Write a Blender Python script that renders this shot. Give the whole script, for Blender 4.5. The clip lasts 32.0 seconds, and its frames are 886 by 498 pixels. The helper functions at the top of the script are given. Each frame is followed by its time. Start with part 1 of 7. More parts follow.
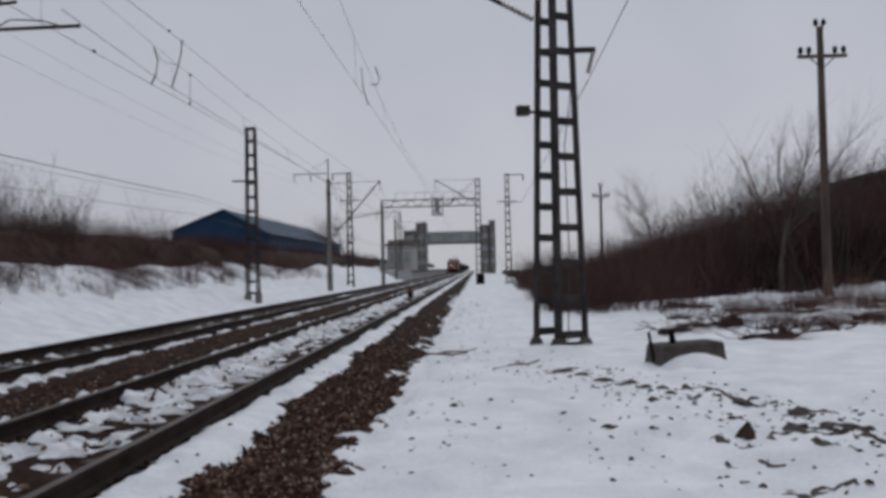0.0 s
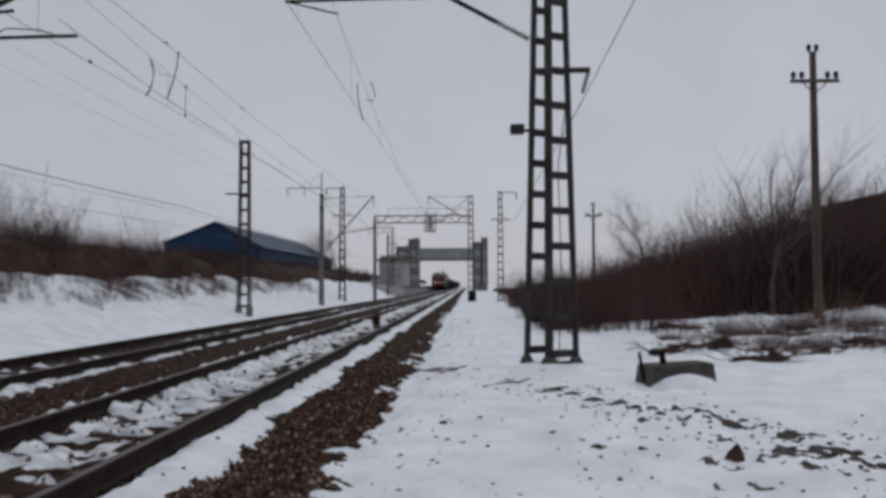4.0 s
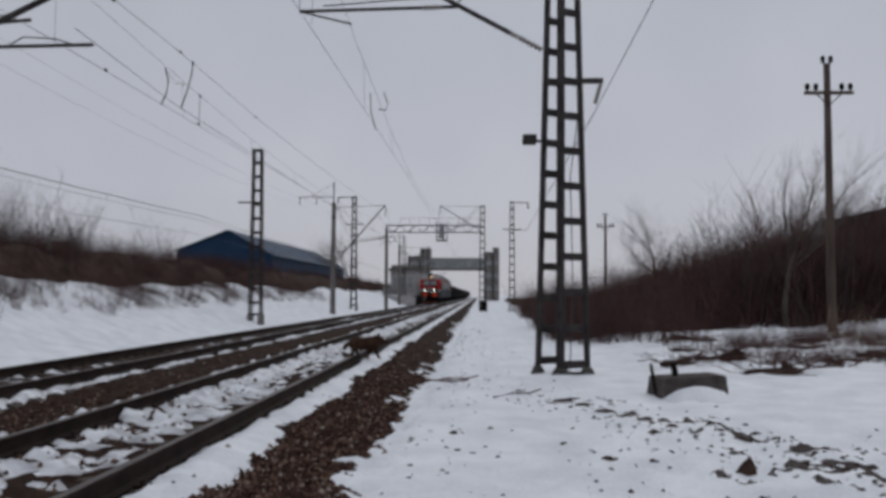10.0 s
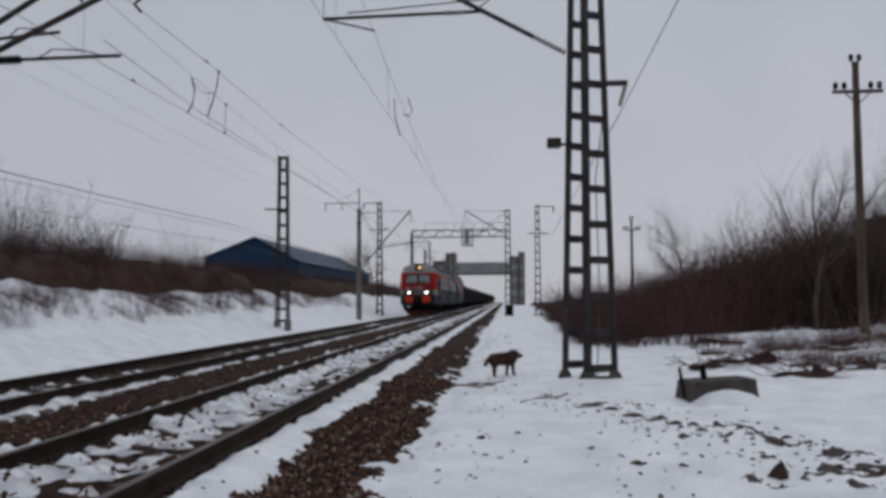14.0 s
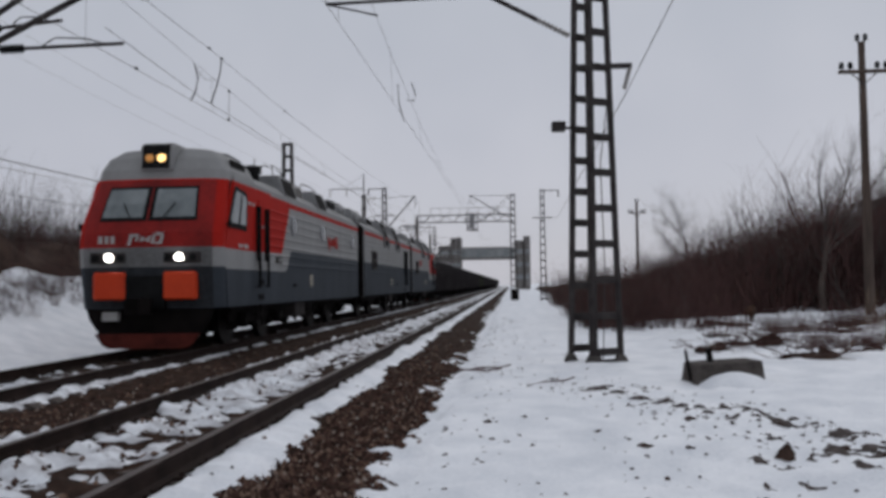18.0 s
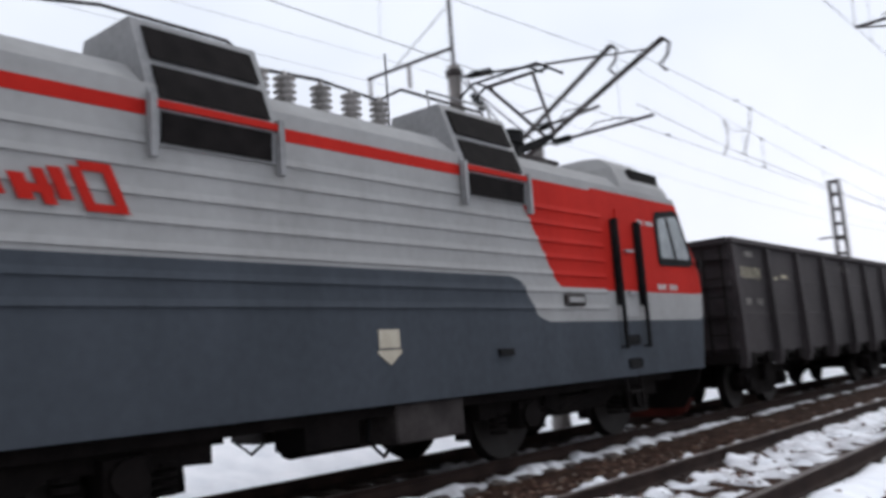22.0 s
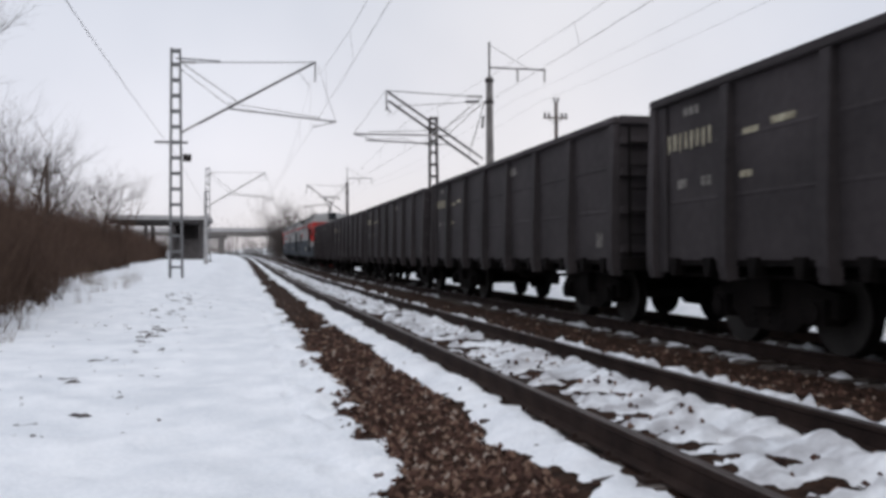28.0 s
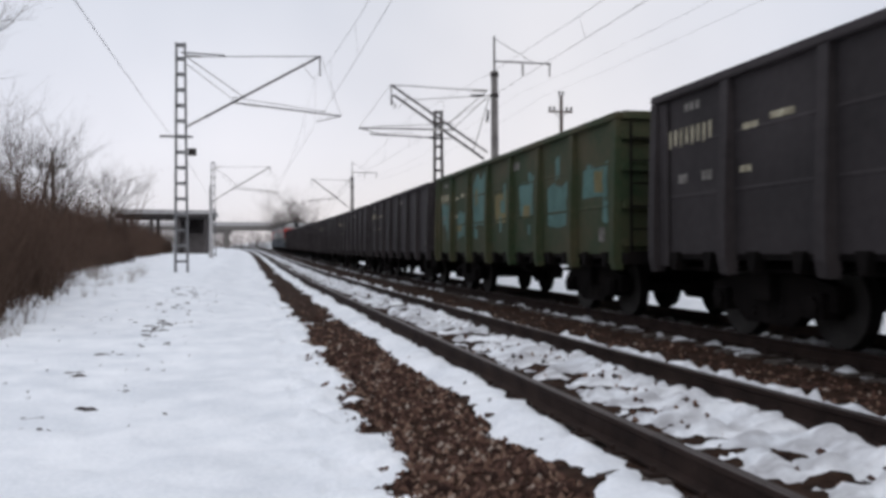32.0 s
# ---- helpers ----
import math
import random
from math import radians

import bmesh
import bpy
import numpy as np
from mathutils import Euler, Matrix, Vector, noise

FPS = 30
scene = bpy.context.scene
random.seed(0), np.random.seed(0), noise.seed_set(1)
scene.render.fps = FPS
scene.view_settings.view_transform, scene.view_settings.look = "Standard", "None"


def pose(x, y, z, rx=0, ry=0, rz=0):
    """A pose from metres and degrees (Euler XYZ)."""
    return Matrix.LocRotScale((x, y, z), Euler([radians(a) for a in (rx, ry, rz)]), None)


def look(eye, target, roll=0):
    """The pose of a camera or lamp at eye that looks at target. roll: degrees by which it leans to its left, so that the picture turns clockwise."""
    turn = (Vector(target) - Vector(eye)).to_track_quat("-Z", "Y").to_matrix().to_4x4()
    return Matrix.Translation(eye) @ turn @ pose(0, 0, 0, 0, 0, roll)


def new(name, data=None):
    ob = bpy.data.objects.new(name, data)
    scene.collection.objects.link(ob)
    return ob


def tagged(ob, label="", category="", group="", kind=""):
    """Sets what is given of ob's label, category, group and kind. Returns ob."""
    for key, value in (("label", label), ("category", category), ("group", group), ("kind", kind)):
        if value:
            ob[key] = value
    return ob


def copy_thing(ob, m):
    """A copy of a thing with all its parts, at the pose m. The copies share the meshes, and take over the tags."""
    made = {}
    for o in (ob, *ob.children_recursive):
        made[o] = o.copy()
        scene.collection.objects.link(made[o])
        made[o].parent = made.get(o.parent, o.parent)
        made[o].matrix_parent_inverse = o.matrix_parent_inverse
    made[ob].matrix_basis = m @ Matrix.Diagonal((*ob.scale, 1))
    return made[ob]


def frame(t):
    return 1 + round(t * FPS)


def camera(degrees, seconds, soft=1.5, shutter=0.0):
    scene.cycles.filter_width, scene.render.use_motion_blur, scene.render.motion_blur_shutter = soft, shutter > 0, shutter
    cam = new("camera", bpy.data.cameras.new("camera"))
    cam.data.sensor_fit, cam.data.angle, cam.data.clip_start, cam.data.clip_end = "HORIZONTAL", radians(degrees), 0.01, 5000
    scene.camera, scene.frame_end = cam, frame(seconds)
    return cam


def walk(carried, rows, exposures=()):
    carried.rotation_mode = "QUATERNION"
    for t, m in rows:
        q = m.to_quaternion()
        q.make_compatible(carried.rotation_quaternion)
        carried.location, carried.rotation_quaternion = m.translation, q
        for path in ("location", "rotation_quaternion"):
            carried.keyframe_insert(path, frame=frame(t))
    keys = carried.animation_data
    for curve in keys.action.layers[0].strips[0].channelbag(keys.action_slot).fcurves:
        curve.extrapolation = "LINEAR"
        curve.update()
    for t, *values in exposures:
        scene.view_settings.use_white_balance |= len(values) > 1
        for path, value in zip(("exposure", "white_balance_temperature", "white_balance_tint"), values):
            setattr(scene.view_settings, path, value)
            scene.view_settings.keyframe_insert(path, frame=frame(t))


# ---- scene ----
cam = camera(54.5, 32.0, soft=3.6, shutter=0.15)
PATH = [
    (0.0, pose(0.000, 0.000, 1.290, 91.32, 1.26, 2.23)),
    (0.5, pose(0.000, 0.000, 1.290, 91.54, 0.89, 2.05)),
    (1.0, pose(0.000, 0.000, 1.290, 91.46, -0.07, 1.68)),
    (1.5, pose(0.000, 0.000, 1.290, 92.14, 0.12, 2.12)),
    (2.0, pose(0.000, 0.000, 1.290, 92.06, 0.04, 1.96)),
    (2.5, pose(0.000, 0.000, 1.290, 92.29, 0.07, 1.79)),
    (3.0, pose(0.000, 0.000, 1.290, 92.24, 0.30, 1.70)),
    (3.5, pose(0.000, 0.000, 1.290, 92.34, 0.25, 1.65)),
    (5.5, pose(0.000, 0.000, 1.290, 92.59, 0.11, 2.10)),
    (6.0, pose(0.000, 0.000, 1.290, 92.85, 0.20, 2.39)),
    (6.5, pose(0.000, 0.000, 1.290, 93.09, 0.12, 2.55)),
    (7.0, pose(0.000, 0.000, 1.290, 92.94, -0.10, 2.23)),
    (7.5, pose(0.000, 0.000, 1.290, 93.26, -0.19, 1.89)),
    (8.0, pose(0.000, 0.000, 1.290, 93.56, -0.15, 1.91)),
    (8.5, pose(0.000, 0.000, 1.290, 93.53, -0.19, 2.10)),
    (9.0, pose(0.000, 0.000, 1.290, 93.27, -0.42, 2.34)),
    (9.5, pose(0.000, 0.000, 1.290, 93.00, -0.27, 2.37)),
    (10.0, pose(0.000, 0.000, 1.290, 93.06, -0.22, 2.43)),
    (10.5, pose(0.000, 0.000, 1.290, 93.07, -0.32, 2.56)),
    (11.0, pose(0.000, 0.000, 1.290, 93.16, -0.36, 3.13)),
    (11.5, pose(0.000, 0.000, 1.290, 93.13, -0.27, 3.42)),
    (12.0, pose(0.000, 0.000, 1.290, 93.23, -0.08, 3.67)),
    (12.5, pose(0.000, 0.000, 1.290, 93.39, 0.06, 3.86)),
    (13.0, pose(0.000, 0.000, 1.290, 93.46, 0.18, 4.13)),
    (13.5, pose(0.000, 0.000, 1.290, 93.43, 0.28, 4.23)),
    (14.0, pose(0.000, 0.000, 1.290, 93.38, 0.28, 4.15)),
    (14.5, pose(0.000, 0.000, 1.290, 93.07, 0.20, 4.19)),
    (16.5, pose(0.000, 0.000, 1.290, 92.44, 0.70, 4.04)),
    (17.0, pose(0.000, 0.000, 1.290, 92.52, 0.71, 4.03)),
    (17.5, pose(0.000, 0.000, 1.290, 92.43, 0.86, 4.17)),
    (18.0, pose(0.000, 0.000, 1.290, 92.39, 0.81, 4.52)),
    (18.5, pose(0.000, 0.000, 1.290, 92.38, 1.01, 4.58)),
    (19.0, pose(0.000, 0.000, 1.290, 92.28, 1.03, 5.23)),
    (19.5, pose(0.000, 0.000, 1.290, 92.55, 1.58, 7.34)),
    (20.0, pose(0.000, 0.000, 1.290, 93.34, 3.03, 11.39)),
    (20.5, pose(0.000, 0.000, 1.290, 93.26, 3.47, 17.33)),
    (21.0, pose(0.000, 0.000, 1.290, 93.85, 3.42, 20.78)),
    (21.5, pose(0.050, -0.083, 1.273, 94.96, 3.73, 25.09)),
    (22.0, pose(0.149, -0.260, 1.242, 97.70, 4.15, 40.30)),
    (22.2, pose(0.230, -0.310, 1.190, 99.80, 3.40, 53.20)),
    (22.4, pose(0.305, -0.338, 1.140, 101.40, 2.39, 69.00)),
    (22.7, pose(0.540, -0.250, 1.220, 99.60, -1.60, 102.30)),
    (23.0, pose(0.260, -0.270, 1.210, 96.18, -2.60, 132.60)),
    (23.2, pose(0.250, -0.390, 1.230, 95.50, -2.95, 143.20)),
    (23.4, pose(0.220, -0.513, 1.230, 95.12, -3.05, 150.00)),
    (24.0, pose(-0.245, -0.900, 1.110, 93.00, -2.10, 162.85)),
    (24.5, pose(-0.340, -1.000, 1.070, 92.99, -1.37, 165.57)),
    (25.0, pose(-0.340, -1.000, 1.070, 93.12, -1.35, 166.01)),
    (25.5, pose(-0.340, -1.000, 1.070, 92.40, -0.95, 165.79)),
    (26.0, pose(-0.340, -1.000, 1.070, 91.01, 0.63, 166.97)),
    (26.5, pose(-0.340, -1.000, 1.070, 91.04, 0.07, 167.01)),
    (28.5, pose(-0.340, -1.000, 1.070, 90.63, 0.38, 166.69)),
    (29.0, pose(-0.340, -1.000, 1.070, 90.63, 0.32, 166.91)),
    (29.5, pose(-0.340, -1.000, 1.070, 90.47, 0.50, 166.47)),
    (30.0, pose(-0.340, -1.000, 1.070, 90.26, 0.03, 166.57)),
    (30.5, pose(-0.340, -1.000, 1.070, 90.24, -0.05, 167.00)),
    (31.0, pose(-0.340, -1.000, 1.070, 90.04, 0.06, 167.41)),
    (31.5, pose(-0.340, -1.000, 1.070, 90.42, 0.17, 166.92)),
    (32.0, pose(-0.340, -1.000, 1.070, 90.32, 0.33, 167.06)),
]
# ---- light ----
EXPOSURE = [(0.0, -0.31), (8.0, -0.36), (14.0, -0.36), (17.0, -0.24), (19.0, -0.22), (20.0, -0.05), (21.0, 0.3), (22.0, 0.72), (22.4, 1.08), (22.8, 1.42), (23.1, 1.48), (23.4, 1.26), (23.7, 0.70), (24.0, 0.28), (24.5, 0.22), (26.0, 0.26), (32.0, 0.29)]
walk(cam, PATH, EXPOSURE)

world = bpy.data.worlds.new("overcast")
scene.world = world
world.use_nodes = True
wn, wl = world.node_tree.nodes, world.node_tree.links
wn.clear()
w_out = wn.new("ShaderNodeOutputWorld")
w_bg = wn.new("ShaderNodeBackground")
w_sky = wn.new("ShaderNodeTexSky")
w_sky.sky_type = "NISHITA"
w_sky.sun_disc = False
w_sky.sun_elevation = radians(18)
w_sky.sun_rotation = radians(200)
w_mul = wn.new("ShaderNodeMix")
w_mul.data_type = "RGBA"
w_mul.inputs[0].default_value = 0.995
w_co = wn.new("ShaderNodeTexCoord")
w_sep = wn.new("ShaderNodeSeparateXYZ")
w_ramp = wn.new("ShaderNodeValToRGB")
w_noise = wn.new("ShaderNodeTexNoise")
w_noise.inputs["Scale"].default_value = 1.7
w_noise.inputs["Detail"].default_value = 4.0
w_cloud = wn.new("ShaderNodeMix")
w_cloud.data_type = "RGBA"
w_cloud.blend_type = "MULTIPLY"
w_cloud.inputs[0].default_value = 1.0
w_cr = wn.new("ShaderNodeValToRGB")
w_cr.color_ramp.elements[0].position, w_cr.color_ramp.elements[0].color = 0.3, (0.80, 0.825, 0.86, 1)
w_cr.color_ramp.elements[1].position, w_cr.color_ramp.elements[1].color = 0.7, (1.10, 1.09, 1.08, 1)
e = w_ramp.color_ramp.elements
e[0].position, e[0].color = 0.0, (0.62, 0.615, 0.675, 1)
e[1].position, e[1].color = 1.0, (0.80, 0.83, 0.90, 1)
m1 = e.new(0.12)
m1.color = (0.655, 0.66, 0.73, 1)
m2 = e.new(0.35)
m2.color = (0.56, 0.59, 0.66, 1)
m3 = e.new(0.55)
m3.color = (0.64, 0.67, 0.73, 1)
wl.new(w_co.outputs["Generated"], w_sep.inputs[0])
wl.new(w_sep.outputs["Z"], w_ramp.inputs[0])
wl.new(w_co.outputs["Generated"], w_noise.inputs["Vector"])
wl.new(w_noise.outputs["Fac"], w_cr.inputs[0])
wl.new(w_ramp.outputs[0], w_cloud.inputs[6])
wl.new(w_cr.outputs[0], w_cloud.inputs[7])
wl.new(w_sky.outputs[0], w_mul.inputs[6])
wl.new(w_cloud.outputs[2], w_mul.inputs[7])
wl.new(w_mul.outputs[2], w_bg.inputs[0])
w_bg.inputs[1].default_value = 0.95
wl.new(w_bg.outputs[0], w_out.inputs[0])

sun = new("sun", bpy.data.lights.new("sun", "SUN"))
sun.data.energy = 0.5
sun.data.angle = radians(25)
sun.data.color = (1.0, 0.97, 0.94)
sun.matrix_world = look((10, 40, 27), (0, 0, 0))


# ---- materials ----
def material(name, c1, c2, rough=0.8, metal=0.0, scale=3.0, fine=40.0, bump=0.3, spread=(0.35, 0.65), bump_dist=0.01, vary=0.0, stretch=None):
    m = bpy.data.materials.new(name)
    m.use_nodes = True
    n, l = m.node_tree.nodes, m.node_tree.links
    b = n["Principled BSDF"]
    b.inputs["Roughness"].default_value = rough
    b.inputs["Metallic"].default_value = metal
    b.inputs["Specular IOR Level"].default_value = 0.5 if rough < 0.5 else 0.25 if rough < 0.8 else 0.08
    co = n.new("ShaderNodeTexCoord")
    src = co.outputs["Object"]
    if stretch:
        mp = n.new("ShaderNodeMapping")
        mp.inputs["Scale"].default_value = stretch
        l.new(src, mp.inputs[0])
        src = mp.outputs[0]
    big = n.new("ShaderNodeTexNoise")
    big.inputs["Scale"].default_value = scale
    big.inputs["Detail"].default_value = 5
    small = n.new("ShaderNodeTexNoise")
    small.inputs["Scale"].default_value = fine
    small.inputs["Detail"].default_value = 3
    l.new(src, big.inputs["Vector"])
    l.new(co.outputs["Object"], small.inputs["Vector"])
    mix = n.new("ShaderNodeMath")
    mix.operation = "MULTIPLY_ADD"
    mix.inputs[1].default_value = 0.35
    l.new(small.outputs["Fac"], mix.inputs[0])
    sc = n.new("ShaderNodeMath")
    sc.operation = "MULTIPLY"
    sc.inputs[1].default_value = 0.65
    l.new(big.outputs["Fac"], sc.inputs[0])
    l.new(sc.outputs[0], mix.inputs[2])
    ramp = n.new("ShaderNodeValToRGB")
    ramp.color_ramp.elements[0].position, ramp.color_ramp.elements[0].color = spread[0], (*c1, 1)
    ramp.color_ramp.elements[1].position, ramp.color_ramp.elements[1].color = spread[1], (*c2, 1)
    l.new(mix.outputs[0], ramp.inputs[0])
    col = ramp.outputs[0]
    if vary:
        oi = n.new("ShaderNodeObjectInfo")
        hs = n.new("ShaderNodeHueSaturation")
        mr = n.new("ShaderNodeMapRange")
        mr.inputs["To Min"].default_value, mr.inputs["To Max"].default_value = 1 - vary, 1 + vary
        l.new(oi.outputs["Random"], mr.inputs[0])
        l.new(mr.outputs[0], hs.inputs["Value"])
        l.new(col, hs.inputs["Color"])
        col = hs.outputs[0]
    l.new(col, b.inputs["Base Color"])
    if bump:
        bp = n.new("ShaderNodeBump")
        bp.inputs["Strength"].default_value = bump
        bp.inputs["Distance"].default_value = bump_dist
        l.new(mix.outputs[0], bp.inputs["Height"])
        l.new(bp.outputs[0], b.inputs["Normal"])
    return m


def glow(name, color, strength):
    m = bpy.data.materials.new(name)
    m.use_nodes = True
    b = m.node_tree.nodes["Principled BSDF"]
    b.inputs["Base Color"].default_value = (*(0.35 * c for c in color), 1)
    b.inputs["Emission Color"].default_value = (*color, 1)
    b.inputs["Emission Strength"].default_value = strength
    return m


SNOW = material("snow", (0.69, 0.71, 0.75), (0.90, 0.905, 0.93), 0.75, 0, 1.6, 26, 0.6, bump_dist=0.03)


def soil_snow(m):
    """Soot and grit that passing trains have left on the snow of the track bed, in streaks across the sleepers."""
    n, l = m.node_tree.nodes, m.node_tree.links
    b = n["Principled BSDF"]
    clean = b.inputs["Base Color"].links[0].from_socket
    co = n.new("ShaderNodeTexCoord")
    xyz = n.new("ShaderNodeSeparateXYZ")
    l.new(co.outputs["Object"], xyz.inputs[0])
    bed = n.new("ShaderNodeValToRGB")
    near = n.new("ShaderNodeMapRange")
    near.inputs["From Min"].default_value, near.inputs["From Max"].default_value = -9.2, -1.6
    l.new(xyz.outputs["X"], near.inputs[0])
    for pos, v in ((0.0, 0.0), (0.10, 1.0), (0.40, 0.9), (0.62, 0.6), (0.80, 1.0), (0.86, 0.35), (0.95, 0.0)):
        spot = bed.color_ramp.elements.new(pos) if pos else bed.color_ramp.elements[0]
        spot.color = (v, v, v, 1)
    bed.color_ramp.elements[-1].color = (0, 0, 0, 1)
    l.new(near.outputs[0], bed.inputs[0])
    grit = n.new("ShaderNodeTexNoise")
    grit.inputs["Scale"].default_value, grit.inputs["Detail"].default_value = 4.0, 6
    stretch = n.new("ShaderNodeMapping")
    stretch.inputs["Scale"].default_value = (0.7, 1.6, 1.0)
    l.new(co.outputs["Object"], stretch.inputs[0])
    l.new(stretch.outputs[0], grit.inputs["Vector"])
    cut = n.new("ShaderNodeMapRange")
    cut.inputs["From Min"].default_value, cut.inputs["From Max"].default_value = 0.38, 0.66
    l.new(grit.outputs["Fac"], cut.inputs[0])
    amount = n.new("ShaderNodeMath")
    amount.operation = "MULTIPLY"
    l.new(bed.outputs[0], amount.inputs[0])
    l.new(cut.outputs[0], amount.inputs[1])
    mix = n.new("ShaderNodeMix")
    mix.data_type = "RGBA"
    mix.inputs[7].default_value = (0.34, 0.33, 0.345, 1)
    l.new(amount.outputs[0], mix.inputs[0])
    l.new(clean, mix.inputs[6])
    l.new(mix.outputs[2], b.inputs["Base Color"])


soil_snow(SNOW)
BALLAST = material("ballast", (0.014, 0.008, 0.006), (0.052, 0.029, 0.020), 0.95, 0, 6, 38, 0.9, bump_dist=0.05)
CONCRETE_STAIN = material("stained_concrete", (0.045, 0.040, 0.038), (0.12, 0.108, 0.10), 0.9, 0, 3, 30, 0.5)
RAIL_STEEL = material("rail_steel", (0.018, 0.012, 0.011), (0.045, 0.030, 0.025), 0.8, 0.2, 3, 50, 0.3)
RAIL_TOP = material("rail_top", (0.06, 0.048, 0.044), (0.12, 0.10, 0.095), 0.5, 0.7, 3, 50, 0.1)
SLEEPER = material("sleeper_concrete", (0.05, 0.042, 0.038), (0.14, 0.12, 0.11), 0.9, 0, 4, 40, 0.5, vary=0.2)
DIRT = material("trodden_dirt", (0.035, 0.028, 0.026), (0.12, 0.10, 0.095), 0.95, 0, 3, 18, 0.4)
EARTH = material("earth", (0.026, 0.016, 0.013), (0.075, 0.048, 0.038), 0.95, 0, 2, 20, 0.8)
TWIG = material("twigs", (0.047, 0.0265, 0.0245), (0.130, 0.071, 0.065), 0.9, 0, 0.4, 9, 0.0)
TWIG_TAN = material("dry_stems", (0.11, 0.075, 0.05), (0.24, 0.175, 0.12), 0.9, 0, 0.8, 9, 0.0)
BARK = material("bark", (0.05, 0.04, 0.036), (0.13, 0.105, 0.09), 0.9, 0, 3, 30, 0.6, stretch=(1, 1, 0.2))
WOOD = material("pole_wood", (0.05, 0.038, 0.032), (0.12, 0.09, 0.075), 0.85, 0, 5, 50, 0.4, stretch=(1, 1, 0.1))
STEEL_GREY = material("painted_steel", (0.025, 0.0215, 0.0215), (0.070, 0.062, 0.060), 0.8, 0.1, 3, 40, 0.2)
STEEL_LIGHT = material("galvanised_steel", (0.20, 0.20, 0.21), (0.36, 0.36, 0.37), 0.5, 0.4, 3, 40, 0.2)
CONCRETE = material("concrete", (0.11, 0.10, 0.096), (0.22, 0.205, 0.195), 0.9, 0, 2, 35, 0.4)
CONCRETE_LIGHT = material("pale_concrete", (0.30, 0.29, 0.29), (0.46, 0.45, 0.45), 0.9, 0, 1.5, 30, 0.3)
WIRE = material("wire", (0.06, 0.055, 0.055), (0.12, 0.11, 0.11), 0.6, 0.5, 3, 40, 0)
PORCELAIN = material("porcelain", (0.19, 0.18, 0.17), (0.31, 0.29, 0.28), 0.3, 0, 3, 40, 0)
BLUE_SHEET = material("blue_sheet", (0.006, 0.03, 0.075), (0.012, 0.05, 0.115), 0.6, 0, 0.3, 6, 0.1)
L_RED = material("loco_red", (0.30, 0.0125, 0.009), (0.40, 0.019, 0.013), 0.8, 0, 1.2, 9, 0.03, spread=(0.25, 0.6), stretch=(1, 1, 0.35))
L_GREY = material("loco_pale_grey", (0.234, 0.231, 0.227), (0.300, 0.298, 0.295), 0.8, 0, 1.3, 9, 0.03, spread=(0.28, 0.62), stretch=(1, 1, 0.22))
L_DARK = material("loco_slate_grey", (0.036, 0.042, 0.050), (0.055, 0.063, 0.075), 0.8, 0, 1.3, 9, 0.03, spread=(0.28, 0.65), stretch=(1, 1, 0.3))
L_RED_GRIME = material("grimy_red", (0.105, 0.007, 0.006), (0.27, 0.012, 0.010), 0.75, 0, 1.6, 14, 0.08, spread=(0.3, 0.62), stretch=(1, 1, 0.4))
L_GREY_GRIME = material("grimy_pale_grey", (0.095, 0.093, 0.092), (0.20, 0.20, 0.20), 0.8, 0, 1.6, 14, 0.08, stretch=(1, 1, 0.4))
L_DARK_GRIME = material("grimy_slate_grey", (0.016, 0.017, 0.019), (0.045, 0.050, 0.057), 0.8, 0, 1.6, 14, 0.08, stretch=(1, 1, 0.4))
L_ROOF = material("loco_roof_grey", (0.17, 0.17, 0.172), (0.26, 0.26, 0.262), 0.6, 0, 1.5, 16, 0.2)
L_ORANGE = material("loco_orange", (0.52, 0.036, 0.006), (0.62, 0.055, 0.010), 0.5, 0, 2, 20, 0.05)
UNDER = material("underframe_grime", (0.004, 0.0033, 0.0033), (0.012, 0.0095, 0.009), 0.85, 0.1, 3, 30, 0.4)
BLACK = material("black_rubber", (0.006, 0.006, 0.0065), (0.015, 0.015, 0.0155), 0.8, 0, 3, 30, 0.2)
GRILLE = material("grille_mesh", (0.004, 0.0035, 0.0035), (0.012, 0.010, 0.010), 0.85, 0.0, 5, 120, 0.5)
WHITE_PAINT = material("white_paint", (0.30, 0.29, 0.28), (0.48, 0.47, 0.46), 0.6, 0, 4, 40, 0.05)
W_BODY = material("wagon_dark_paint", (0.016, 0.0132, 0.0140), (0.047, 0.039, 0.041), 0.75, 0, 0.7, 9, 0.25, spread=(0.3, 0.7), vary=0.2)
W_GREEN = material("wagon_green_paint", (0.018, 0.036, 0.015), (0.058, 0.050, 0.026), 0.75, 0, 0.9, 9, 0.25)
W_TEAL = material("teal_paint", (0.045, 0.095, 0.085), (0.085, 0.165, 0.15), 0.7, 0, 1.5, 12, 0.1)
W_YELLOW = material("ochre_paint", (0.10, 0.085, 0.035), (0.17, 0.14, 0.06), 0.7, 0, 1.5, 12, 0.1)
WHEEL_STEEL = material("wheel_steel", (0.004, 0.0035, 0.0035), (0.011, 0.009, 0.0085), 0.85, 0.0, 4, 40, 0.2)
TREAD = material("wheel_rim", (0.018, 0.016, 0.015), (0.04, 0.037, 0.035), 0.6, 0.3, 4, 40, 0.1)
# Light base colour stands in for sky mirrored in the glass.
GLASS = material("cab_glass", (0.20, 0.23, 0.24), (0.33, 0.36, 0.37), 0.08, 0, 1, 5, 0)
PANE = material("dark_pane", (0.035, 0.042, 0.048), (0.06, 0.07, 0.078), 0.12, 0, 1, 5, 0)
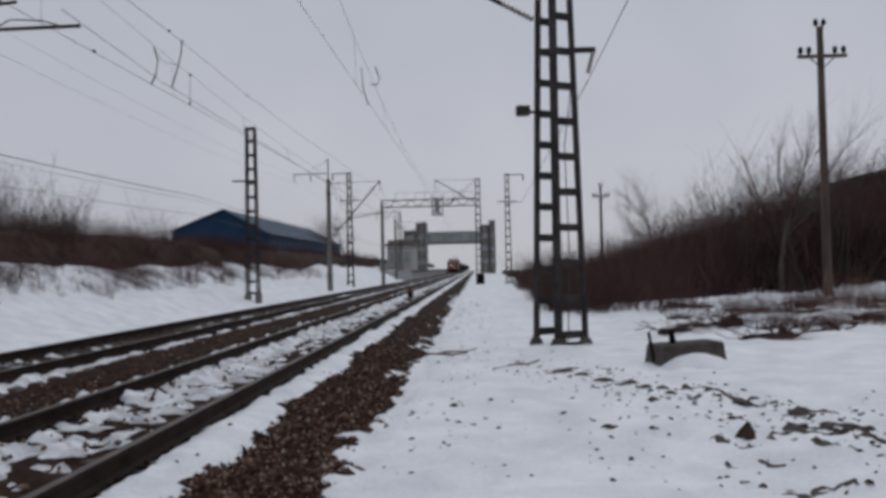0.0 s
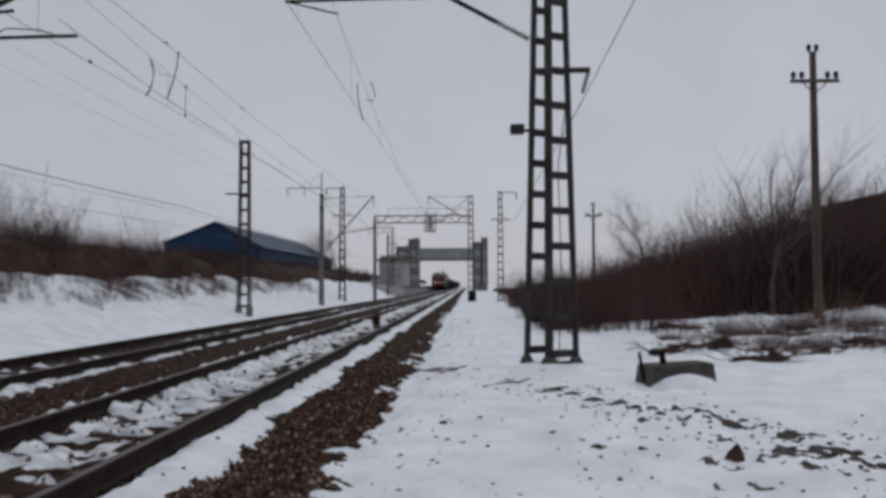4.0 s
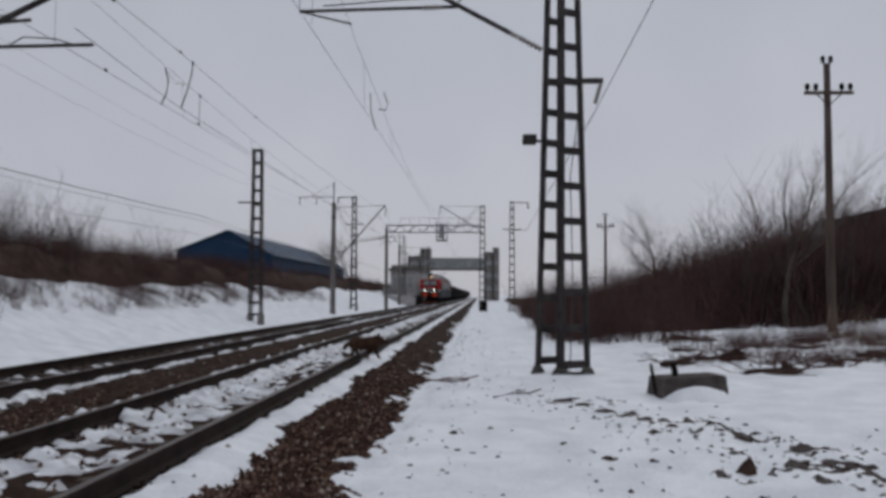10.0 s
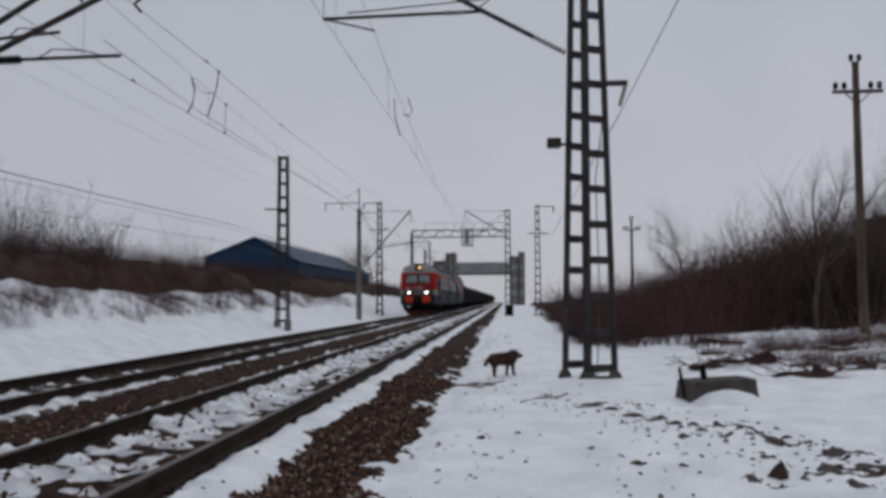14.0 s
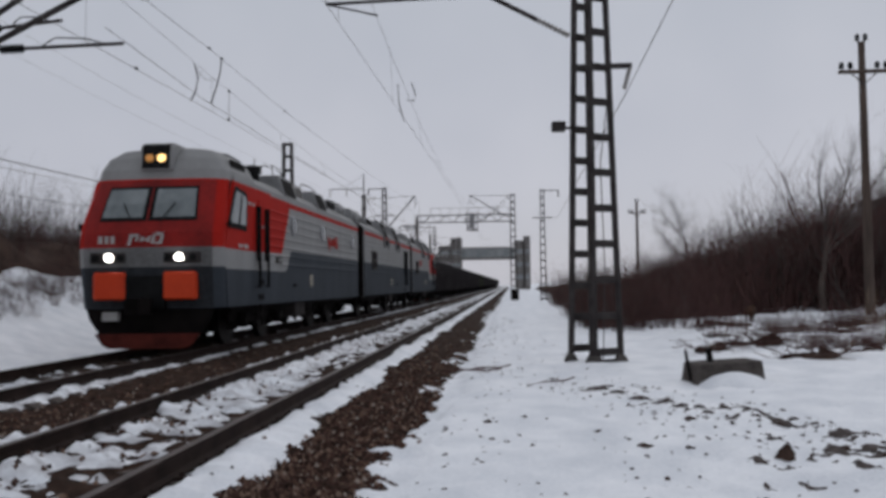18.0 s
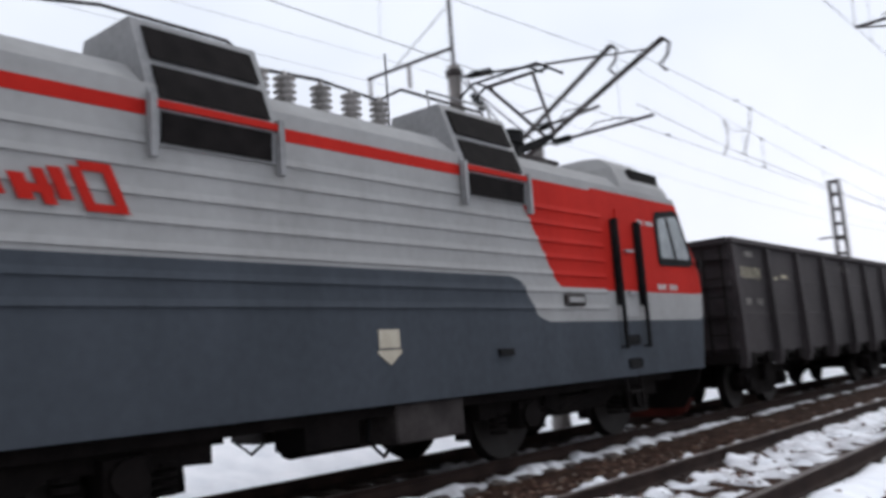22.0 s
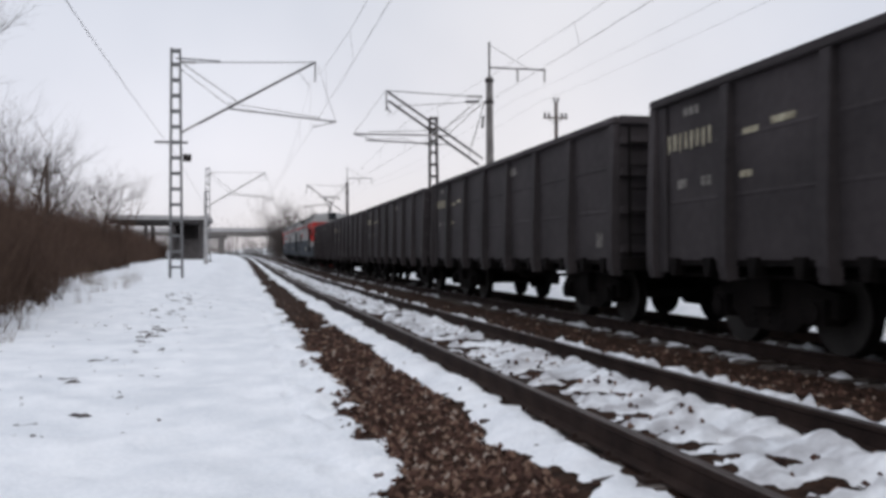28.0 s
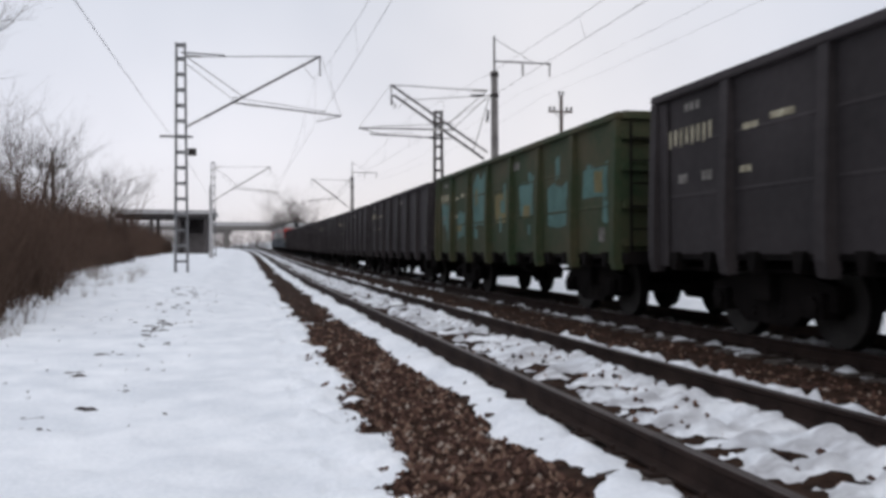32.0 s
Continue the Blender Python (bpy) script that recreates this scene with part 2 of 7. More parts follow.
# Cab panes: reflected sky is put into the base colour as a pale grey.
CAB_GLASS = material("sky_pale_cab_glass", (0.12, 0.138, 0.145), (0.21, 0.235, 0.24), 0.08, 0, 1, 5, 0)
LAMP_WARM = glow("lamp_warm", (1.0, 0.62, 0.24), 2.6)
LAMP_DIM = glow("lamp_dim", (1.0, 0.45, 0.12), 0.30)
LAMP_WHITE = glow("lamp_white", (1.0, 0.97, 0.9), 9.0)
DULL_RED = material("dull_red_paint", (0.05, 0.012, 0.010), (0.11, 0.024, 0.018), 0.8, 0, 3, 20, 0.1)
CREAM = material("cream_enamel", (0.36, 0.32, 0.25), (0.46, 0.42, 0.34), 0.6, 0, 8, 40, 0.05)
DOG_FUR = material("dog_fur", (0.022, 0.012, 0.009), (0.075, 0.042, 0.028), 0.95, 0, 6, 60, 0.5)


# ---- mesh helpers ----
def box(bm, x0, x1, y0, y1, z0, z1):
    v = [bm.verts.new((x, y, z)) for z in (z0, z1) for x, y in ((x0, y0), (x1, y0), (x1, y1), (x0, y1))]
    for f in ((3, 2, 1, 0), (4, 5, 6, 7), (0, 1, 5, 4), (1, 2, 6, 5), (2, 3, 7, 6), (3, 0, 4, 7)):
        bm.faces.new([v[i] for i in f])
    return v


def tube(bm, a, b, r, r2=None, n=6, caps=True):
    a, b = Vector(a), Vector(b)
    r2 = r if r2 is None else r2
    q = (b - a).to_track_quat("Z", "Y")
    ring = [[bm.verts.new(p + q @ Vector((math.cos(2 * math.pi * i / n) * s, math.sin(2 * math.pi * i / n) * s, 0))) for i in range(n)] for p, s in ((a, r), (b, r2))]
    for i in range(n):
        bm.faces.new((ring[0][i], ring[0][(i + 1) % n], ring[1][(i + 1) % n], ring[1][i]))
    if caps:
        bm.faces.new(ring[0][::-1])
        bm.faces.new(ring[1])


def polyline(bm, pts, r, n=5):
    P = [Vector(p) for p in pts]
    rings = []
    for i, p in enumerate(P):
        d = (P[min(i + 1, len(P) - 1)] - P[max(i - 1, 0)]).normalized()
        q = d.to_track_quat("Z", "Y")
        rings.append([bm.verts.new(p + q @ Vector((math.cos(2 * math.pi * k / n) * r, math.sin(2 * math.pi * k / n) * r, 0))) for k in range(n)])
    for a, b in zip(rings, rings[1:]):
        k0 = min(range(n), key=lambda k: (a[0].co - b[k].co).length)
        for k in range(n):
            bm.faces.new((a[k], a[(k + 1) % n], b[(k0 + k + 1) % n], b[(k0 + k) % n]))
    bm.faces.new(rings[0][::-1])
    bm.faces.new(rings[-1])


def bar(bm, a, b, w, d, up=(0, 0, 1)):
    """A rectangular bar from a to b, w wide and d deep."""
    a, b = Vector(a), Vector(b)
    z = (b - a).normalized()
    x = z.cross(Vector(up))
    x = Vector((1, 0, 0)) if x.length < 1e-4 else x.normalized()
    y = z.cross(x)
    v = [bm.verts.new(p + x * sx * w / 2 + y * sy * d / 2) for p in (a, b) for sx, sy in ((-1, -1), (1, -1), (1, 1), (-1, 1))]
    for f in ((3, 2, 1, 0), (4, 5, 6, 7), (0, 1, 5, 4), (1, 2, 6, 5), (2, 3, 7, 6), (3, 0, 4, 7)):
        bm.faces.new([v[i] for i in f])


def lathe(bm, prof, axis=(0, 0, 1), at=(0, 0, 0), n=16):
    """prof: (radius, along) pairs turned about the axis."""
    q = Vector(axis).to_track_quat("Z", "Y")
    at = Vector(at)
    rings = [[bm.verts.new(at + q @ Vector((math.cos(2 * math.pi * i / n) * r, math.sin(2 * math.pi * i / n) * r, h))) for i in range(n)] for r, h in prof]
    for r0, r1 in zip(rings, rings[1:]):
        for i in range(n):
            bm.faces.new((r0[i], r0[(i + 1) % n], r1[(i + 1) % n], r1[i]))
    bm.faces.new(rings[0][::-1])
    bm.faces.new(rings[-1])


def prism(bm, poly, axis, lo, hi):
    """A flat polygon (pairs) pushed along an axis: x: pairs are y,z; y: pairs are x,z; z: pairs are x,y."""
    def put(p, s):
        return {"x": (s, p[0], p[1]), "y": (p[0], s, p[1]), "z": (p[0], p[1], s)}[axis]
    a = [bm.verts.new(put(p, lo)) for p in poly]
    b = [bm.verts.new(put(p, hi)) for p in poly]
    k = len(poly)
    for i in range(k):
        bm.faces.new((a[i], a[(i + 1) % k], b[(i + 1) % k], b[i]))
    bm.faces.new(a[::-1])
    bm.faces.new(b)


def finish(bm, name, mat, smooth=False):
    bmesh.ops.recalc_face_normals(bm, faces=bm.faces)
    me = bpy.data.meshes.new(name)
    bm.to_mesh(me)
    bm.free()
    me.materials.append(mat)
    if smooth:
        me.shade_smooth()
    return me


def part(name, bm, mat, parent, label="", smooth=False, at=None):
    ob = new(name, finish(bm, name, mat, smooth))
    ob.parent = parent
    if at:
        ob.location = at
    if label:
        tagged(ob, label)
    return ob


def quick(name, mat, parent, fn, *args, label="", smooth=False):
    bm = bmesh.new()
    fn(bm, *args)
    return part(name, bm, mat, parent, label, smooth)


def thing(name, label, category, group="", kind="", at=(0, 0, 0), rz=0):
    ob = new(name)
    ob.matrix_basis = pose(*at, 0, 0, rz)
    return tagged(ob, label, category, group, kind)


def bevelled(bm, width=0.02, seg=1):
    bmesh.ops.bevel(bm, geom=bm.edges[:], offset=width, segments=seg, affect="EDGES", profile=0.6)


def from_arrays(name, verts, faces, mat, smooth=False):
    me = bpy.data.meshes.new(name)
    me.from_pydata([tuple(v) for v in verts], [], faces)
    me.materials.append(mat)
    if smooth:
        me.shade_smooth()
    me.update()
    return me


# ---- plan ----
NEAR, FAR = -3.48, -7.46    # the two tracks' centre lines
HALF = 0.797                # half the distance between the rail heads


def shift(y):
    """How far the tracks swing sideways at y."""
    return 0.00012 * (y + 110) ** 2 if y < -110 else 0.0


def heading(y):
    """The tracks' turn, in degrees about z, at y."""
    return math.degrees(math.atan(-0.00024 * (y + 110))) if y < -110 else 0.0


def rise(y):
    """The tracks' height at y: they climb a little towards -y."""
    if y >= 0:
        return 0.0
    return 0.000095 * y * y if y > -70 else 0.4655 - 0.0133 * (y + 70)


def grade(y):
    return 0.0 if y >= 0 else math.degrees(math.atan(0.00019 * max(y, -70)))


STATIONS = [-420, -340, -280, -240, -210, -180, -160, -140, -125, -110, -95, -80, -70, -60, -50, -40, -30, -20, -10, 0, 20, 50, 90, 140, 200, 280, 360, 450]


# ---- ground ----
def value_noise(x, y, seed):
    """Smooth noise in -1..1 over arrays."""
    xi, yi = np.floor(x).astype(np.int64), np.floor(y).astype(np.int64)
    fx, fy = x - xi, y - yi
    fx, fy = fx * fx * (3 - 2 * fx), fy * fy * (3 - 2 * fy)

    def lattice(a, b):
        h = (a * 374761393 + b * 668265263 + seed * 982451653) & 0x7FFFFFFF
        h = ((h ^ (h >> 13)) * 1274126177) & 0x7FFFFFFF
        return ((h ^ (h >> 16)) & 0xFFFF) / 32767.5 - 1
    return (lattice(xi, yi) * (1 - fx) + lattice(xi + 1, yi) * fx) * (1 - fy) + (lattice(xi, yi + 1) * (1 - fx) + lattice(xi + 1, yi + 1) * fx) * fy


def rough(x, y, size, seed, octaves=3):
    return sum(value_noise(x / size * 2 ** k, y / size * 2 ** k, seed + k) / 2 ** k for k in range(octaves))


def steps(limit, first, grow):
    out, s = [0.0], 0.0
    while s < limit:
        s += first + grow * s
        out.append(s)
    return out


def sheet(name, xs, ys, height, mat):
    xs, ys = np.array(xs), np.array(ys)
    gx, gy = np.meshgrid(xs, ys)
    sx = np.vectorize(shift)(ys)[:, None] * np.exp(-(np.maximum(np.abs(gx + 6) - 40, 0) / 120) ** 2)
    px = gx + sx
    z = height(gx, gy)
    nx, ny = len(xs), len(ys)
    idx = np.arange(nx * ny).reshape(ny, nx)
    quads = np.stack([idx[:-1, :-1], idx[:-1, 1:], idx[1:, 1:], idx[1:, :-1]], -1).reshape(-1, 4)
    me = bpy.data.meshes.new(name)
    me.vertices.add(nx * ny)
    me.vertices.foreach_set("co", np.stack([px, gy, z], -1).astype(np.float32).ravel())
    me.loops.add(quads.size)
    me.loops.foreach_set("vertex_index", quads.astype(np.int32).ravel())
    me.polygons.add(len(quads))
    me.polygons.foreach_set("loop_start", np.arange(0, quads.size, 4, dtype=np.int32))
    me.polygons.foreach_set("loop_total", np.full(len(quads), 4, dtype=np.int32))
    me.update(calc_edges=True)
    me.validate()
    me.materials.append(mat)
    me.shade_smooth()
    return new(name, me)


def rises(y):
    return np.where(y >= 0, 0.0, np.where(y > -70, 0.000095 * y * y, 0.4655 - 0.0133 * (y + 70)))


def ballast_z(u, y):
    z = np.full_like(u, -0.21)
    z = np.where(u > -2.1, -0.21 - 0.13 * np.clip((u + 2.1) / 0.9, 0, 1), z)
    z = np.where(u > -1.2, -0.34 - 0.3 * np.clip((u + 1.2) / 0.7, 0, 1), z)
    z = np.where(u < -9.2, -0.21 - 0.4 * np.clip((-9.2 - u) / 1.0, 0, 1), z)
    z = np.where((u < -4.7) & (u > -6.1), -0.24, z)
    return z + 0.030 * rough(u, y, 0.16, 11) + 0.03 * rough(u, y, 1.4, 12, 2) + rises(y)


def soft(k):
    k = np.clip(k, 0, 1)
    return k * k * (3 - 2 * k)


LANE_U = [-30, -10.8, -9.9, -9.3, -8.75, -8.45, -8.25, -8.1, -7.46, -6.8, -6.66, -6.5, -6.35, -6.15, -4.75, -4.58, -4.42, -4.24, -4.14, -3.80, -3.38, -3.12, -2.92, -2.70, -2.62, -2.52, -2.38, -2.15, -1.98, -1.8, -1.42, -1.05, -0.85, 40]
LANE_Z = [0.25, 0.2, 0.06, -0.03, -0.07, -0.05, -0.05, -0.03, -0.03, -0.03, -0.05, 0.03, -0.02, -0.22, -0.22, 0.0, 0.05, -0.06, 0.020, 0.024, 0.012, -0.020, -0.060, -0.06, -0.03, 0.060, 0.095, 0.085, 0.02, -0.13, -0.06, 0.03, 0.05, 0.05]


def snow_z(u, y):
    """The snow's surface, u metres from the camera's line across the tracks."""
    n1, n2, n3 = rough(u, y, 0.5, 21), rough(u, y, 2.4, 24, 2), rough(u, y, 0.16, 27, 2)
    lane = np.interp(u, LANE_U, LANE_Z)
    right = np.interp(u, [-1.2, -0.8, 0.3, 2.0, 9.0, 24.0, 60.0], [-0.34, -0.345, -0.345, -0.33, -0.15, 1.0, 1.6])
    base = np.full_like(u, -0.21)
    base = np.where(u > -2.1, np.where(u > -1.2, right, -0.21 - 0.13 * np.clip((u + 2.1) / 0.9, 0, 1)), base)
    base = np.where(u < -9.2, -0.21 - 0.4 * np.clip((-9.2 - u) / 1.0, 0, 1), base)
    cover = lane
    ties = 0.034 * np.cos(2 * np.pi * (y + 0.25 * (u + 3.5)) / 0.545) * (((u > -4.2) & (u < -2.75)) | ((u > -8.2) & (u < -6.7)))
    on_track = (u > -9.9) & (u < -0.75)
    n4 = rough(u / 2.0, y, 0.10, 29, 2)
    lumps = np.where(on_track, 0.025 * n1 + 0.040 * n3 + 0.042 * n4, 0.028 * n1 + 0.016 * n3)
    lumps = lumps * (1 - 0.62 * soft((u + 2.62) / 0.1) * soft((-1.90 - u) / 0.15))
    z = base + cover + lumps + ties + 0.03 * n2 + np.where(y < 0, 0.035 * np.cos(2 * np.pi * y / 0.545) - 0.012, 0.0) * np.exp(-((u + 6.42) / 0.2) ** 2)
    z = z + 0.06 * soft((-y - 1) / 4) * np.exp(-((u + 1.26) / 0.22) ** 2)
    ahead = soft((np.abs(y) - 2) / 4)
    z = z - 0.10 * soft((np.abs(y) - np.where(y > 0, 4.5, 2.0)) / 6) * (np.exp(-((u + 2.03) / 0.22) ** 2) + 0.8 * (y > 0) * np.exp(-((u + 1.0) / 0.22) ** 2))
    z = z + ahead * (np.where(y > 0, 0.13, 0.17) * np.exp(-((u + 4.60) / 0.10) ** 2) + 0.05 * np.exp(-((u + 4.0) / 0.14) ** 2) + np.where(y > 0, 0.07, 0.02) * np.exp(-((u + 6.32) / 0.13) ** 2) + 0.05 * np.exp(-((u + 7.0) / 0.25) ** 2))
    z = z + (ahead * 0.02 * n4 + np.where(y > 0, -0.012 * ahead, np.where(u < -3.25, -0.004, -0.042))) * ((u > -4.2) & (u < -2.75))
    z = z + ahead * 0.02 * n3 * ((u > -2.7) & (u < -1.9))
    trodden = soft((u - 0.6) / 1.2) * soft((7.5 - u) / 2) * soft((np.abs(y) - 2.5) / 2) * soft((13 - np.abs(y)) / 4) * (y > 0)
    z = z + trodden * (0.05 * rough(u, y, 0.3, 31) + 0.075 * np.minimum(rough(u, y, 0.7, 35), 0))
    z = z + 0.45 * soft((-10.2 - u) / 2.2) + 1.75 * soft((-11.5 - u) / 4.5) * (1 + 0.15 * n2)
    z = z + 0.16 * soft((u - 3.0) / 2.0) * soft((y - 12) / 6) + 0.10 * n2 * soft((u - 2.5) / 2) * soft((y - 14) / 6)
    z = z + 0.42 * soft((-y - 14) / 24) * soft((u + 0.5) / 2.0)
    far = np.clip((np.abs(u) - 40) / 200, 0, 1)
    return z * (1 - far) + far * 1.0 + rises(np.maximum(y, -420))


def dirt_z(u, y):
    """Trodden dirt that breaks through the snow in patches."""
    d = (u - 0.9) * 0.9 + (y - 13.5) * 0.44
    band = np.exp(-(d / 0.75) ** 2) * soft((u - 0.3) / 1.0)
    near = 1.0 * np.exp(-((u - 3.0) / 2.2) ** 2 - ((y - 7.4) / 2.4) ** 2)
    edge = 0.62 * np.exp(-((u + 0.55) / 0.35) ** 2) * soft((y - 6) / 3)
    path = 0.8 * np.exp(-((u - 1.2) / 1.6) ** 2) * soft((-y - 5) / 4)
    mask = np.clip(np.maximum(np.maximum(band, near), np.maximum(edge, path)), 0, 1)
    n = rough(u, y / 0.8, 0.21, 61, 3) + 0.5 * rough(u, y, 0.08, 67, 2)
    return snow_z(u, y) - 0.052 + 0.042 * mask * (0.72 + 1.25 * n) - 0.03 * (1 - mask)


def spaced(knots):
    out = []
    for (a, s), (b, _) in zip(knots, knots[1:]):
        k = max(1, round((b - a) / s))
        out += [a + (b - a) * i / k for i in range(k)]
    return out + [knots[-1][0]]


gy_pos = steps(900, 0.042, 0.0078)
GY = [-v for v in gy_pos[:0:-1]] + gy_pos
GX = spaced([(-1200, 150), (-300, 40), (-100, 10), (-40, 1.2), (-20, 0.3), (-10, 0.11), (-4.7, 0.05), (-0.6, 0.09), (5, 0.2), (10, 0.6), (30, 6), (90, 40), (300, 150), (1200, 1)])
ground = tagged(sheet("ground", GX, GY, snow_z, SNOW), "trampled snow lying over flat trackside ground", "snow", kind="structure")
tagged(sheet("trodden_dirt", spaced([(-1.2, 0.05), (6.6, 1)]), spaced([(-30, 0.12), (-10, 0.08), (-3, 0.5), (4.5, 0.05), (17, 0.12), (34, 1)]), dirt_z, DIRT), "grey-brown dirt trodden up through the snow", "dirt", kind="structure")
BX = spaced([(-10.6, 0.14), (-4.7, 0.07), (-2.2, 0.05), (-0.4, 1)])
ballast = tagged(sheet("ballast_bed", BX, [v for v in GY if abs(v) < 460], ballast_z, BALLAST), "brown crushed-stone ballast bed under the tracks", "ballast", kind="structure")


def scatter_stones(count, seed):
    """Loose stones on the bare strips of ballast."""
    rng = np.random.default_rng(seed)
    u = np.concatenate([rng.uniform(-2.1, -0.95, count), rng.uniform(-6.15, -4.65, count // 3)])
    y = np.abs(rng.standard_normal(len(u))) ** 1.2 * 7 * rng.choice([-1, 1], len(u))
    z = ballast_z(u, y)
    # stones kicked up onto the snow between the rails and beside them
    k = count // 8
    su = np.concatenate([rng.uniform(-4.15, -2.8, k), rng.uniform(-2.55, -1.95, k // 40)])
    sy = (3 + np.abs(rng.standard_normal(len(su))) ** 1.1 * 13) * rng.choice([-1, 1, 1], len(su))
    keep = rough(su, sy / 1.5, 0.22, 93, 2) > -0.05
    su, sy = su[keep], sy[keep]
    u, y, z = np.concatenate([u, su]), np.concatenate([y, sy]), np.concatenate([z, snow_z(su, sy) - 0.004])
    size = rng.uniform(0.013, 0.034, len(u))
    dirs = np.array([(1, 0, 0), (-1, 0, 0), (0, 1, 0), (0, -1, 0), (0, 0, 1), (0, 0, -1)], float)
    tris = np.array([(0, 2, 4), (2, 1, 4), (1, 3, 4), (3, 0, 4), (2, 0, 5), (1, 2, 5), (3, 1, 5), (0, 3, 5)])
    jit = rng.uniform(0.55, 1.35, (len(u), 6, 1)) * dirs[None]
    a = rng.uniform(0, 6.28, len(u))
    rot = np.stack([np.cos(a), -np.sin(a), np.sin(a), np.cos(a)], -1).reshape(-1, 2, 2)
    jit[:, :, :2] = np.einsum("nij,nkj->nki", rot, jit[:, :, :2]) + rng.uniform(-0.25, 0.25, (len(u), 6, 2))
    v = jit * size[:, None, None] + np.stack([u, y, z + 0.004], -1)[:, None]
    f = (tris[None] + 6 * np.arange(len(u))[:, None, None]).reshape(-1, 3)
    me = bpy.data.meshes.new("loose_stones")
    me.from_pydata(v.reshape(-1, 3).tolist(), [], f.tolist())
    me.materials.append(STONE_LOOSE)
    return me


STONE_LOOSE = material("loose_stone", (0.03, 0.019, 0.015), (0.15, 0.095, 0.066), 0.9, 0, 9, 60, 0.3, spread=(0.3, 0.7))
island = STONE_LOOSE.node_tree.nodes.new("ShaderNodeNewGeometry")
tone = STONE_LOOSE.node_tree.nodes.new("ShaderNodeValToRGB")
for pos, col in ((0.0, (0.020, 0.012, 0.010, 1)), (0.4, (0.064, 0.035, 0.028, 1)), (0.75, (0.122, 0.070, 0.052, 1)), (0.93, (0.22, 0.145, 0.108, 1)), (1.0, (0.34, 0.29, 0.25, 1))):
    spot = tone.color_ramp.elements.new(pos) if 0 < pos < 1 else tone.color_ramp.elements[-1 if pos else 0]
    spot.color = col
STONE_LOOSE.node_tree.links.new(island.outputs["Random Per Island"], tone.inputs[0])
STONE_LOOSE.node_tree.links.new(tone.outputs[0], STONE_LOOSE.node_tree.nodes["Principled BSDF"].inputs["Base Color"])
tagged(new("loose_stones", scatter_stones(30000, 5)), "brown and grey crushed stones on the ballast shoulder", "gravel", kind="stuff")


# ---- tracks ----
def sweep(bm, prof, offset, z=0.0):
    """A profile of (x, z) pairs carried along the curve of the tracks."""
    rings = []
    for y in STATIONS:
        h = radians(heading(y))
        rings.append([bm.verts.new((offset + shift(y) + px * math.cos(h), y + px * math.sin(h), z + pz + rise(y))) for px, pz in prof])
    k = len(prof)
    for a, b in zip(rings, rings[1:]):
        for i in range(k):
            bm.faces.new((a[i], a[(i + 1) % k], b[(i + 1) % k], b[i]))
    bm.faces.new(rings[0][::-1])
    bm.faces.new(rings[-1])


RAIL_PROFILE = [(-0.075, -0.18), (0.075, -0.18), (0.075, -0.165), (0.012, -0.145), (0.010, -0.05), (0.036, -0.035), (0.036, -0.004), (-0.036, -0.004), (-0.036, -0.035), (-0.010, -0.05), (-0.012, -0.145), (-0.075, -0.165)]
HEAD_PROFILE = [(-0.034, -0.004), (0.034, -0.004), (0.026, 0.0), (-0.026, 0.0)]


def build_track(centre, label):
    track = thing("railway_track", label, "railway track", "tracks", "structure")
    for side in (-1, 1):
        rail = quick("rail", RAIL_STEEL, track, sweep, RAIL_PROFILE, centre + side * HALF)
        quick("rail_head", RAIL_TOP, rail, sweep, HEAD_PROFILE, centre + side * HALF, label="worn running surface")
    bm = bmesh.new()
    prism(bm, [(-1.3, -0.02), (-1.3, 0.1), (-1.2, 0.16), (-0.5, 0.16), (-0.35, 0.12), (0.35, 0.12), (0.5, 0.16), (1.2, 0.16), (1.3, 0.1), (1.3, -0.02)], "y", -0.13, 0.13)
    tie = finish(bm, "sleeper", SLEEPER)
    bm = bmesh.new()
    for side in (-1, 1):
        box(bm, side * HALF - 0.17, side * HALF + 0.17, -0.06, 0.06, 0.16, 0.185)
        for k in (-0.12, 0.12):
            tube(bm, (side * HALF + k, 0, 0.16), (side * HALF + k, 0, 0.22), 0.02)
    clip = finish(bm, "rail_fastening", RAIL_STEEL)
    n = 0
    for i in range(-74, 75):
        y = i * 0.545
        for me, name in ((tie, "sleeper"), (clip, "rail_fastening")):
            if name == "rail_fastening" and abs(i) > 40:
                continue
            ob = new(name, me)
            ob.parent = track
            ob.matrix_basis = pose(centre + shift(y), y, -0.345 + rise(y), grade(y), 0, heading(y))
    bm = bmesh.new()
    for i in list(range(-420, -74)) + list(range(75, 420)):
        y = i * 0.545
        c = centre + shift(y)
        box(bm, c - 1.3, c + 1.3, y - 0.12, y + 0.12, rise(y) - 0.34, rise(y) - 0.19)
    tagged(part("far_sleepers", bm, SLEEPER, track), kind="stuff")
    return track


# ---- locomotive ----
def place_y(u):
    return -0.82 * u - 2.1


LOWER = 0.893
RIBS = (3.58, 3.35, 3.10, 2.86, 2.61, 2.36, 2.11)


def side_panel(bm, sign, poly, out=0.0, thick=0.03):
    x = sign * (1.55 + out)
    prism(bm, poly, "x", min(x, x - sign * thick), max(x, x - sign * thick))


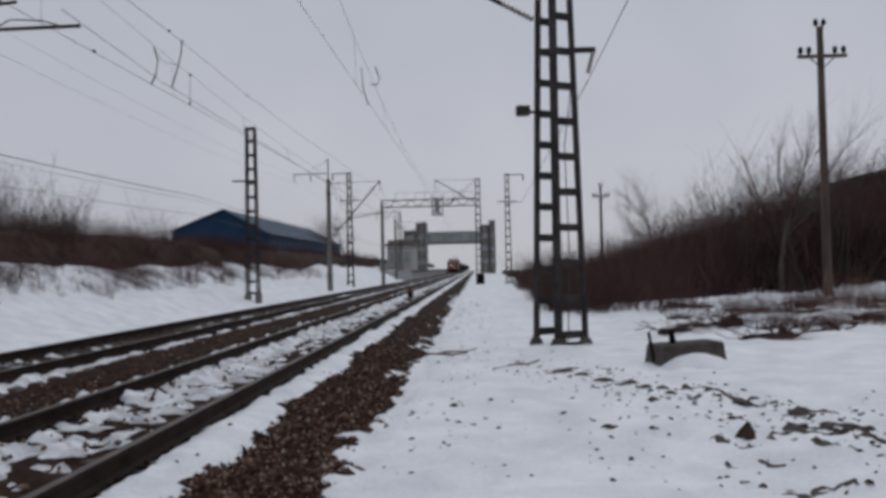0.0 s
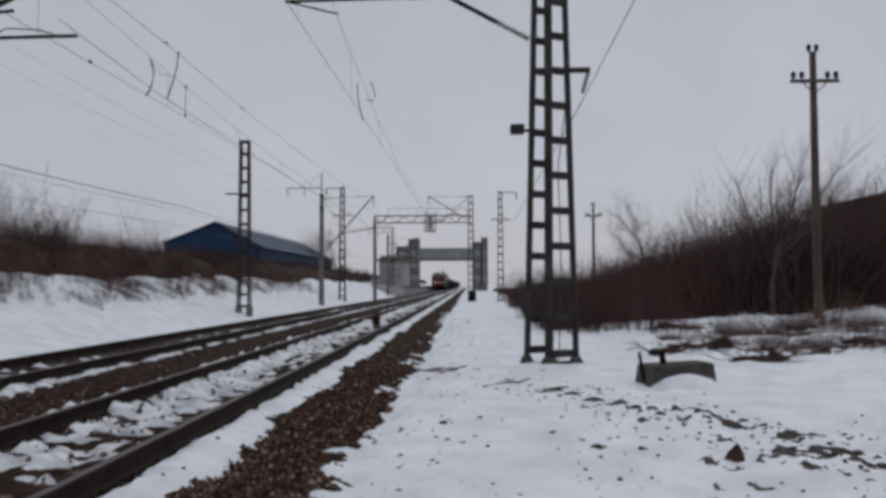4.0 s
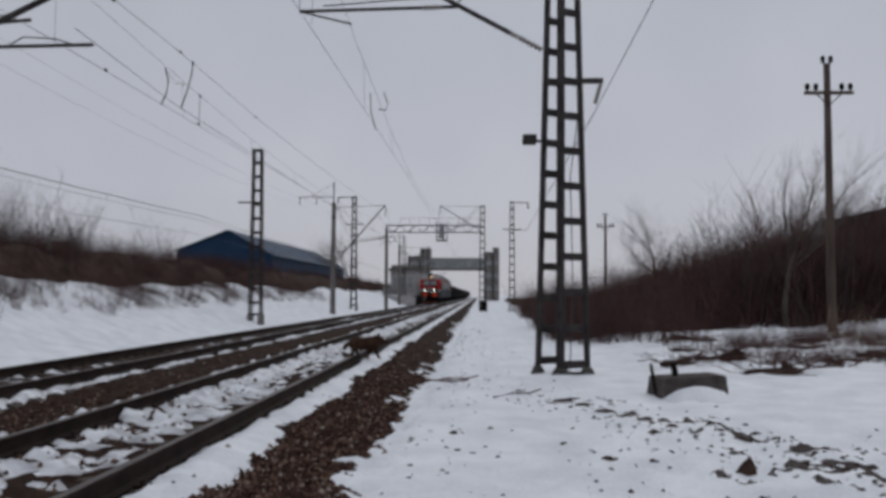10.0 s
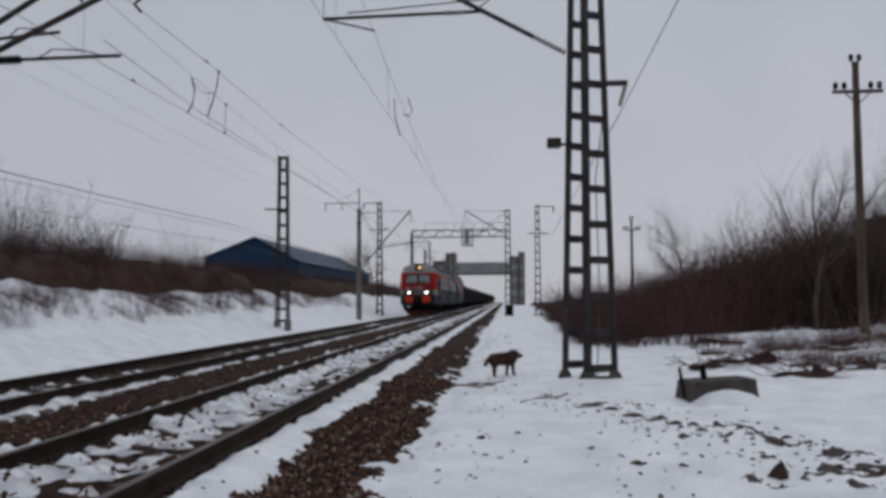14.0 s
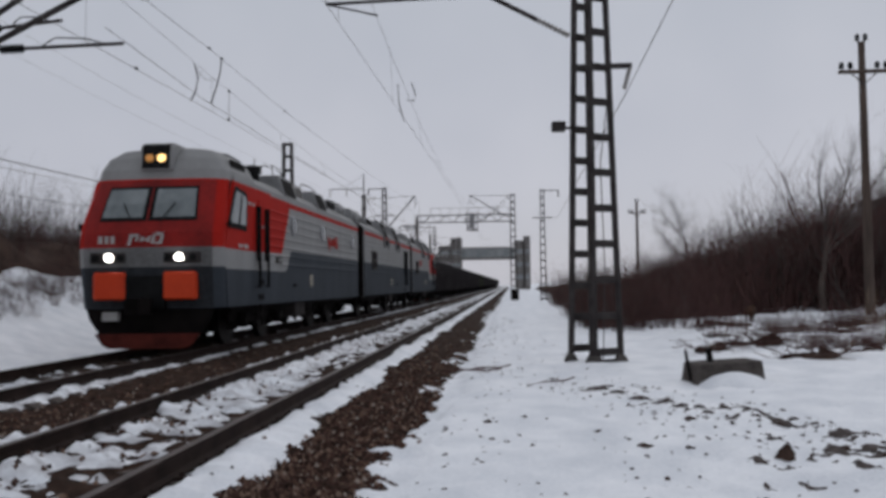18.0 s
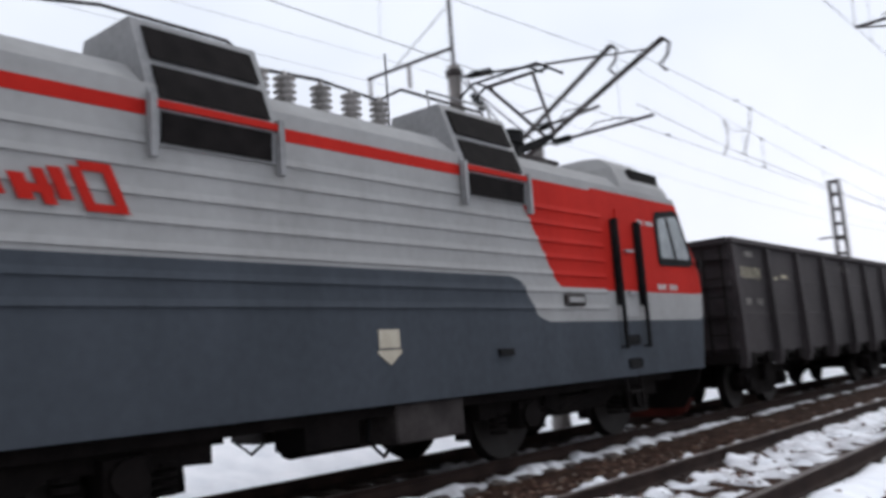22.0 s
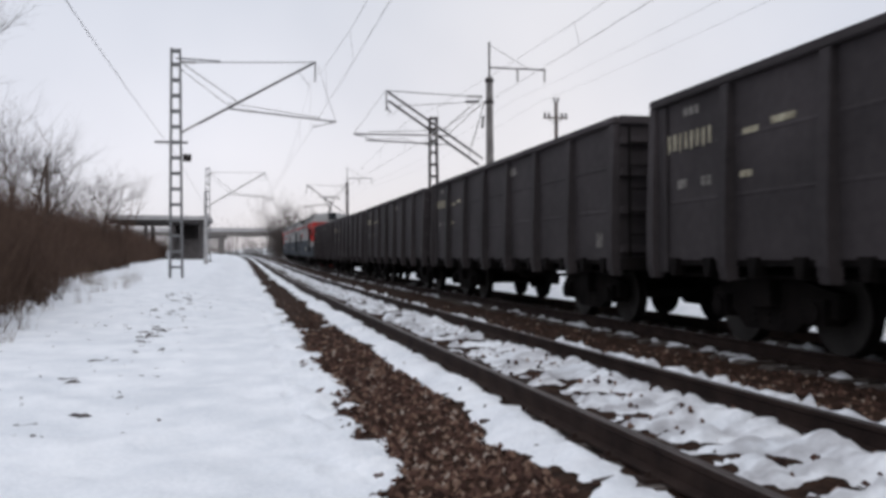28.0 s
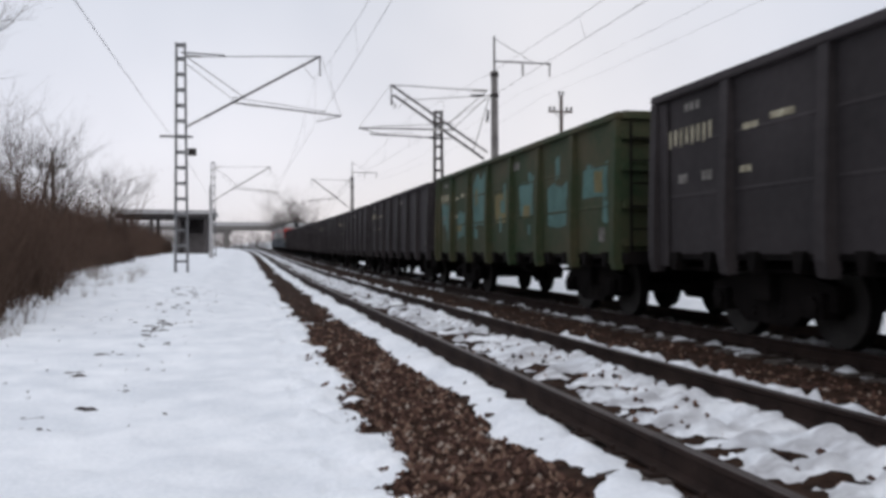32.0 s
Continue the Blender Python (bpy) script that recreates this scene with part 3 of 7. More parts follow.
def emblem(parent, sign, y0, y1, z0, z1, x, flip):
    """Three slanted letter-like bars and their feet."""
    w = (y1 - y0)
    s = -1 if flip else 1

    def q(a, b, c, d):
        lo, hi = sorted((y0 + w * a if s > 0 else y1 - w * a, y0 + w * b if s > 0 else y1 - w * b))
        k = (0.16 if flip else -0.16) * w
        quick("emblem_bar", L_RED, parent, lambda bm: prism(bm, [(lo + k * c, z0 + (z1 - z0) * c), (hi + k * c, z0 + (z1 - z0) * c), (hi + k * d, z0 + (z1 - z0) * d), (lo + k * d, z0 + (z1 - z0) * d)], "x", min(x, x + sign * 0.012), max(x, x + sign * 0.012)))
    q(0.0, 0.09, 0.0, 0.85), q(0.09, 0.30, 0.70, 0.85), q(0.21, 0.30, 0.45, 0.7), q(0.09, 0.30, 0.35, 0.48)
    q(0.36, 0.45, 0.3, 0.7), q(0.45, 0.58, 0.42, 0.55), q(0.50, 0.57, 0.25, 0.8), q(0.60, 0.68, 0.35, 0.85)
    q(0.73, 0.80, 0.2, 0.9), q(0.80, 1.0, 0.85, 1.0), q(0.93, 1.0, 0.3, 0.85), q(0.75, 1.0, 0.2, 0.33)


def insulator(bm, x, y, z, h=0.48, r=0.125):
    prof = [(0.03, 0)]
    k = 6
    for i in range(k):
        a = h * (i + 0.15) / k
        prof += [(0.05, a), (r, a + 0.25 * h / k), (r * 0.9, a + 0.4 * h / k), (0.05, a + 0.65 * h / k)]
    prof += [(0.035, h), (0.02, h + 0.05)]
    lathe(bm, prof, at=(x, y, z), n=10)


def pantograph(parent, y0, raised):
    """A folding current collector on the roof, its knee towards +y."""
    bm = bmesh.new()
    for sx in (-1, 1):
        bar(bm, (sx * 0.5, y0 - 0.55, 4.8), (sx * 0.5, y0 + 0.55, 4.8), 0.06, 0.06)
    for sy in (-1, 1):
        bar(bm, (-0.5, y0 + sy * 0.55, 4.8), (0.5, y0 + sy * 0.55, 4.8), 0.06, 0.06)
    p = part("pantograph", bm, STEEL_GREY, parent, "black steel roof pantograph, raised to the wire" if raised else "folded black roof pantograph")
    for sx in (-1, 1):
        for sy in (-1, 1):
            quick("post_insulator", BLACK, p, lambda bm: tube(bm, (sx * 0.5, y0 + sy * 0.45, 4.40), (sx * 0.5, y0 + sy * 0.45, 4.78), 0.05, n=8))
    kz, hz, ky = (5.55, 6.42, -1.25) if raised else (4.95, 5.0, 1.1)
    bm = bmesh.new()
    bar(bm, (0, y0 - 0.36 * ky, 4.85), (0, y0 + ky, kz), 0.11, 0.11)
    bar(bm, (0.12, y0 - 0.2 * ky, 4.85), (0.12, y0 + ky, kz - 0.1), 0.04, 0.04)
    part("lower_arm", bm, BLACK, p)
    bm = bmesh.new()
    top_y = y0 - 0.15
    for sx in (-1, 1):
        bar(bm, (sx * 0.08, y0 + ky, kz), (sx * 0.45, top_y, hz), 0.045, 0.045)
    bar(bm, (-0.45, top_y, hz), (0.45, top_y, hz), 0.04, 0.04)
    bar(bm, (-0.25, y0 + ky * 0.55, kz + (hz - kz) * 0.45), (0.25, y0 + ky * 0.55, kz + (hz - kz) * 0.45), 0.03, 0.03)
    part("upper_arm", bm, STEEL_GREY, p)
    bm = bmesh.new()
    for dy in (-0.17, 0.17):
        polyline(bm, [(-0.9, top_y + dy, hz - 0.12), (-0.65, top_y + dy, hz + 0.06), (0.65, top_y + dy, hz + 0.06), (0.9, top_y + dy, hz - 0.12)], 0.025)
    for sx in (-0.5, 0.5):
        bar(bm, (sx, top_y - 0.22, hz + 0.03), (sx, top_y + 0.22, hz + 0.03), 0.03, 0.03)
    part("contact_shoe", bm, BLACK, p)


WHEELS = []


def wheelset(parent, y, r, gauge=HALF):
    """One axle with two wheels, turning about its own centre."""
    bm = bmesh.new()
    tube(bm, (-0.95, 0, 0), (0.95, 0, 0), 0.08, n=10)
    for s in (-1, 1):
        lathe(bm, [(0.12, -0.10), (0.13, -0.07), (r * 0.45, -0.03), (r * 0.78, -0.05), (r * 0.80, -0.068), (r + 0.026, -0.068), (r + 0.028, -0.04), (r, -0.03), (r - 0.004, 0.066), (r * 0.82, 0.07), (r * 0.79, 0.02), (r * 0.45, 0.03), (0.14, 0.09), (0.12, 0.12)], axis=(s, 0, 0), at=(s * gauge, 0, 0), n=20)
        for k in range(4):
            a = k * math.pi / 2
            tube(bm, (s * (gauge + 0.02), math.cos(a) * r * 0.6, math.sin(a) * r * 0.6), (s * (gauge + 0.055), math.cos(a) * r * 0.6, math.sin(a) * r * 0.6), r * 0.09, n=6)
    ob = part("wheelset", bm, WHEEL_STEEL, parent)
    ob.matrix_parent_inverse = Matrix.Translation((0, y, r))
    for s in (-1, 1):
        quick("rim", TREAD, ob, lambda bm: lathe(bm, [(r - 0.05, 0.068), (r - 0.008, 0.070), (r - 0.008, 0.074), (r - 0.05, 0.074)], axis=(s, 0, 0), at=(s * gauge, 0, 0), n=20), label="worn wheel rim")
    return ob


def loco_bogie(parent, y0):
    bm = bmesh.new()
    for s in (-1, 1):
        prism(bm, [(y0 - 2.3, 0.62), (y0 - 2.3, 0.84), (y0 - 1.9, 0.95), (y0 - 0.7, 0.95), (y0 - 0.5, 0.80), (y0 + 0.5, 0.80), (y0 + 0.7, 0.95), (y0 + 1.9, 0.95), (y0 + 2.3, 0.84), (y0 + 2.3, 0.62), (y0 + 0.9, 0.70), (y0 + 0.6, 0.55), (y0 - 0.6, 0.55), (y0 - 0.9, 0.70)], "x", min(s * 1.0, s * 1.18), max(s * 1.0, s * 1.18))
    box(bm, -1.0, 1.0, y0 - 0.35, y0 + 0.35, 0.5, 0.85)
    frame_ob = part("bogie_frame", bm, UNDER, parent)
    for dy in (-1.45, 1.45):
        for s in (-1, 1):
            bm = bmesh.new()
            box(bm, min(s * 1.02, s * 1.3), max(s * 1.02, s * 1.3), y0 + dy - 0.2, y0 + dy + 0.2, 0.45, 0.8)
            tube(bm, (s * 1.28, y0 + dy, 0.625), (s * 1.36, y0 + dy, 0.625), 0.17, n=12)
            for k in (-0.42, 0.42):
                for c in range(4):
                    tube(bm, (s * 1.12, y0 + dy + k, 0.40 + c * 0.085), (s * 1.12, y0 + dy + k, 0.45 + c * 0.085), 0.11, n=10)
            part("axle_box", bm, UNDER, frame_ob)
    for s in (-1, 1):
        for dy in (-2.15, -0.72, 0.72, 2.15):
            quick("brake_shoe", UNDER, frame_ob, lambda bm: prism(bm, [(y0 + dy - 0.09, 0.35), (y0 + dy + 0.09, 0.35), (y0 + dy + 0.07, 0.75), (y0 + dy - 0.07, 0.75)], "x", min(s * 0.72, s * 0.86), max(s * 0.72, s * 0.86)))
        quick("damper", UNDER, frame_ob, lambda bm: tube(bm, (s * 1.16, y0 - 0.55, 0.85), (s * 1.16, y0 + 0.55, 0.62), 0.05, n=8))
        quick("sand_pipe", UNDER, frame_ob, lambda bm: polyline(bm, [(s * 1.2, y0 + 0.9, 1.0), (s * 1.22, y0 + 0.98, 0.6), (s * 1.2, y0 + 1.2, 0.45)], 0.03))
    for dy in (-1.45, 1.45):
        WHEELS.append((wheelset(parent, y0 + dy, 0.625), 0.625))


def coupler(parent, y, s):
    bm = bmesh.new()
    box(bm, -0.13, 0.13, min(y, y + s * 0.55), max(y, y + s * 0.55), 0.94, 1.18)
    prism(bm, [(-0.22, y + s * 0.5), (0.2, y + s * 0.5), (0.24, y + s * 0.72), (0.08, y + s * 0.8), (-0.05, y + s * 0.66), (-0.24, y + s * 0.84)], "z", 0.88, 1.24)
    part("coupler", bm, UNDER, parent)


def roof_grille(parent, sign, y, w=1.3, low=True):
    """A louvred air intake that leans over the roof edge, or stands on the roof alone."""
    poly = [(1.585, 3.55), (1.60, 3.95), (1.30, 4.86), (0.55, 4.86), (0.4, 4.4), (1.5, 4.1)] if low else [(1.50, 4.12), (1.30, 4.80), (0.55, 4.80), (0.4, 4.4)]
    g = quick("air_intake", L_ROOF, parent, lambda bm: prism(bm, [(sign * a, b) for a, b in poly], "y", y - w / 2, y + w / 2), label="grey roof-edge air intake with dark mesh panels")
    for (x0, z0, x1, z1) in ((1.592, 3.57, 1.604, 3.86), (1.60, 4.0, 1.49, 4.34), (1.468, 4.42, 1.335, 4.78)) if low else ((1.475, 4.2, 1.33, 4.72),):
        bm = bmesh.new()
        for sgn in (sign,):
            a, b = Vector((sgn * (x0 + 0.012), 0, z0)), Vector((sgn * (x1 + 0.012), 0, z1))
            v = [bm.verts.new((p.x, y + dy, p.z)) for p, dy in ((a, -w / 2 + 0.09), (a, w / 2 - 0.09), (b, w / 2 - 0.09), (b, -w / 2 + 0.09))]
            v2 = [bm.verts.new((p.co.x - sgn * 0.03, p.co.y, p.co.z)) for p in v]
            bm.faces.new(v)
            bm.faces.new(v2[::-1])
            for i in range(4):
                bm.faces.new((v[i], v2[i], v2[(i + 1) % 4], v[(i + 1) % 4]))
        part("mesh_panel", bm, GRILLE, g)
    if not low:
        return
    quick("band", L_RED, g, lambda bm: box(bm, min(sign * 1.58, sign * 1.635), max(sign * 1.58, sign * 1.635), y - w / 2 - 0.02, y + w / 2 + 0.02, 3.89, 3.96), label="red painted band")
    for e in (-1, 1):
        quick("bracket", L_ROOF, g, lambda bm: bar(bm, (sign * 1.62, y + e * w / 2, 3.42), (sign * 1.62, y + e * w / 2, 4.0), 0.07, 0.06))


def door(parent, sign, y0, y1, skin, low_skin, split):
    d = quick("door", skin, parent, lambda bm: box(bm, min(sign * 1.545, sign * 1.572), max(sign * 1.545, sign * 1.572), y0 + 0.14, y1 - 0.14, split, 3.75))
    quick("door_foot", low_skin, d, lambda bm: box(bm, min(sign * 1.545, sign * 1.570), max(sign * 1.545, sign * 1.570), y0 + 0.14, y1 - 0.14, 1.95, split))
    for y in (y0, y1):
        bm = bmesh.new()
        tube(bm, (sign * 1.64, y, 1.45), (sign * 1.64, y, 3.56), 0.035, n=8)
        bar(bm, (sign * 1.60, y, 2.15), (sign * 1.60, y, 3.56), 0.07, 0.09)
        for z in (1.48, 2.4, 3.52):
            tube(bm, (sign * 1.53, y, z), (sign * 1.65, y, z), 0.02)
        part("handrail", bm, BLACK, parent, "black vertical handrail")
    for z in (2.35, 3.05):
        quick("latch", STEEL_LIGHT, d, lambda bm: bar(bm, (sign * 1.6, y0 + 0.2, z), (sign * 1.6, y0 + 0.42, z), 0.05, 0.04))
    for z in (1.2, 1.58):
        bm = bmesh.new()
        box(bm, min(sign * 1.54, sign * 1.562), max(sign * 1.54, sign * 1.562), (y0 + y1) / 2 - 0.2, (y0 + y1) / 2 + 0.2, z - 0.08, z + 0.08)
        bevelled(bm, 0.03)
        part("step_hole", bm, BLACK, parent)
    bm = bmesh.new()
    ym = (y0 + y1) / 2
    for dy in (-0.22, 0.22):
        bar(bm, (sign * 1.5, ym + dy, 1.02), (sign * 1.5, ym + dy, 0.42), 0.04, 0.05)
    for z in (0.45, 0.75):
        box(bm, min(sign * 1.4, sign * 1.56), max(sign * 1.4, sign * 1.56), ym - 0.22, ym + 0.22, z - 0.02, z + 0.02)
    part("step_ladder", bm, UNDER, parent)


def loco_section(name, label, cab, pan_raised):
    """One section; the cab, where it has one, is at -y."""
    loco = thing(name, label, "locomotive", "locomotive sections")
    tail = 7.78
    front = -7.0 if cab else -8.0
    bm = bmesh.new()
    prof = [(-1.515, 1.0), (1.515, 1.0), (1.515, 4.12), (1.25, 4.40), (0.6, 4.47), (-0.6, 4.47), (-1.25, 4.40), (-1.515, 4.12)]
    prism(bm, prof, "y", front, tail)
    part("body", bm, L_GREY, loco)
    for sign in (-1, 1):
        # painted side sheets
        if cab:
            up_end, low_end = place_y(0.48), place_y(1.08)
            quick("lower_side", L_DARK, loco, lambda bm: side_panel(bm, sign, [(tail, 1.0), (tail, 1.9), (-7.73, 1.9), (-7.6, 1.0)]), label="slate-grey lower side sheet")
            quick("grey_band", L_DARK, loco, lambda bm: side_panel(bm, sign, [(tail, 1.9), (tail, 2.53), (up_end + 0.2, 2.53), (up_end - 0.02, 2.47), (low_end + 0.15, 1.98), (low_end - 0.1, 1.9)]), label="slate-grey stepped band")
            quick("upper_side", L_GREY, loco, lambda bm: side_panel(bm, sign, [(tail, 2.53), (tail, 4.13), (place_y(0.5), 4.13), (place_y(0.5), 3.86), (place_y(1.45), 2.52), (place_y(1.66), 2.38), (-7.74, 2.38), (-7.73, 1.9), (low_end - 0.1, 1.9), (low_end + 0.15, 1.98), (up_end - 0.02, 2.47), (up_end + 0.2, 2.53)]), label="pale-grey ribbed side sheet")
            quick("red_side", L_RED, loco, lambda bm: side_panel(bm, sign, [(place_y(0.5), 3.86), (place_y(0.5), 3.98), (-4.35, 3.98), (-4.42, 4.03), (-7.15, 4.03), (-7.25, 3.85), (-7.62, 3.0), (-7.74, 2.38), (place_y(1.66), 2.38), (place_y(1.45), 2.52)]), label="bright red cab side sheet")
            quick("eave", L_GREY, loco, lambda bm: side_panel(bm, sign, [(place_y(0.5), 3.98), (place_y(0.5), 4.13), (-7.1, 4.13), (-7.15, 4.03), (-4.42, 4.03), (-4.35, 3.98)]))
            quick("red_stripe", L_RED, loco, lambda bm: side_panel(bm, sign, [(tail, 3.82), (tail, 3.96), (place_y(0.5), 3.96), (place_y(0.5), 3.82)], 0.006), label="red waist stripe")
            rib_ends = (tail - 0.05, -4.62)
        else:
            quick("lower_side", L_DARK, loco, lambda bm: side_panel(bm, sign, [(tail, 1.0), (tail, 2.53), (-8.0, 2.53), (-8.0, 1.0)]), label="slate-grey lower side sheet")
            quick("upper_side", L_GREY, loco, lambda bm: side_panel(bm, sign, [(tail, 2.53), (tail, 4.13), (-8.0, 4.13), (-8.0, 2.53)]), label="pale-grey ribbed side sheet")
            quick("red_stripe", L_RED, loco, lambda bm: side_panel(bm, sign, [(tail, 3.82), (tail, 3.96), (-8.0, 3.96), (-8.0, 3.82)], 0.006), label="red waist stripe")
            rib_ends = (tail - 0.05, -7.9)
        for z in RIBS:
            if cab:
                k = (3.86 - z) / 1.34 if z > 2.5 else (2.47 - z) / 0.49
                cut = place_y(0.5) + (place_y(1.45) - place_y(0.5)) * k if z > 2.5 else up_end - 0.02 + (low_end + 0.17 - up_end) * k
            else:
                cut = None
            gz = 2.53
            spans = []
            if cab and z > 2.4:
                spans = [(cut, rib_ends[0], L_GREY if z > gz else L_GREY), (rib_ends[1], cut, L_RED)]
            elif cab and z < 2.5:
                spans = [(cut, rib_ends[0], L_DARK), (rib_ends[1], cut, L_GREY)]
            else:
                spans = [(rib_ends[1], rib_ends[0], L_GREY if z > gz else L_DARK)]
            for lo, hi, mm in spans:
                quick("rib", mm, loco, lambda bm: prism(bm, [(sign * 1.55, z - 0.03), (sign * 1.572, z - 0.024), (sign * 1.55, z + 0.05)], "y", lo, hi))
        # fittings on the side
        if sign < 0:
            win = quick("louvre_window", STEEL_GREY, loco, lambda bm: box(bm, -1.60, -1.545, 4.70, 6.02, 2.24, 3.13), label="dark two-pane louvred window")
            for z0, z1 in ((2.33, 2.64), (2.73, 3.03)):
                quick("louvre", GRILLE, win, lambda bm: [box(bm, -1.608, -1.598, 4.80, 5.92, z0 + k * 0.05, z0 + k * 0.05 + 0.042) for k in range(6)])
            roof_grille(loco, -1, 1.9)
            roof_grille(loco, -1, -2.1)
        else:
            for y in (6.5, 1.44, -2.19):
                ring = quick("porthole", STEEL_LIGHT, loco, lambda bm: lathe(bm, [(0.30, 0), (0.30, 0.03), (0.25, 0.05), (0.22, 0.05)], axis=(1, 0, 0), at=(1.55, y, 3.31), n=20), label="round porthole with pale rim")
                quick("pane", PANE, ring, lambda bm: lathe(bm, [(0.235, 0), (0.235, 0.012)], axis=(1, 0, 0), at=(1.595, y, 3.31), n=20))
            roof_grille(loco, 1, 1.9, 1.3, False)
            roof_grille(loco, 1, -2.1, 1.3, False)
        if cab:
            emblem(loco, sign, *((2.7, 4.0) if sign < 0 else (2.3, 3.8)), 2.77, 3.30, sign * 1.585, sign < 0)
            door(loco, sign, -5.6, -4.9, L_RED, L_GREY, 2.39)
            wn_ = quick("cab_window", BLACK, loco, lambda bm: side_panel(bm, sign, [(-6.40, 2.86), (-6.33, 2.93), (-6.30, 3.72), (-6.38, 3.83), (-7.06, 3.92), (-7.20, 3.86), (-7.60, 3.04), (-7.58, 2.94), (-7.46, 2.88)], 0.014, 0.022), label="black-framed side window of the cab")
            quick("glass", CAB_GLASS, wn_, lambda bm: side_panel(bm, sign, [(-6.47, 3.0), (-6.43, 3.05), (-6.41, 3.68), (-6.46, 3.72), (-7.02, 3.80), (-7.12, 3.76), (-7.46, 3.08), (-7.42, 3.01)], 0.022, 0.012))
            quick("mullion", BLACK, wn_, lambda bm: side_panel(bm, sign, [(-6.98, 3.0), (-6.90, 3.0), (-6.68, 3.74), (-6.76, 3.74)], 0.03, 0.02))
            lm = quick("marker_lamp", STEEL_GREY, loco, lambda bm: (box(bm, min(sign * 1.545, sign * 1.6), max(sign * 1.545, sign * 1.6), -3.95, -3.45, 2.13, 2.31), bevelled(bm, 0.04, 2)), label="long recessed side lamp")
            quick("lens", L_GREY, lm, lambda bm: box(bm, min(sign * 1.59, sign * 1.607), max(sign * 1.59, sign * 1.607), -3.88, -3.52, 2.18, 2.26))
            quick("lettering", WHITE_PAINT, loco, lambda bm: [box(bm, min(sign * 1.552, sign * 1.56), max(sign * 1.552, sign * 1.56), -6.3 - k * 0.10, -6.24 - k * 0.10, 2.43, 2.53) for k in range(7) if k != 3], label="row of small white bars")
            quick("lettering", WHITE_PAINT, loco, lambda bm: [box(bm, min(sign * 1.552, sign * 1.56), max(sign * 1.552, sign * 1.56), -5.8 - k * 0.09, -5.74 - k * 0.09, 3.55, 3.63) for k in range(6) if k != 2], label="row of small white bars")
        else:
            door(loco, sign, -5.85, -5.1, L_GREY, L_DARK, 2.53)
        plate = quick("notice_plate", CREAM, loco, lambda bm: side_panel(bm, sign, [(-0.24, 1.63), (0.06, 1.63), (0.06, 1.84), (-0.24, 1.84)], 0.012, 0.015), label="small cream notice plate with an arrow below")
        quick("arrow", CREAM, plate, lambda bm: side_panel(bm, sign, [(-0.26, 1.61), (0.08, 1.61), (0.08, 1.57), (-0.09, 1.44), (-0.26, 1.57)], 0.012, 0.015))
        quick("socket", BLACK, loco, lambda bm: box(bm, min(sign * 1.55, sign * 1.59), max(sign * 1.55, sign * 1.59), -2.2, -1.92, 1.46, 1.55))
    # roof gear
    for x in (0.95, -0.95):
        for y in (0.95, 0.6, 0.1, -0.35, -0.8):
            quick("roof_insulator", PORCELAIN, loco, lambda bm: insulator(bm, x, y, 4.38), smooth=True)
    for x in (0.7, -0.7):
        quick("roof_insulator", PORCELAIN, loco, lambda bm: insulator(bm, x, -3.1, 4.42, 0.5), smooth=True)
    for x in (0.95, -0.95):
        quick("busbar", STEEL_GREY, loco, polyline, [(x, 0.95, 4.86), (x, 0.1, 4.92), (x, -0.8, 4.86), (x, -1.2, 5.1), (x, -2.8, 5.1), (x * 0.75, -3.1, 4.98)], 0.022)
        quick("busbar", STEEL_GREY, loco, polyline, [(x, 0.95, 4.86), (x, 1.3, 5.08), (x, 2.6, 5.08), (x, 4.0, 4.8)], 0.02)
    for x in (-0.75, 0.75):
        tank = quick("air_tank", L_ROOF, loco, lambda bm: lathe(bm, [(0.05, 0), (0.3, 0.05), (0.34, 0.1), (0.34, 1.9), (0.3, 1.98), (0.05, 2.04)], axis=(0, 1, 0), at=(x, 5.7, 4.70), n=18), label="long grey roof air tank")
        for y in (6.1, 7.2):
            quick("tank_band", STEEL_GREY, tank, lambda bm: lathe(bm, [(0.345, 0), (0.352, 0.01), (0.352, 0.06), (0.345, 0.07)], axis=(0, 1, 0), at=(x, y, 4.70), n=18))
            quick("cradle", STEEL_GREY, tank, lambda bm: box(bm, x - 0.3, x + 0.3, y - 0.05, y + 0.12, 4.30, 4.50))
    quick("roof_hatch", L_ROOF, loco, lambda bm: prism(bm, [(-1.25, 4.38), (1.25, 4.38), (1.05, 4.82), (-1.05, 4.82)], "y", 3.7, 5.3))
    for s in (-1, 1):
        quick("hatch_grille", GRILLE, loco, lambda bm: bar(bm, (s * 1.18, 3.85, 4.6), (s * 1.18, 5.15, 4.6), 0.05, 0.3))
        quick("roof_switch", BLACK, loco, lambda bm: lathe(bm, [(0.1, 0), (0.2, 0.05), (0.2, 0.3), (0.26, 0.32), (0.26, 0.52), (0.1, 0.56)], at=(s * 0.8, -3.5, 4.43), n=14))
        quick("rail_hoop", L_ROOF, loco, lambda bm: polyline(bm, [(s * 1.2, -1.45, 4.4), (s * 1.1, -1.5, 5.1), (s * 1.1, -2.7, 5.12), (s * 1.2, -2.8, 4.5)], 0.018))
    quick("aerial", BLACK, loco, lambda bm: tube(bm, (-1.0, -0.9, 4.4), (-1.0, -0.9, 5.5), 0.012))
    quick("aerial", BLACK, loco, lambda bm: tube(bm, (1.0, -3.9, 4.4), (1.0, -3.9, 5.1), 0.012))
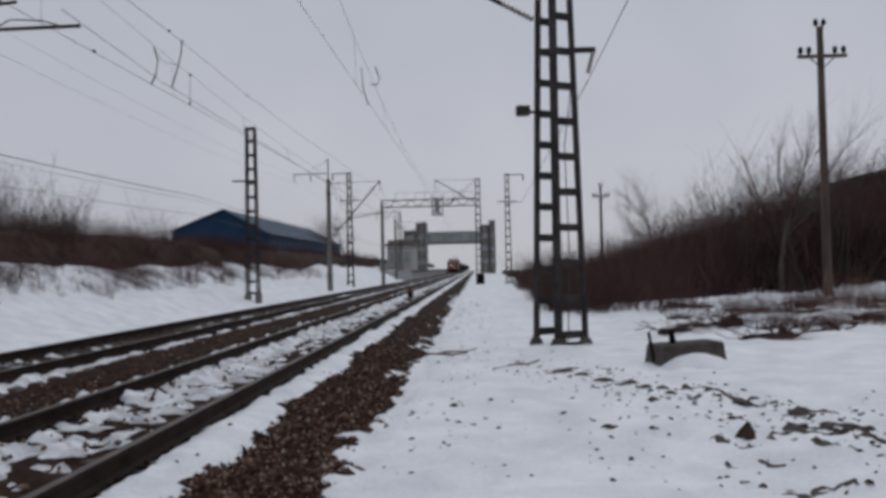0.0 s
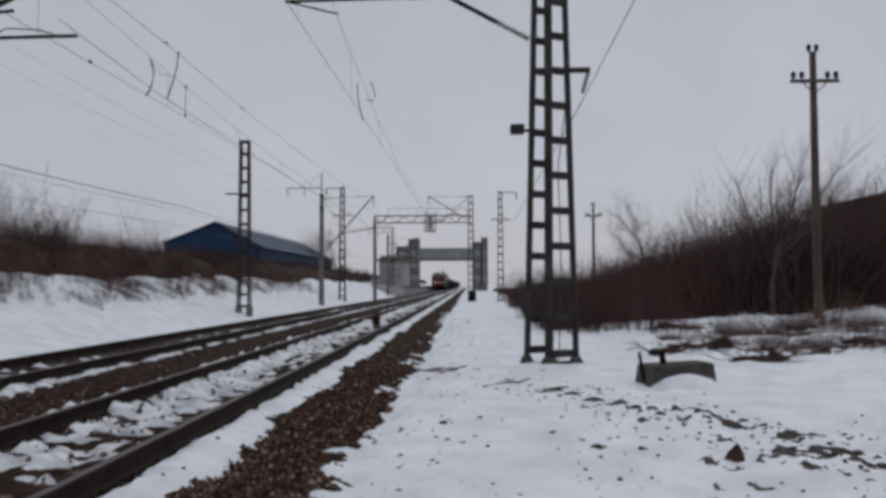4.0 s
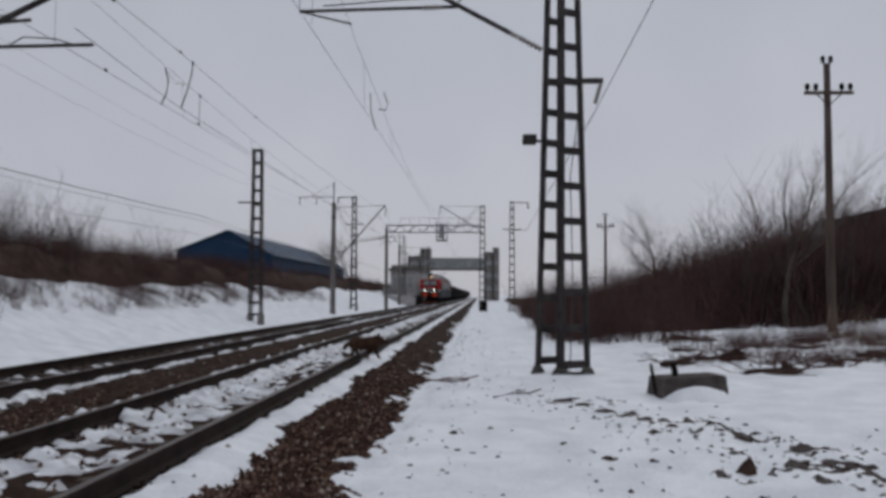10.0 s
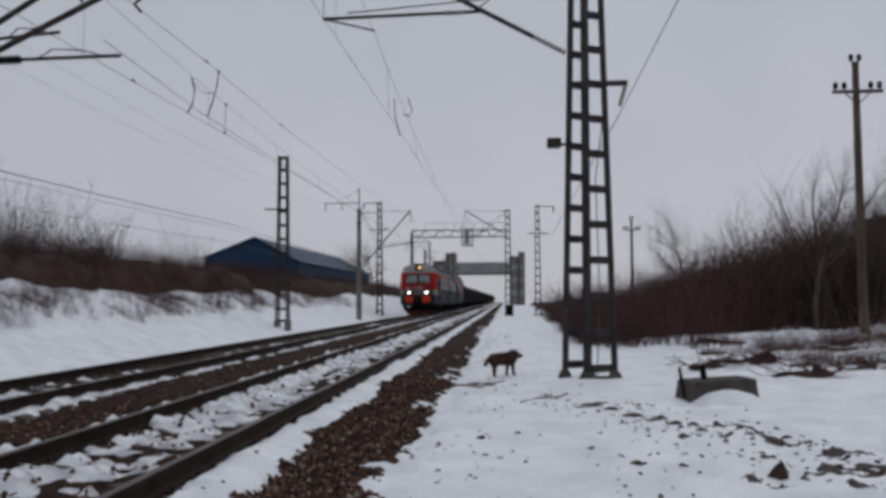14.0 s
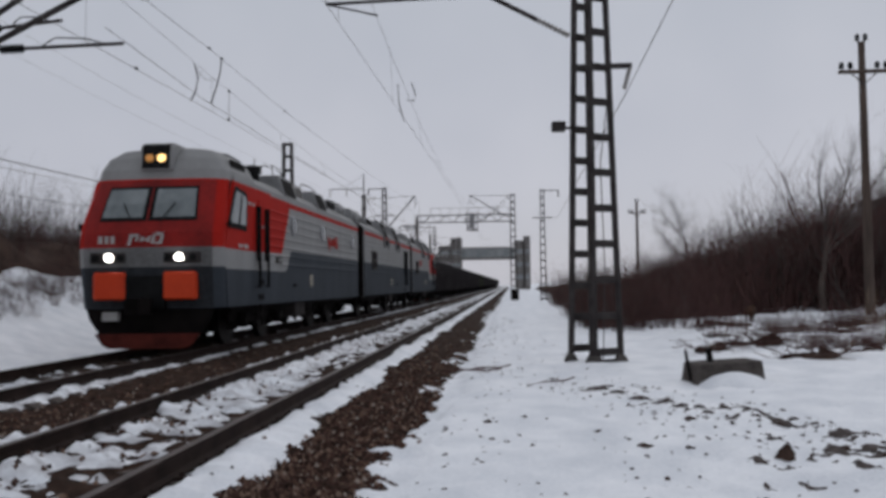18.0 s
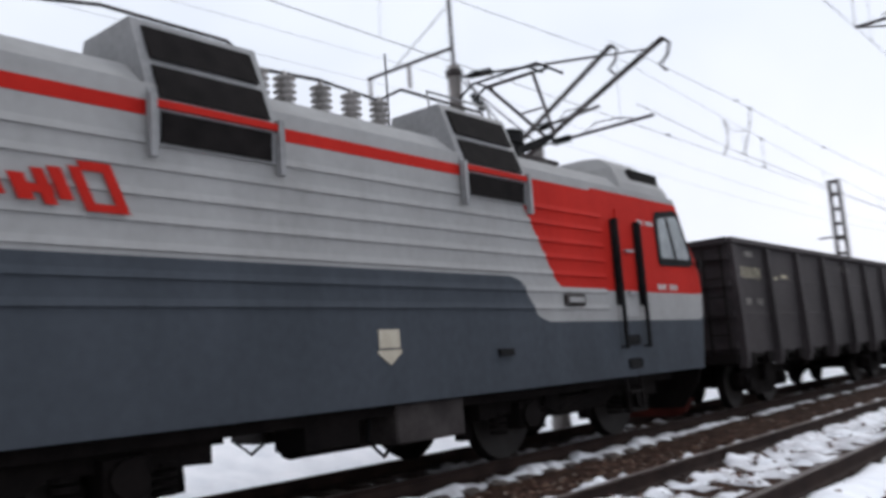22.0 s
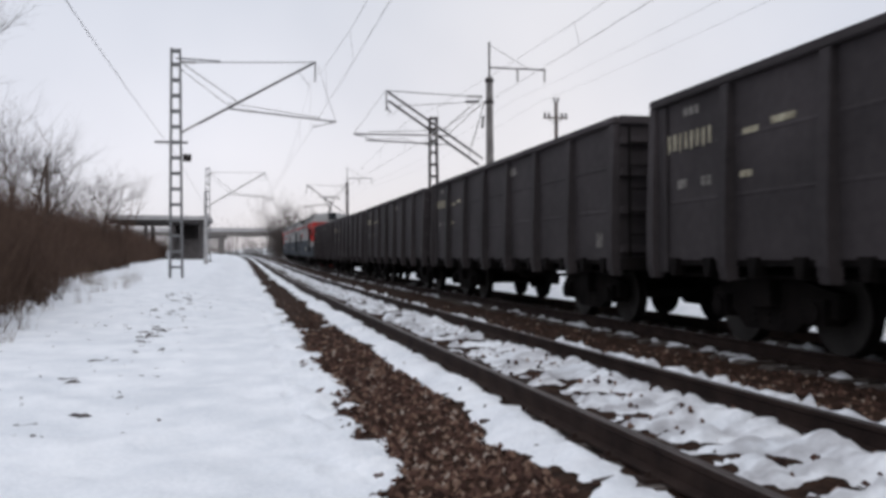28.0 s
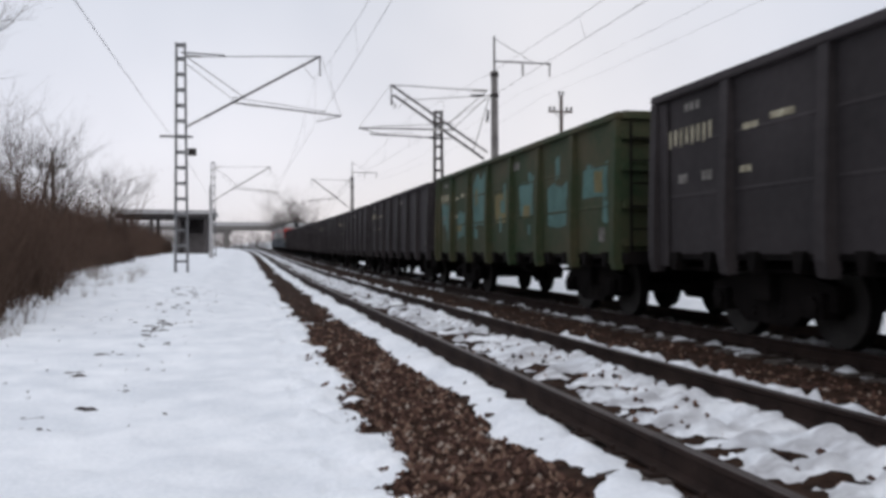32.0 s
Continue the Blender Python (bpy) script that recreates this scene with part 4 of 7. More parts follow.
    if cab:
        pantograph(loco, -4.75, pan_raised)
        cab_front(loco, not pan_raised)
    else:
        quick("end_wall", UNDER, loco, lambda bm: box(bm, -1.5, 1.5, -8.06, -8.0, 1.0, 4.1))
    quick("end_wall", UNDER, loco, lambda bm: prism(bm, [(-1.5, 1.0), (1.5, 1.0), (1.5, 4.12), (1.22, 4.38), (-1.22, 4.38), (-1.5, 4.12)], "y", 7.83, 7.88))
    bm = bmesh.new()
    box(bm, -0.75, 0.75, 7.85, 8.55, 1.1, 3.9)
    for k in range(4):
        box(bm, -0.82, 0.82, 7.94 + k * 0.15, 7.98 + k * 0.15, 1.05, 3.96)
    part("gangway_bellows", bm, BLACK, loco)
    if not cab:
        bm = bmesh.new()
        box(bm, -0.75, 0.75, -8.55, -8.06, 1.1, 3.9)
        part("gangway_bellows", bm, BLACK, loco)
    # underframe
    for y0 in (-4.25, 4.1):
        loco_bogie(loco, y0)
    bm = bmesh.new()
    box(bm, -1.35, 1.35, front + 0.2, 7.8, 0.86, 1.0)
    part("underframe", bm, UNDER, loco)
    for s in (-1, 1):
        quick("equipment_box", STEEL_GREY, loco, lambda bm: (box(bm, min(s * 0.8, s * 1.4), max(s * 0.8, s * 1.4), -1.40, -0.29, 0.52, 0.98), bevelled(bm, 0.02)), label="grey underframe equipment box")
        quick("small_box", UNDER, loco, lambda bm: box(bm, min(s * 0.9, s * 1.35), max(s * 0.9, s * 1.35), 0.2, 0.9, 0.6, 0.98))
    quick("reservoir", UNDER, loco, lambda bm: lathe(bm, [(0.05, 0), (0.22, 0.05), (0.22, 1.3), (0.05, 1.35)], axis=(0, 1, 0), at=(-0.5, -0.9, 0.66), n=12))
    for s in (-1, 1):
        quick("cable", BLACK, loco, lambda bm: polyline(bm, [(s * 1.1, -0.2, 0.95), (s * 1.15, -0.1, 0.6), (s * 1.12, -0.35, 0.38), (s * 1.05, -0.8, 0.7)], 0.025))
        quick("cable", BLACK, loco, lambda bm: polyline(bm, [(s * 0.7, 8.0, 1.0), (s * 0.75, 8.1, 0.6), (s * 0.7, 8.55, 0.42), (s * 0.6, 8.8, 0.6)], 0.03))
    for k in range(5):
        quick("cable", BLACK, loco, polyline, [(0.95 - k * 0.34, 7.9, 0.98), (0.9 - k * 0.3, 8.1, 0.62 - 0.06 * (k % 2)), (0.85 - k * 0.34, 8.5, 0.40 + 0.07 * (k % 3)), (0.75 - k * 0.3, 8.85, 0.7)], 0.025)
    coupler(loco, 8.0, 1)
    coupler(loco, -8.05 if not cab else -7.8, -1)
    for ob in loco.children_recursive:
        if ob.name.split(".")[0] in ("wheelset", "rim"):
            continue
        for v in ob.data.vertices:
            v.co.z = 0.89 + (v.co.z - 1.0) * LOWER if v.co.z > 1.0 else v.co.z * 0.89
    return loco


def cab_front(loco, lit):
    """The raked driving end: nose shell, windscreens, lamps, buffer panels and plough."""
    LEVELS = [1.0, 1.95, 2.4, 2.75, 3.0, 3.45, 3.85, 4.06]
    FRONT = [-8.06, -8.19, -8.21, -8.18, -8.09, -7.90, -7.71, -7.60]

    def skin(k, z, out=0.0):
        """A point of the rounded nose: k from -1 to 1 across it."""
        yf = float(np.interp(z, LEVELS, FRONT))
        half = float(np.interp(z, [1.0, 2.4, 3.0, 4.06], [1.52, 1.548, 1.54, 1.44]))
        sn, cs = abs(math.sin(k * math.pi / 2)), abs(math.cos(k * math.pi / 2))
        return (math.copysign((half + out) * sn ** 0.66, k), yf - out + 0.46 * (1 - cs ** 0.66), z)

    def patch(k0, k1, z0, z1, out, thick, nk=10, slant=0.0):
        """A sheet that follows the nose."""
        bm = bmesh.new()
        zs = [z0] + [z for z in LEVELS if z0 + 0.02 < z < z1 - 0.02] + [z1]
        grids = []
        for o in (out, out - thick):
            grids.append([[bm.verts.new(skin(k0 + (k1 * (1 - slant * (z - z0)) - k0) * i / nk, z, o)) for i in range(nk + 1)] for z in zs])
        m = len(zs)
        for j in range(m - 1):
            for i in range(nk):
                for g in grids:
                    bm.faces.new((g[j][i], g[j][i + 1], g[j + 1][i + 1], g[j + 1][i]))
        f, g = grids
        for i in range(nk):
            bm.faces.new((f[0][i], f[0][i + 1], g[0][i + 1], g[0][i]))
            bm.faces.new((f[-1][i], f[-1][i + 1], g[-1][i + 1], g[-1][i]))
        for j in range(m - 1):
            bm.faces.new((f[j][0], f[j + 1][0], g[j + 1][0], g[j][0]))
            bm.faces.new((f[j][-1], f[j + 1][-1], g[j + 1][-1], g[j][-1]))
        return bm
    nose_ob = part("nose", patch(-1, 1, 2.4, 4.06, 0, 0.05, 28), L_RED, loco, "bright red rounded nose")
    part("nose_band", patch(-1, 1, 1.95, 2.4, 0, 0.05, 28), L_GREY, nose_ob, "pale-grey band")
    part("nose_skirt", patch(-1, 1, 1.0, 1.95, 0, 0.05, 28), L_DARK, nose_ob, "slate-grey lower nose")
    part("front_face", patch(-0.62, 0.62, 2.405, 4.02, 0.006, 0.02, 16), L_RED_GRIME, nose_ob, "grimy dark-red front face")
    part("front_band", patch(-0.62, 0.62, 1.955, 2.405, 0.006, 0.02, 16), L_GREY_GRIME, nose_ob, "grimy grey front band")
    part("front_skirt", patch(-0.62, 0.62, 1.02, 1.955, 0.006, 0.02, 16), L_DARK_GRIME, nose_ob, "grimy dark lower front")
    quick("bulkhead", UNDER, nose_ob, lambda bm: box(bm, -1.36, 1.36, -7.25, -7.0, 1.0, 4.0))
    for sd in (-1, 1):
        quick("cab_cheek", L_RED, nose_ob, lambda bm: prism(bm, [(-7.0, 2.4), (-7.0, 4.06), (-7.15, 4.06), (-7.26, 3.85), (-7.62, 3.0), (-7.74, 2.4)], "x", min(sd * 1.49, sd * 1.53), max(sd * 1.49, sd * 1.53)))
    bm = bmesh.new()
    prev = None
    rim = [skin(-1 + i / 12, 4.06) for i in range(25)] + [(1.5, -6.9, 4.06), (1.5, -5.45, 4.06), (-1.5, -5.45, 4.06), (-1.5, -6.9, 4.06)]
    for z, k in ((4.03, 1.0), (4.3, 0.965), (4.6, 0.87), (4.82, 0.70), (4.92, 0.45), (4.95, 0.1)):
        cur = [bm.verts.new((x * k, -6.2 + (y + 6.2) * k, z)) for x, y, _ in rim]
        if prev:
            for i in range(len(rim)):
                m = (i + 1) % len(rim)
                bm.faces.new((prev[i], prev[m], cur[m], cur[i]))
        prev = cur
    bm.faces.new(prev)
    part("cab_roof", bm, L_GREY, loco, "pale-grey cab roof fairing")
    for s in (-1, 1):
        quick("roof_vent", GRILLE, loco, lambda bm: bar(bm, (s * 1.37, -6.9, 4.46), (s * 1.37, -5.95, 4.46), 0.06, 0.26))
    for s in (-1, 1):
        ws = part("windscreen", patch(s * 0.001, s * 0.37, 3.02, 3.87, 0.012, 0.02, 8, 0.06), BLACK, nose_ob, "half of the black-framed windscreen")
        part("glass", patch(s * 0.012, s * 0.335, 3.11, 3.80, 0.022, 0.012, 8, 0.06), CAB_GLASS, ws)
        quick("wiper", BLACK, ws, lambda bm: polyline(bm, [(s * 0.3, -8.16, 3.0), (s * 0.55, -7.96, 3.45)], 0.015))
        lamp = quick("headlamp_housing", STEEL_GREY, nose_ob, lambda bm: (box(bm, min(s * 0.40, s * 1.16), max(s * 0.40, s * 1.16), -8.23, -8.12, 2.05, 2.29), bevelled(bm, 0.02)))
        quick("marker_lens", LAMP_WHITE if lit else GLASS, lamp, lambda bm: lathe(bm, [(0.085, 0), (0.085, 0.03), (0.05, 0.05)], axis=(0, -1, 0), at=(s * 0.74, -8.23, 2.17), n=14), label="round white marker lamp")
        quick("tail_lens", BLACK, lamp, lambda bm: lathe(bm, [(0.08, 0), (0.08, 0.03), (0.05, 0.04)], axis=(0, -1, 0), at=(s * 0.5, -8.23, 2.17), n=14))
        quick("tail_lens", BLACK, lamp, lambda bm: lathe(bm, [(0.08, 0), (0.08, 0.03), (0.05, 0.04)], axis=(0, -1, 0), at=(s * 1.02, -8.23, 2.17), n=14))
        quick("buffer_panel", L_ORANGE, nose_ob, lambda bm: (box(bm, min(s * 0.40, s * 1.08), max(s * 0.40, s * 1.08), -8.26, -8.04, 1.2, 1.84), bevelled(bm, 0.04)), label="bright orange buffer panel")
        quick("mirror", BLACK, loco, lambda bm: (box(bm, s * 1.62 - 0.03, s * 1.62 + 0.03, -7.75, -7.66, 2.86, 3.02), tube(bm, (s * 1.5, -7.7, 2.95), (s * 1.62, -7.7, 2.95), 0.02)))
    sp = quick("spotlight_housing", L_GREY, loco, lambda bm: (prism(bm, [(-7.66, 4.26), (-7.60, 4.84), (-7.46, 4.95), (-6.6, 4.93), (-6.6, 4.3)], "x", -0.36, 0.36), bevelled(bm, 0.07, 2)), label="pale-grey roof spotlight housing")
    quick("spotlight_face", BLACK, sp, lambda bm: (prism(bm, [(-7.685, 4.31), (-7.625, 4.83), (-7.56, 4.90), (-7.5, 4.90), (-7.5, 4.31)], "x", -0.30, 0.30), bevelled(bm, 0.03, 2)), label="dark face of the spotlight")
    for s in (-1, 1):
        quick("spotlight", (LAMP_WARM if s > 0 else LAMP_DIM) if lit else PANE, sp, lambda bm: lathe(bm, [(0.10, 0), (0.092, 0.03), (0.045, 0.05)], axis=(0, -1, 0), at=(s * 0.13, -7.645, 4.55), n=14), label="round spotlight lens")
    quick("coupler_recess", BLACK, nose_ob, lambda bm: box(bm, -0.42, 0.42, -8.22, -8.06, 1.0, 1.75))
    for a, b, w, h in ((0, 2.52, 0.06, 0.26), (0.07, 2.72, 0.14, 0.06), (0.15, 2.62, 0.06, 0.10), (0.25, 2.60, 0.05, 0.12), (0.30, 2.63, 0.10, 0.05), (0.40, 2.60, 0.05, 0.14), (0.49, 2.56, 0.06, 0.22), (0.56, 2.75, 0.16, 0.06), (0.66, 2.56, 0.06, 0.20), (0.55, 2.55, 0.14, 0.05)):
        quick("emblem_stroke", WHITE_PAINT, nose_ob, lambda bm: prism(bm, [(-0.36 + a, b - 0.07), (-0.36 + a + w, b - 0.07), (-0.31 + a + w, b + h - 0.07), (-0.31 + a, b + h - 0.07)], "y", -8.222, -8.16), label="white slanted emblem stroke")
    quick("lettering", WHITE_PAINT, nose_ob, lambda bm: [box(bm, -0.98 + k * 0.13, -0.91 + k * 0.13, -8.21, -7.96, 2.50, 2.67) for k in range(3)], label="row of white bars")
    bm = bmesh.new()
    prism(bm, [(-1.36, 1.0), (1.36, 1.0), (1.28, 0.72), (0.98, 0.25), (-0.98, 0.25), (-1.28, 0.72)], "y", -7.96, -7.9)
    part("skirt", bm, UNDER, loco)
    quick("front_plate", WHITE_PAINT, loco, lambda bm: box(bm, -0.95, -0.62, -8.10, -7.96, 0.72, 0.92), label="small white plate")
    bm = bmesh.new()
    prism(bm, [(-1.10, 0.42), (1.10, 0.42), (0.94, 0.16), (0.80, 0.08), (-0.80, 0.08), (-0.94, 0.16)], "y", -8.12, -8.00)
    part("track_plough", bm, DULL_RED, loco, "dull red track guard")


# ---- gondola wagons ----
def gondola(label, skin, graffiti):
    w = thing("gondola_wagon", label, "freight wagon", "gondola wagons")
    half, z0, z1, ye = 1.50, 1.22, 3.48, 6.38
    quick("floor", UNDER, w, lambda bm: box(bm, -1.45, 1.45, -ye + 0.05, ye - 0.05, 1.18, 1.3))
    for s in (-1, 1):
        sd = quick("side_wall", skin, w, lambda bm: box(bm, min(s * (half - 0.03), s * half), max(s * (half - 0.03), s * half), -ye, ye, z0, z1 - 0.1))
        quick("top_rail", skin, sd, lambda bm: (box(bm, min(s * (half - 0.08), s * (half + 0.09)), max(s * (half - 0.08), s * (half + 0.09)), -ye, ye, z1 - 0.12, z1), bevelled(bm, 0.02)))
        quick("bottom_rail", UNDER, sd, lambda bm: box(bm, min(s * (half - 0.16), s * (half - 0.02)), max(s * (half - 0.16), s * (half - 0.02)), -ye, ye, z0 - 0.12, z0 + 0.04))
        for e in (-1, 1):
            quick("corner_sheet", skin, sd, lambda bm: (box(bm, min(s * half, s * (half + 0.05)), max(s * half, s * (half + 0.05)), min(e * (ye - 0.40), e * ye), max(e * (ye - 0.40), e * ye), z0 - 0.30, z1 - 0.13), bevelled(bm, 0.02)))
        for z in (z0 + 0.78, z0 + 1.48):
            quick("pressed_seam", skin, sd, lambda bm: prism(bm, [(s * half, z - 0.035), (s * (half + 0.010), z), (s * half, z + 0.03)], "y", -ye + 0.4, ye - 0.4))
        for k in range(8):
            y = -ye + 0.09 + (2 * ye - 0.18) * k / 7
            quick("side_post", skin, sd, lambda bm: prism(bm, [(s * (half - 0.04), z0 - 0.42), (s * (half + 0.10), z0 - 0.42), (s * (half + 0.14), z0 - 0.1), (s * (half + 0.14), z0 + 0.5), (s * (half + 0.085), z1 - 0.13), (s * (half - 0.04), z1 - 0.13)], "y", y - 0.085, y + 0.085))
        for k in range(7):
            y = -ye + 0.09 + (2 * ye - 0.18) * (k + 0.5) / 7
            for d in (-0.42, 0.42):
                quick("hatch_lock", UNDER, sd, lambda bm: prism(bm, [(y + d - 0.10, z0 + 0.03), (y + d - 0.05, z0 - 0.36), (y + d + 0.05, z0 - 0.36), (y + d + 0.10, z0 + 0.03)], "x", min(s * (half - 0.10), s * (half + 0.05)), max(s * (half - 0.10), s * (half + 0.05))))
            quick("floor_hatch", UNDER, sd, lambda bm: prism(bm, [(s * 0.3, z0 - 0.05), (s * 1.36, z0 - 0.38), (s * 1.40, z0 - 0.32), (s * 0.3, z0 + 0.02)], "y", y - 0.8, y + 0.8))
        d = s

        def stencil(y, w, za, zb, paint):
            quick("stencil_bar", paint, sd, lambda bm: box(bm, min(s * half, s * (half + 0.008)), max(s * half, s * (half + 0.008)), y - w / 2, y + w / 2, za, zb))
        for k in range(8):
            stencil(d * (-ye + 0.42 + k * 0.145), 0.055, 2.68 + 0.03 * (k % 2), 2.93, STENCIL_OCHRE)
        for y in (-ye + 0.75, -ye + 1.35):
            stencil(d * y, 0.22, 2.18, 2.30, STENCIL)
        for k in range(3):
            stencil(d * (-ye + 0.85 + k * 0.14), 0.09, 3.14, 3.25, STENCIL)
        for p, wide, z in ((2.3, 0.3, 2.7), (2.9, 0.42, 2.75), (2.2, 0.22, 2.2)):
            stencil(d * (-ye + p), wide, z, z + 0.08, STENCIL_OCHRE)
        for k in range(3):
            stencil(d * (-ye + 7.2 + k * 0.22), 0.15, 3.04, 3.2, STENCIL)
        stencil(d * (ye - 0.75), 0.22, 1.42, 1.66, STENCIL)
        if graffiti:
            rng = random.Random(7)
            for k in range(7):
                yc = -ye + 0.09 + (2 * ye - 0.18) * (k + 0.5) / 7
                for j in range(4):
                    a, b = (rng.uniform(0.4, 0.78), rng.uniform(0.3, 0.75)) if j == 0 else (rng.uniform(0.08, 0.28), rng.uniform(0.08, 0.25))
                    zc, yy = (rng.uniform(1.9, 2.6), yc) if j == 0 else (rng.uniform(1.7, 2.9), yc + rng.uniform(-0.4, 0.4))
                    pts = [(yy + a * p * rng.uniform(0.75, 1.1), zc + b * q * rng.uniform(0.75, 1.1)) for p, q in ((-1, -1), (0.1, -0.9), (1, -1), (0.9, 0.1), (1, 1), (0.2, 0.7), (-0.3, 1), (-1, 0.8))]
                    pts = [(min(max(p[0], yc - 0.78), yc + 0.78), min(max(p[1], z0 + 0.14), z1 - 0.2)) for p in pts]
                    x = s * (half + 0.003 + 0.002 * j)
                    quick("painted_patch", W_YELLOW if (k * 3 + j) % 5 == 4 else W_TEAL, sd, lambda bm: prism(bm, pts, "x", min(x, x - s * 0.003), max(x, x - s * 0.003)), label="faded teal and ochre graffiti patch")
    for e in (-1, 1):
        en = quick("end_wall", skin, w, lambda bm: box(bm, -half, half, min(e * (ye - 0.03), e * ye), max(e * (ye - 0.03), e * ye), z0, z1))
        quick("end_rib", skin, en, lambda bm: [box(bm, -half, half, min(e * ye, e * (ye + 0.09)), max(e * ye, e * (ye + 0.09)), z - 0.06, z + 0.06) for z in (1.4, 2.0, 2.6, 3.1, 3.42)])
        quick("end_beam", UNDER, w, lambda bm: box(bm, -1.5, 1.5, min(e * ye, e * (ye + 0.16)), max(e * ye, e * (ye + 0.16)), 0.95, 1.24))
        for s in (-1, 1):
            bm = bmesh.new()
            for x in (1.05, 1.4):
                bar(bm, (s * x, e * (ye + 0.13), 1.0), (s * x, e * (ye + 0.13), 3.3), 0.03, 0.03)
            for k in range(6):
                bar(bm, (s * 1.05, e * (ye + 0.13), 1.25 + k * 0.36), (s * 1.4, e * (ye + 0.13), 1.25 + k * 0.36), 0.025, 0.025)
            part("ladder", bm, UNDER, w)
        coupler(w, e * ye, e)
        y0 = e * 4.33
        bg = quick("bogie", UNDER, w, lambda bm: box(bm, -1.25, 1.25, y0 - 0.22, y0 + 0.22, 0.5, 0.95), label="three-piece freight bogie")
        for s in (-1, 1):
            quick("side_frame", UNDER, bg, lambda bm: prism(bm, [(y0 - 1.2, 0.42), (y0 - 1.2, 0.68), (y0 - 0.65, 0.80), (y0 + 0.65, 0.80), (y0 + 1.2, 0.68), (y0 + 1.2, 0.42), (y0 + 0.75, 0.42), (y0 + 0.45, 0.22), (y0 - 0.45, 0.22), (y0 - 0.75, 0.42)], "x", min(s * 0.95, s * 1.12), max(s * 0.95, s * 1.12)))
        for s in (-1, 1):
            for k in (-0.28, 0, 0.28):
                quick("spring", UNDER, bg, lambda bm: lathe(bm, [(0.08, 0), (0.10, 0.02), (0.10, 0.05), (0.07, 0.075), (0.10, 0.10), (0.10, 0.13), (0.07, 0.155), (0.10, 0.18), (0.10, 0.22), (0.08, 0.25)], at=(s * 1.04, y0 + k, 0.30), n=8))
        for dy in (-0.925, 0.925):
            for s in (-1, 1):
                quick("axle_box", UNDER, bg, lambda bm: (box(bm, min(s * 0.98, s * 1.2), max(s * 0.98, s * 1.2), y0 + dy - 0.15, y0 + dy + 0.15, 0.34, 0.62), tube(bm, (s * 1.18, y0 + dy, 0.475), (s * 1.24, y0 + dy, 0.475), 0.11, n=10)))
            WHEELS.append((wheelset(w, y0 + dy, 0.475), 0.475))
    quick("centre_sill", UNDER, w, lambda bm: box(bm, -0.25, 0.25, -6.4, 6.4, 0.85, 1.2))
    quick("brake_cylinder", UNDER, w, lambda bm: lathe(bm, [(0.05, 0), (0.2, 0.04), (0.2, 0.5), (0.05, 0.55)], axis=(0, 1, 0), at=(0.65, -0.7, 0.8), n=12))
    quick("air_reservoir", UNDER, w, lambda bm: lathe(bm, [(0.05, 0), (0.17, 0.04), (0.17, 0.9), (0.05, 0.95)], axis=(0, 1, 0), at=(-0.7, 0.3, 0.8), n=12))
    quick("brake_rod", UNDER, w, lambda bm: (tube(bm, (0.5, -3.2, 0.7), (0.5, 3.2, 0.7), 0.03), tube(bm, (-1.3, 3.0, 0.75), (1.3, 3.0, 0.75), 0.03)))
    for ob in w.children_recursive:
        if ob.name.split(".")[0] in ("wheelset", "rim"):
            continue
        for v in ob.data.vertices:
            z = v.co.z
            v.co.z = 1.04 + (z - 1.22) * 0.968 if z > 1.22 else 0.8 + (z - 0.8) * 0.571 if z > 0.8 else z
    return w


STENCIL_OCHRE = material("cream_stencil_paint", (0.16, 0.14, 0.10), (0.50, 0.46, 0.34), 0.8, 0, 5, 30, 0)
STENCIL = material("stencil_paint", (0.06, 0.055, 0.05), (0.30, 0.28, 0.26), 0.8, 0, 5, 30, 0)


# ---- masts and wires ----
def lattice_mast(label, height, base, top, panels, mat=STEEL_GREY, at=(0, 0, 0), twist=0, leg=0.08, foot=True):
    """Four steel angle legs with flat battens: base and top are (along x, along y) spreads."""
    m = thing("catenary_mast", label, "catenary mast", "catenary masts", at=at)
    tc, ts = math.cos(radians(twist)), math.sin(radians(twist))

    def corner(sx, sy, z):
        k = z / height
        x, y = sx * (base[0] + (top[0] - base[0]) * k) / 2, sy * (base[1] + (top[1] - base[1]) * k) / 2
        return Vector((x * tc - y * ts, x * ts + y * tc, z))
    for sx in (-1, 1):
        for sy in (-1, 1):
            quick("leg", mat, m, lambda bm: bar(bm, corner(sx, sy, 0), corner(sx, sy, height), leg, leg, up=(0, 1, 0)))
    for i in range(panels + 1):
        z = min(max(0.12, height * i / panels), height - 0.08)
        for a, b in (((-1, -1), (1, -1)), ((-1, 1), (1, 1)), ((-1, -1), (-1, 1)), ((1, -1), (1, 1))):
            quick("batten", mat, m, lambda bm: bar(bm, corner(*a, z), corner(*b, z), 0.02, leg * 1.35))
    for sx in (-1, 1):
        for sy in (-1, 1):
            c = corner(sx, sy, 0)
            quick("footing", CONCRETE if foot else mat, m, lambda bm: box(bm, c.x - 0.09, c.x + 0.09, c.y - 0.09, c.y + 0.09, -0.5, 0.10))
    return m


def rod_insulator(bm, a, b, r=0.07, k=8):
    a, b = Vector(a), Vector(b)
    d = b - a
    prof = [(0.02, 0)]
    L = d.length
    for i in range(k):
        prof += [(0.035, L * i / k), (r, L * (i + 0.4) / k), (0.035, L * (i + 0.8) / k)]
    prof += [(0.02, L)]
    lathe(bm, prof, axis=d, at=a, n=8)


